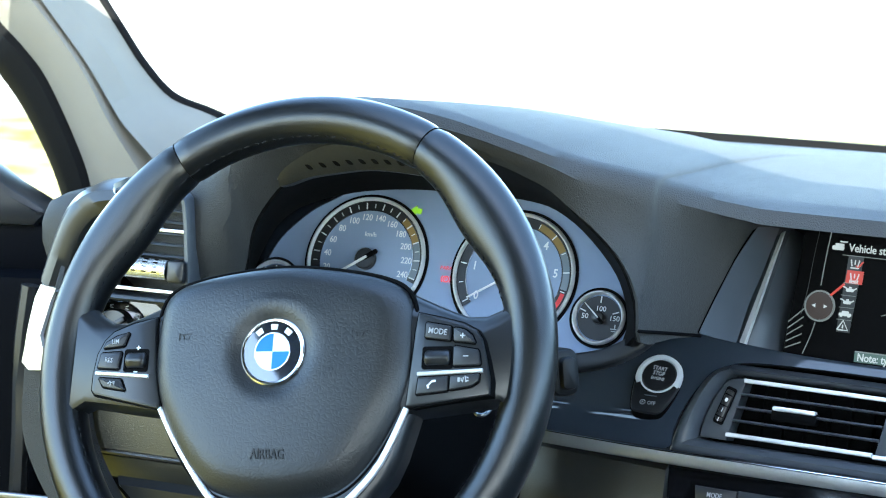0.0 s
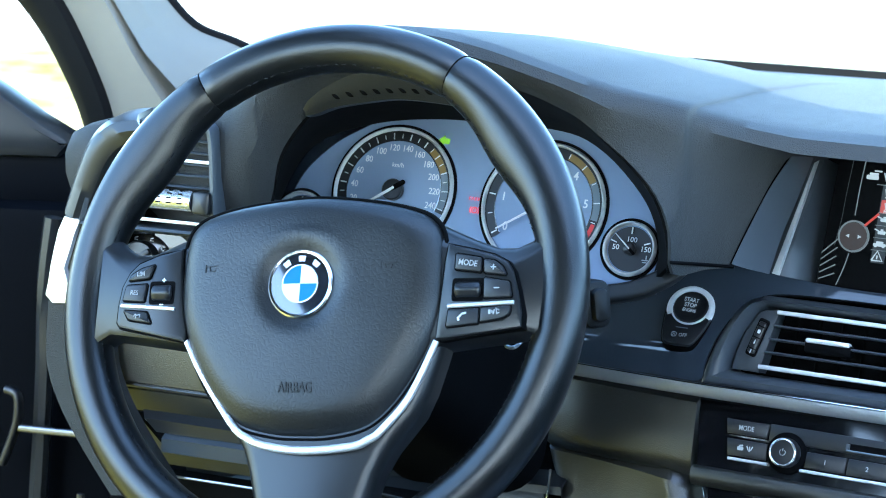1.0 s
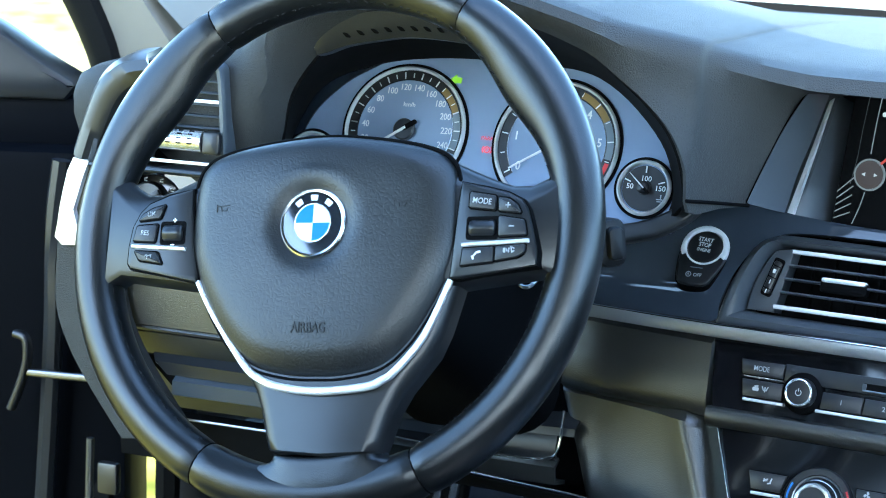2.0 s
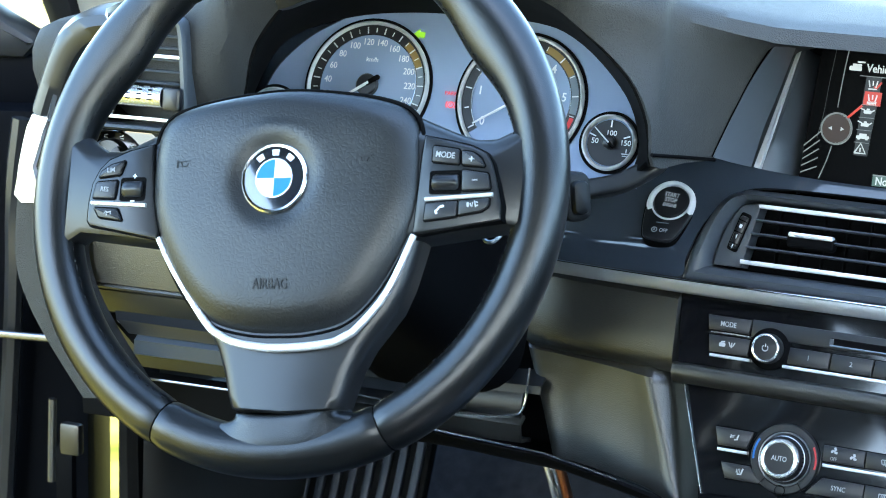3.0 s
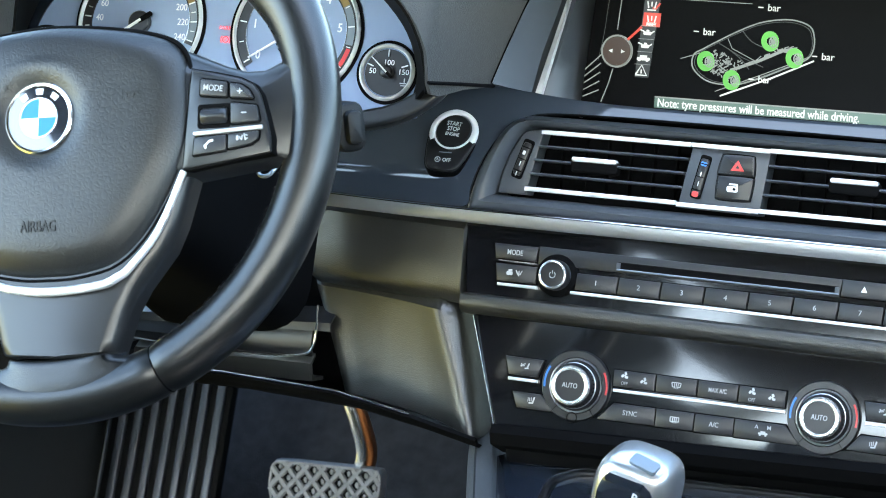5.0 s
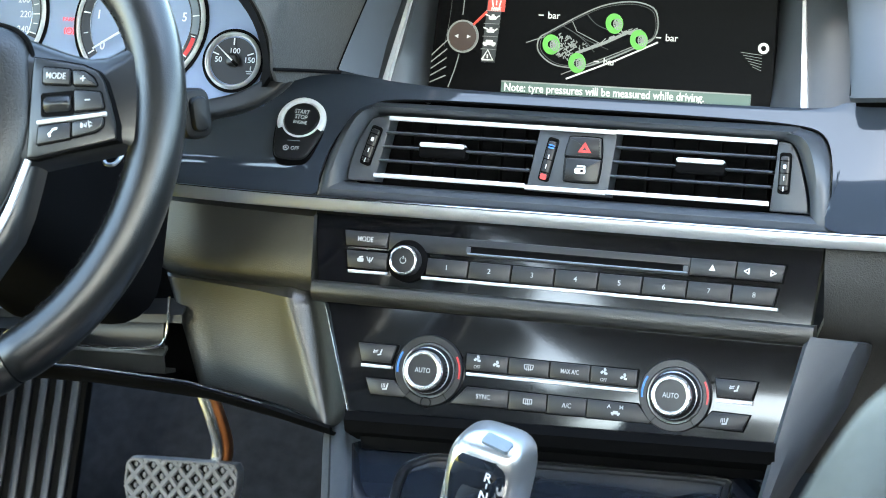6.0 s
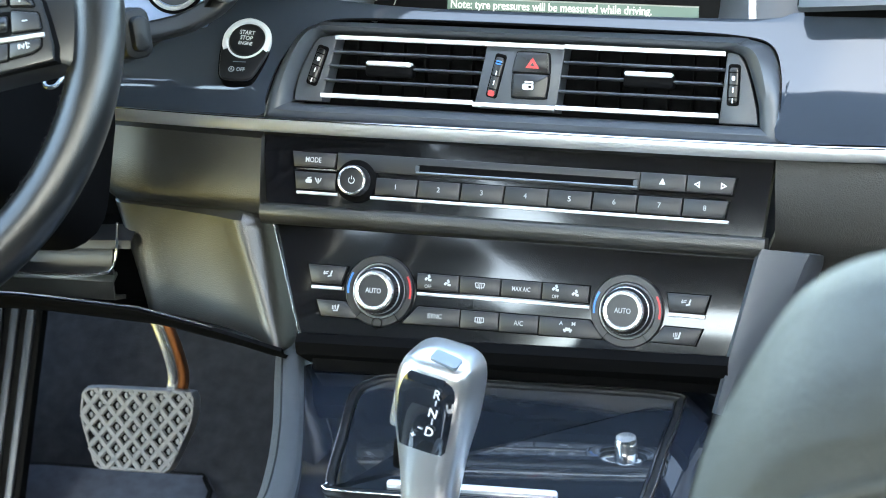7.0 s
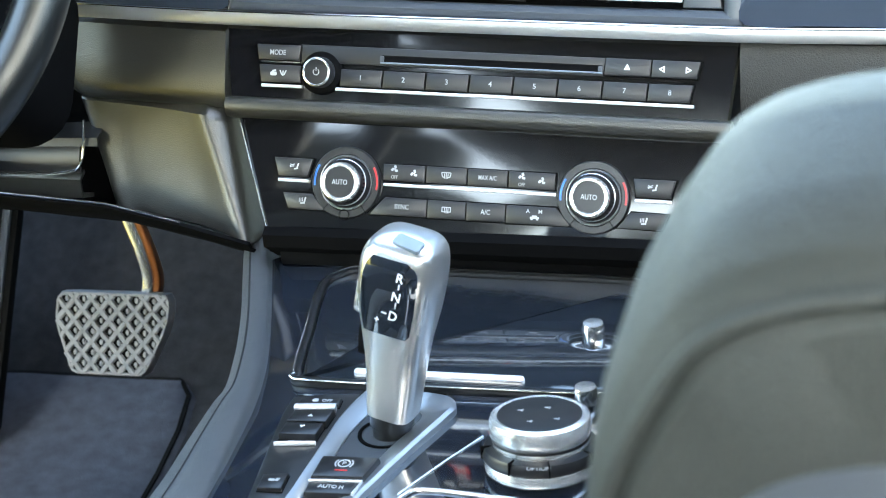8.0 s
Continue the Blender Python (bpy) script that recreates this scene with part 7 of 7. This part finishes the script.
# ---- centre console ----
def build_console():
    ob = thing("centre_console", "gloss black centre console with leather flank and roll-top lid", "centre console", CONSOLE_M)
    # gloss top, dropping in front of the lid
    rows = []
    for y in (0.112, 0.095, 0.06, 0.0, -0.05, -0.10, -0.16, -0.22, -0.30, -0.45, -0.70):
        w0 = np.interp(y, [-0.7, -0.3, -0.16, -0.10, -0.04, 0.112], [-0.130, -0.128, -0.116, -0.116, -0.128, -0.166])
        rows.append([(w0, y, -0.006), (w0 + 0.012, y, -0.001), (-0.06, y, 0.0), (0.0, y, 0.0), (0.06, y, 0.0), (0.125, y, -0.001), (0.145, y, -0.010)])
    part("gloss_top", sheet(rows, 0.004, True), PIANO, ob, "glossy black console top")
    # leather flank
    E1 = [(-0.183, 0.150, 0.004), (-0.1806, 0.122, 0.002), (-0.1742, 0.0959, 0.001), (-0.1549, 0.0303, 0.001), (-0.1451, -0.0087, 0.0), (-0.1388, -0.0389, 0.0), (-0.1332, -0.0755, 0.0), (-0.1352, -0.0974, 0.0), (-0.1376, -0.1395, -0.001), (-0.1392, -0.1797, -0.002), (-0.1418, -0.2071, -0.003), (-0.150, -0.300, -0.006)]
    E2 = [(-0.1710, 0.150, 0.004), (-0.1688, 0.1228, 0.003), (-0.1600, 0.0930, 0.003), (-0.1391, 0.0236, 0.003), (-0.1285, -0.0150, 0.003), (-0.1220, -0.0430, 0.003), (-0.1174, -0.0740, 0.003), (-0.1160, -0.1000, 0.003), (-0.1135, -0.1420, 0.002), (-0.1118, -0.1797, 0.001), (-0.1110, -0.2071, 0.0), (-0.112, -0.300, -0.003)]
    A, B = spline(E1, 4, False), spline(E2, 4, False)
    rows = []
    for a, b_ in zip(A, B):
        a, b_ = Vector(a), Vector(b_)
        rows.append([b_ + Vector((0.004, 0, -0.010)), b_ + Vector((0.001, 0, -0.002)), b_, a.lerp(b_, 0.5) + Vector((0, 0, 0.0014)), a, a + Vector((-0.0004, 0.0004, -0.002)), a + Vector((0.004, 0.003, -0.007)), a + Vector((0.014, 0.010, -0.020)), a + Vector((0.034, 0.030, -0.10)), a + Vector((0.044, 0.040, -0.32))])
    flank = part("leather_flank", sheet(rows, 0.003, True), FLANK, ob, "stitched black leather flank", smooth=75)
    skin = BVHTree.FromPolygons([v.co[:] for v in flank.data.vertices], [tuple(p.vertices) for p in flank.data.polygons])
    down = Vector((0, 0, -1))
    st = []
    for i in range(1, len(A) - 1):
        p = Vector(A[i]).lerp(Vector(B[i]), 0.24) + Vector((0, 0, 0.0016))
        q = Vector(A[i + 1]).lerp(Vector(B[i + 1]), 0.24) + Vector((0, 0, 0.0016))
        for k in range(5):
            s0 = p.lerp(q, k / 5)
            s1 = p.lerp(q, (k + 0.62) / 5)
            h0, h1 = skin.ray_cast(s0 + Vector((0, 0, 0.05)), down)[0], skin.ray_cast(s1 + Vector((0, 0, 0.05)), down)[0]
            if h0 and h1:
                st.append(tube([h0 + Vector((0, 0, 0.0003)), h1 + Vector((0, 0, 0.0003))], 0.0008, 4))
    tagged(part("stitching", join(*st), STITCH, ob, "dark blue-grey thread stitches"), kind="stuff")
    # lid with its dark rounded frame and bright handle bar
    lid = spline([(-0.078, -0.064), (0.06, -0.064), (0.112, -0.062), (0.122, -0.050), (0.123, 0.02), (0.124, 0.074), (0.112, 0.088), (0.0, 0.090), (-0.078, 0.091), (-0.099, 0.082), (-0.107, 0.062), (-0.099, 0.00), (-0.093, -0.045), (-0.089, -0.058)], 4)
    part("lid_panel", prism(inset(lid, 0.003), -0.004, 0.0030, 0.002), LACQUER, ob, "glossy black roll-top lid")
    part("lid_frame", sweep([(x, y, 0.0022) for x, y in lid], rrect(0.0052, 0.0064, 0.0016, n=2), (0, 0, 1), True), BUTTON, ob, "dark frame round the lid")
    # thin chrome line drawn in place of a glint on the frame
    part("lid_glint", sweep([(x, y, 0.0052) for x, y in inset(lid, -0.0027)], circle(0.0006, 5), (0, 0, 1), True), CHROME, ob)
    part("handle_bar", move(prism(rrect(0.116, 0.0058, 0.0026), 0, 0.004, 0.0015), pose(0.0060, -0.0525, 0.0030, 12, 0, 0)), BRIGHT, ob, "bright lid handle bar")
    # lighter socket buttons on the lid's right
    for x, y in ((0.098, 0.012), (0.108, -0.070)):
        part("socket_cap", lathe([(0.008, 0.002), (0.008, 0.010), (0.0068, 0.013), (0.001, 0.0132)], 24, x, y), CHROME, ob, "small bright round knob")
    # recess under the climate panel
    part("recess_back", block(-0.165, 0.165, 0.118, 0.124, 0.0, 0.026), DARK, ob)
    part("recess_step", prism(rrect(0.30, 0.012, 0.004, 0.0, 0.106), 0, 0.012, 0.003), DARK, ob)
    # rear compartment edge
    part("bay_edge", tube(spline([(0.004, -0.215, 0.001), (0.016, -0.190, 0.001), (0.026, -0.181, 0.001), (0.06, -0.183, 0.001), (0.12, -0.190, 0.001)], 4, False), 0.0014, 6), SILVER, ob, "thin bright bay edge")
    part("bay_cover", prism([(0.022, -0.30), (0.026, -0.186), (0.12, -0.195), (0.12, -0.30)], -0.002, 0.0006), PIANO, ob)
    part("swoop_line", tube([(0.050, -0.116, 0.0005), (0.032, -0.148, 0.0005), (0.012, -0.187, 0.0005)], 0.0006, 5), SILVER, ob)
    return ob


build_console()


def build_shifter():
    ob = thing("shifter_plate", "silver-framed gear selector plate with drive mode buttons", "selector plate", CONSOLE_M)
    left = [(-0.0850, -0.0845), (-0.0600, -0.0785), (-0.0400, -0.0767), (-0.0460, -0.1108), (-0.0495, -0.1519), (-0.0535, -0.200), (-0.056, -0.225), (-0.0785, -0.225), (-0.0820, -0.170), (-0.0845, -0.1388), (-0.0865, -0.1050)]
    pl = part("button_plate", prism(left, -0.006, 0.0035, 0.002), SOFT, ob, "satin black button plate")
    O = spline([(-0.0389, -0.0800), (-0.0340, -0.0760), (-0.0040, -0.0740), (0.0180, -0.0775), (0.0265, -0.0890), (0.0230, -0.1030), (0.0100, -0.1400), (-0.0080, -0.1950), (-0.0180, -0.2300), (-0.0540, -0.2300), (-0.0531, -0.1912), (-0.0498, -0.1519), (-0.0463, -0.1108)], 4)
    I = spline([(-0.0287, -0.0980), (-0.0250, -0.0930), (-0.0080, -0.0905), (0.0020, -0.0930), (0.0060, -0.1000), (0.0040, -0.1120), (-0.0060, -0.1420), (-0.0200, -0.1900), (-0.0280, -0.2200), (-0.0440, -0.2200), (-0.0442, -0.1903), (-0.0385, -0.1540), (-0.0353, -0.1235)], 4)
    bm = rings([[(x, y, -0.004) for x, y in O], [(x, y, 0.005) for x, y in O], [(a[0] * 0.85 + c[0] * 0.15, a[1] * 0.85 + c[1] * 0.15, 0.0068) for a, c in zip(O, I)], [(a[0] * 0.3 + c[0] * 0.7, a[1] * 0.3 + c[1] * 0.7, 0.0055) for a, c in zip(O, I)], [(x, y, 0.0030) for x, y in I], [(x, y, -0.004) for x, y in I]], False, False)
    part("silver_frame", bm, SATIN, ob, "satin silver frame")
    part("boot_plate", prism(inset(I, -0.001), -0.006, 0.0018), FRAME, ob, "satin black inner plate")
    part("lever_hole", lathe_ring([(0.0180, 0.0010), (0.0176, 0.0026), (0.0160, 0.0028), (0.0150, 0.0022)], 40, -0.0130, -0.1215), DARK, ob)
    # rocker buttons
    def key(pts, z0, z1, mat, parent, name="button", label=""):
        part("gap", prism(inset(pts, -0.0009), z0 - 0.002, z0 + 0.0003), DARK, parent)
        return part(name, prism(pts, z0 - 0.002, z1, 0.0014), mat, parent, label)
    k = key([(-0.0785, -0.0995), (-0.0775, -0.0905), (-0.0505, -0.0885), (-0.0503, -0.0970)], 0.0035, 0.0065, BUTTON, pl)
    words("OFF", 0.0046, k, -0.0590, -0.0935, 0.0068, GREY, squeeze=0.86)
    mark([(0, 0, 0.004, 0.0030, 0), (0, 0.002, 0.003, 0.0008, 0)], k, -0.0668, -0.0938, 0.0066, GREY)
    k = key([(-0.0778, -0.1225), (-0.0762, -0.1090), (-0.0503, -0.1062), (-0.0520, -0.1215)], 0.0035, 0.0090, BUTTON, pl)
    part("bright_edge", sweep([(-0.0778, -0.1045, 0.0066), (-0.0506, -0.1018, 0.0066)], rrect(0.0052, 0.0050, 0.0010), (0, 0, 1)), BRIGHT, pl, "bright metal edge")
    part("mode_mark", prism([(-0.0018, 0), (0.0018, 0), (0, 0.0026)], 0, 0.0003), WHITE, k, "", pose(-0.0635, -0.1170, 0.0090))
    k = key([(-0.0785, -0.1385), (-0.0776, -0.1245), (-0.0530, -0.1235), (-0.0542, -0.1375)], 0.0035, 0.0090, BUTTON, pl)
    part("mode_mark", prism([(0.0018, 0), (-0.0018, 0), (0, -0.0026)], 0, 0.0003), WHITE, k, "", pose(-0.0655, -0.1280, 0.0090))
    words("COMFORT", 0.0038, pl, -0.0650, -0.1410, 0.0045, GREY, squeeze=0.8)
    part("bright_edge", sweep([(-0.0800, -0.1450, 0.0050), (-0.0530, -0.1420, 0.0050)], rrect(0.0016, 0.0030, 0.0006), (0, 0, 1)), BRIGHT, pl)
    k = key([(-0.0750, -0.1978), (-0.0755, -0.1826), (-0.0598, -0.1795), (-0.0594, -0.1975)], 0.0035, 0.0070, BUTTON, pl)
    mark([(-0.001, 0, 0.004, 0.0022, 0), (0.002, 0.0006, 0.0008, 0.003, -20), (0.0032, 0.0006, 0.0008, 0.0036, -20)], k, -0.0670, -0.1890, 0.0070, GREY)
    # parking brake
    pb = part("parking_brake", prism([(-0.0432, -0.1870), (-0.0420, -0.1630), (-0.0050, -0.1620), (-0.0100, -0.1850)], 0.0, 0.0110, 0.003), BUTTON, ob, "black parking brake switch")
    part("brake_ring", ring_band(0.0034, 0.0042, 0.0108, 0.0113, n=24, cx=-0.0252, cy=-0.1722), GREY, pb)
    words("P", 0.0050, pb, -0.0252, -0.1722, 0.0112, GREY)
    for a0 in (140, -40):
        part("brake_arc", ring_band(0.0052, 0.0060, 0.0108, 0.0113, a0, a0 + 80, 8, -0.0252, -0.1722), GREY, pb)
    part("lamp_line", prism(rrect(0.008, 0.0008, 0.0003, -0.0252, -0.1800), 0.0105, 0.0113), RED, pb)
    ah = part("hold_button", prism([(-0.0438, -0.2010), (-0.0436, -0.1892), (-0.0110, -0.1872), (-0.0140, -0.2000)], 0.0, 0.0080, 0.002), BUTTON, ob)
    words("AUTO H", 0.0050, ah, -0.0280, -0.1945, 0.0083, GREY, squeeze=0.86)
    part("bright_edge", sweep([(-0.0440, -0.1880, 0.0065), (-0.0104, -0.1860, 0.0065), (-0.0130, -0.2000, 0.0065)], rrect(0.0016, 0.0040, 0.0005), (0, 0, 1)), BRIGHT, ob)
    return ob


build_shifter()


def build_lever():
    ob = thing("gear_lever", "silver and gloss black electronic gear lever", "gear lever", pose(-0.0108, 0.043, 0.374, 5, 11, -9))
    # sections from the foot upwards: height, half width, half depth, shift in x and y
    sec = [(0.000, 0.0110, 0.011, 0, 0), (0.010, 0.0116, 0.012, 0, 0), (0.0105, 0.0138, 0.014, 0, 0), (0.021, 0.0148, 0.0148, 0, 0)]
    part("gaiter", rings([[(x + 0.0, y, z) for x, y in circle(a, 24, b_)] for z, a, b_, _, _ in sec]), LEATHER, ob, "black leather collar")
    body = [(0.020, 0.0148, 0.0148, 0.0005, 0.000), (0.028, 0.0156, 0.0153, 0.0003, 0.000), (0.052, 0.0174, 0.0165, -0.0005, 0.000), (0.075, 0.0200, 0.0185, -0.0010, -0.002), (0.100, 0.0240, 0.021, -0.0010, -0.004), (0.120, 0.0254, 0.022, -0.0005, -0.006), (0.134, 0.0250, 0.021, 0.0003, -0.007), (0.143, 0.0220, 0.0185, 0.0010, -0.007), (0.148, 0.0160, 0.0135, 0.0015, -0.006), (0.150, 0.0076, 0.0065, 0.0015, -0.005)]
    keys = spline(body, 4, False)
    secs = []
    for z, a, b_, sx, sy in keys:
        ring = []
        for q in range(32):
            t = 2 * math.pi * q / 32
            c, s = math.cos(t), math.sin(t)
            e = 0.50
            ring.append((sx + a * math.copysign(abs(c) ** e, c), sy + b_ * math.copysign(abs(s) ** e, s), z))
        secs.append(ring)
    body_ob = part("lever_body", rings(secs), LEVER, ob, "satin silver lever body")

    def on_front(x, z, off):
        """A point on the side of the lever that faces the seats."""
        zz = [k[0] for k in keys]
        a = np.interp(z, zz, [k[1] for k in keys])
        b_ = np.interp(z, zz, [k[2] for k in keys])
        sx = np.interp(z, zz, [k[3] for k in keys])
        sy = np.interp(z, zz, [k[4] for k in keys])
        u = max(-0.97, min(0.97, (x - sx) / a))
        s = (1 - abs(u) ** (2 / 0.50)) ** (0.50 / 2)
        return Vector((x, sy - b_ * s - off, z))

    # black window with the gate letters on the rear face
    lo, hi = 0.084, 0.1385
    rows = []
    for k in range(19):
        z = lo + (hi - lo) * k / 18
        left = np.interp(z, [0.084, 0.088, 0.104, 0.124, 0.134, 0.1385], [-0.0170, -0.0180, -0.0200, -0.0192, -0.0165, -0.0130])
        right = np.interp(z, [0.084, 0.0865, 0.104, 0.124, 0.131, 0.135, 0.1385], [0.0118, 0.0142, 0.0165, 0.0180, 0.0178, 0.0160, 0.0100])
        rows.append([on_front(left + (right - left) * j / 14, z, 0.0008) for j in range(15)])
    part("window", sheet(rows, 0.0012), PIANO, ob, "gloss black gate window")
    for txt, x, z, s in (("R", 0.0075, 0.1290, 0.0082), ("N", 0.0060, 0.1155, 0.0082), ("D", 0.0042, 0.1010, 0.0082), ("+", -0.0065, 0.0955, 0.0070)):
        p = on_front(x, z, 0.0030)
        w = words(txt, s, ob, 0, 0, 0, WHITE)
        w.matrix_basis = frame_m(p, (0, -1, 0.12)) @ pose(0, 0, 0, 0, 0, -4)
    for (x0, z0), (x1, z1) in (((0.0070, 0.1242), (0.0067, 0.1208)), ((0.0054, 0.1108), (0.0050, 0.1065)), ((-0.0008, 0.1010), (-0.0040, 0.1014))):
        part("gate_line", tube([on_front(x0, z0, 0.0014), on_front(x1, z1, 0.0014)], 0.0005, 5), WHITE, ob)
    # unlock key at the top and side key
    head = BVHTree.FromPolygons([v.co[:] for v in body_ob.data.vertices], [tuple(p.vertices) for p in body_ob.data.polygons])
    hit_at, nrm = head.ray_cast(Vector((0.006, -0.10, 0.215)), Vector((0.0, 0.77, -0.64)))[:2]
    part("park_key", prism(rrect(0.019, 0.0095, 0.002), -0.002, 0.0012, 0.0006), KEYGREY, ob, "slate grey park key", frame_m(hit_at, nrm) @ pose(0, 0, 0, 0, 0, -8))
    part("side_key", move(prism(rrect(0.018, 0.036, 0.007), 0, 0.006, 0.003), frame_m((-0.0238, -0.004, 0.104), (-1, -0.1, 0.05), (0, -1, 0))), SILVER, ob, "silver side release key")
    # dark plate stands in for the shadow below the side key
    part("key_shadow", move(prism(rrect(0.012, 0.020, 0.004), 0, 0.004, 0.001), frame_m((-0.0225, -0.001, 0.066), (-1, -0.1, -0.1), (0, -1, 0))), DARK, ob)
    return ob


build_lever()


def build_controller():
    ob = thing("rotary_controller", "silver rotary controller with a black touch top", "controller knob", CONSOLE_M @ pose(0.094, -0.146, 0.001, -8, 0, 0))
    part("foot", lathe([(0.0352, 0.0), (0.0356, 0.003), (0.0350, 0.0065), (0.0300, 0.0080)], 56), SILVER, ob, "polished foot ring")
    ringk = part("button_ring", lathe_ring([(0.0362, 0.0078), (0.0370, 0.0100), (0.0352, 0.0150), (0.0300, 0.0162)], 64), BUTTON, ob, "black ring of menu keys")
    for a in (200, 250, 290, 340):
        part("key_gap", move(block(0.031, 0.0376, -0.0004, 0.0004, 0.0080, 0.0164), pose(0, 0, 0, 0, 0, a)), DARK, ringk)
    w = words("OPTION", 0.0040, ringk, 0, 0, 0, DIMPRINT)
    w.matrix_basis = pose(0.006, -0.0352, 0.0140, 35, 0, 8)
    part("knob", lathe_ring([(0.0288, 0.0150), (0.0300, 0.0168), (0.0300, 0.0212), (0.0312, 0.0222), (0.0318, 0.0250), (0.0317, 0.0305), (0.0308, 0.0335), (0.0285, 0.0350), (0.0265, 0.0346)], 72), SILVER, ob, "polished silver knob")
    part("dark_band", lathe_ring([(0.0298, 0.0192), (0.0304, 0.0196), (0.0304, 0.0210), (0.0298, 0.0214)], 64), BUTTON, ob)
    top = part("touch_top", lathe([(0.0264, 0.030), (0.0264, 0.0344), (0.0255, 0.0347), (0.001, 0.0345)], 56), SOFT, ob, "black touch surface")
    for x, y in ((0.012, -0.006), (-0.004, -0.012), (-0.013, 0.004), (0.003, 0.010)):
        mark([(0, 0, 0.0034, 0.0012, 0), (0.0012, 0, 0.0012, 0.0028, 0)], top, x, y, 0.0345, GREY)
    return ob


build_controller()


# ---- passenger seat ----
def build_seat(name, label, x):
    ob = thing(name, label, "car seat", pose(x, -0.59, 0.284, 12, 0, 0), group="front seats")
    half = [(0.205, 0.0), (0.214, 0.10), (0.219, 0.22), (0.2185, 0.30), (0.2148, 0.354), (0.2096, 0.390), (0.2025, 0.427), (0.193, 0.4495), (0.179, 0.473), (0.166, 0.4845), (0.150, 0.4915), (0.123, 0.497), (0.06, 0.502), (0.0, 0.503)]
    out = spline(half + [(-x, z) for x, z in half[-2::-1]], 4, False)
    secs = []
    for k, y in ((0.80, -0.085), (0.93, -0.080), (0.985, -0.062), (1.0, -0.030), (1.0, 0.020), (0.985, 0.050), (0.94, 0.068), (0.84, 0.074), (0.60, 0.064)):
        secs.append([(x * k, y, 0.22 + (z - 0.22) * (k if z > 0.22 else 1)) for x, z in out])
    part("backrest", rings(secs), SEAT, ob, "leather backrest with rounded shoulders")
    path = spline([(x * 0.955, -0.076, 0.22 + (z - 0.22) * 0.955) for x, z in out[::2]], 2, False)
    part("piping", tube(path, 0.0030, 6), SEAT, ob)
    secs = []
    for k, y in ((0.60, -0.100), (0.80, -0.104), (0.86, -0.096), (0.88, -0.080)):
        secs.append([(x * k, y, 0.20 + (z - 0.20) * k * 0.92) for x, z in out])
    part("back_shell", rings(secs), FRAME, ob, "hard plastic seat back shell")
    secs = []
    for k, z in ((0.90, -0.18), (1.0, -0.16), (1.02, -0.08), (0.98, -0.03), (0.80, -0.01)):
        secs.append([(x * k, 0.26 + y * k, z) for x, y in rrect(0.46, 0.54, 0.09, n=6)])
    part("cushion", rings(secs), SEAT, ob, "leather seat cushion")
    for sx in (-1, 1):
        part("headrest_post", tube([(sx * 0.06, 0, 0.48), (sx * 0.06, -0.005, 0.56)], 0.006, 8), CHROME, ob)
    secs = []
    for k, y in ((0.75, -0.05), (0.95, -0.045), (1.0, -0.01), (0.97, 0.04), (0.80, 0.05)):
        secs.append([(x * k, y, 0.63 + z * k) for x, z in rrect(0.26, 0.17, 0.06, n=6)])
    part("headrest", rings(secs), SEAT, ob, "padded leather headrest")
    part("seat_base", block(-0.20, 0.20, 0.05, 0.48, -0.25, -0.16, 0.02), DARK, ob)
    return ob


build_seat("passenger_seat", "grey-black leather passenger seat beside the console", 0.477)
build_seat("driver_seat", "grey-black leather driver seat before the steering wheel", -0.500)
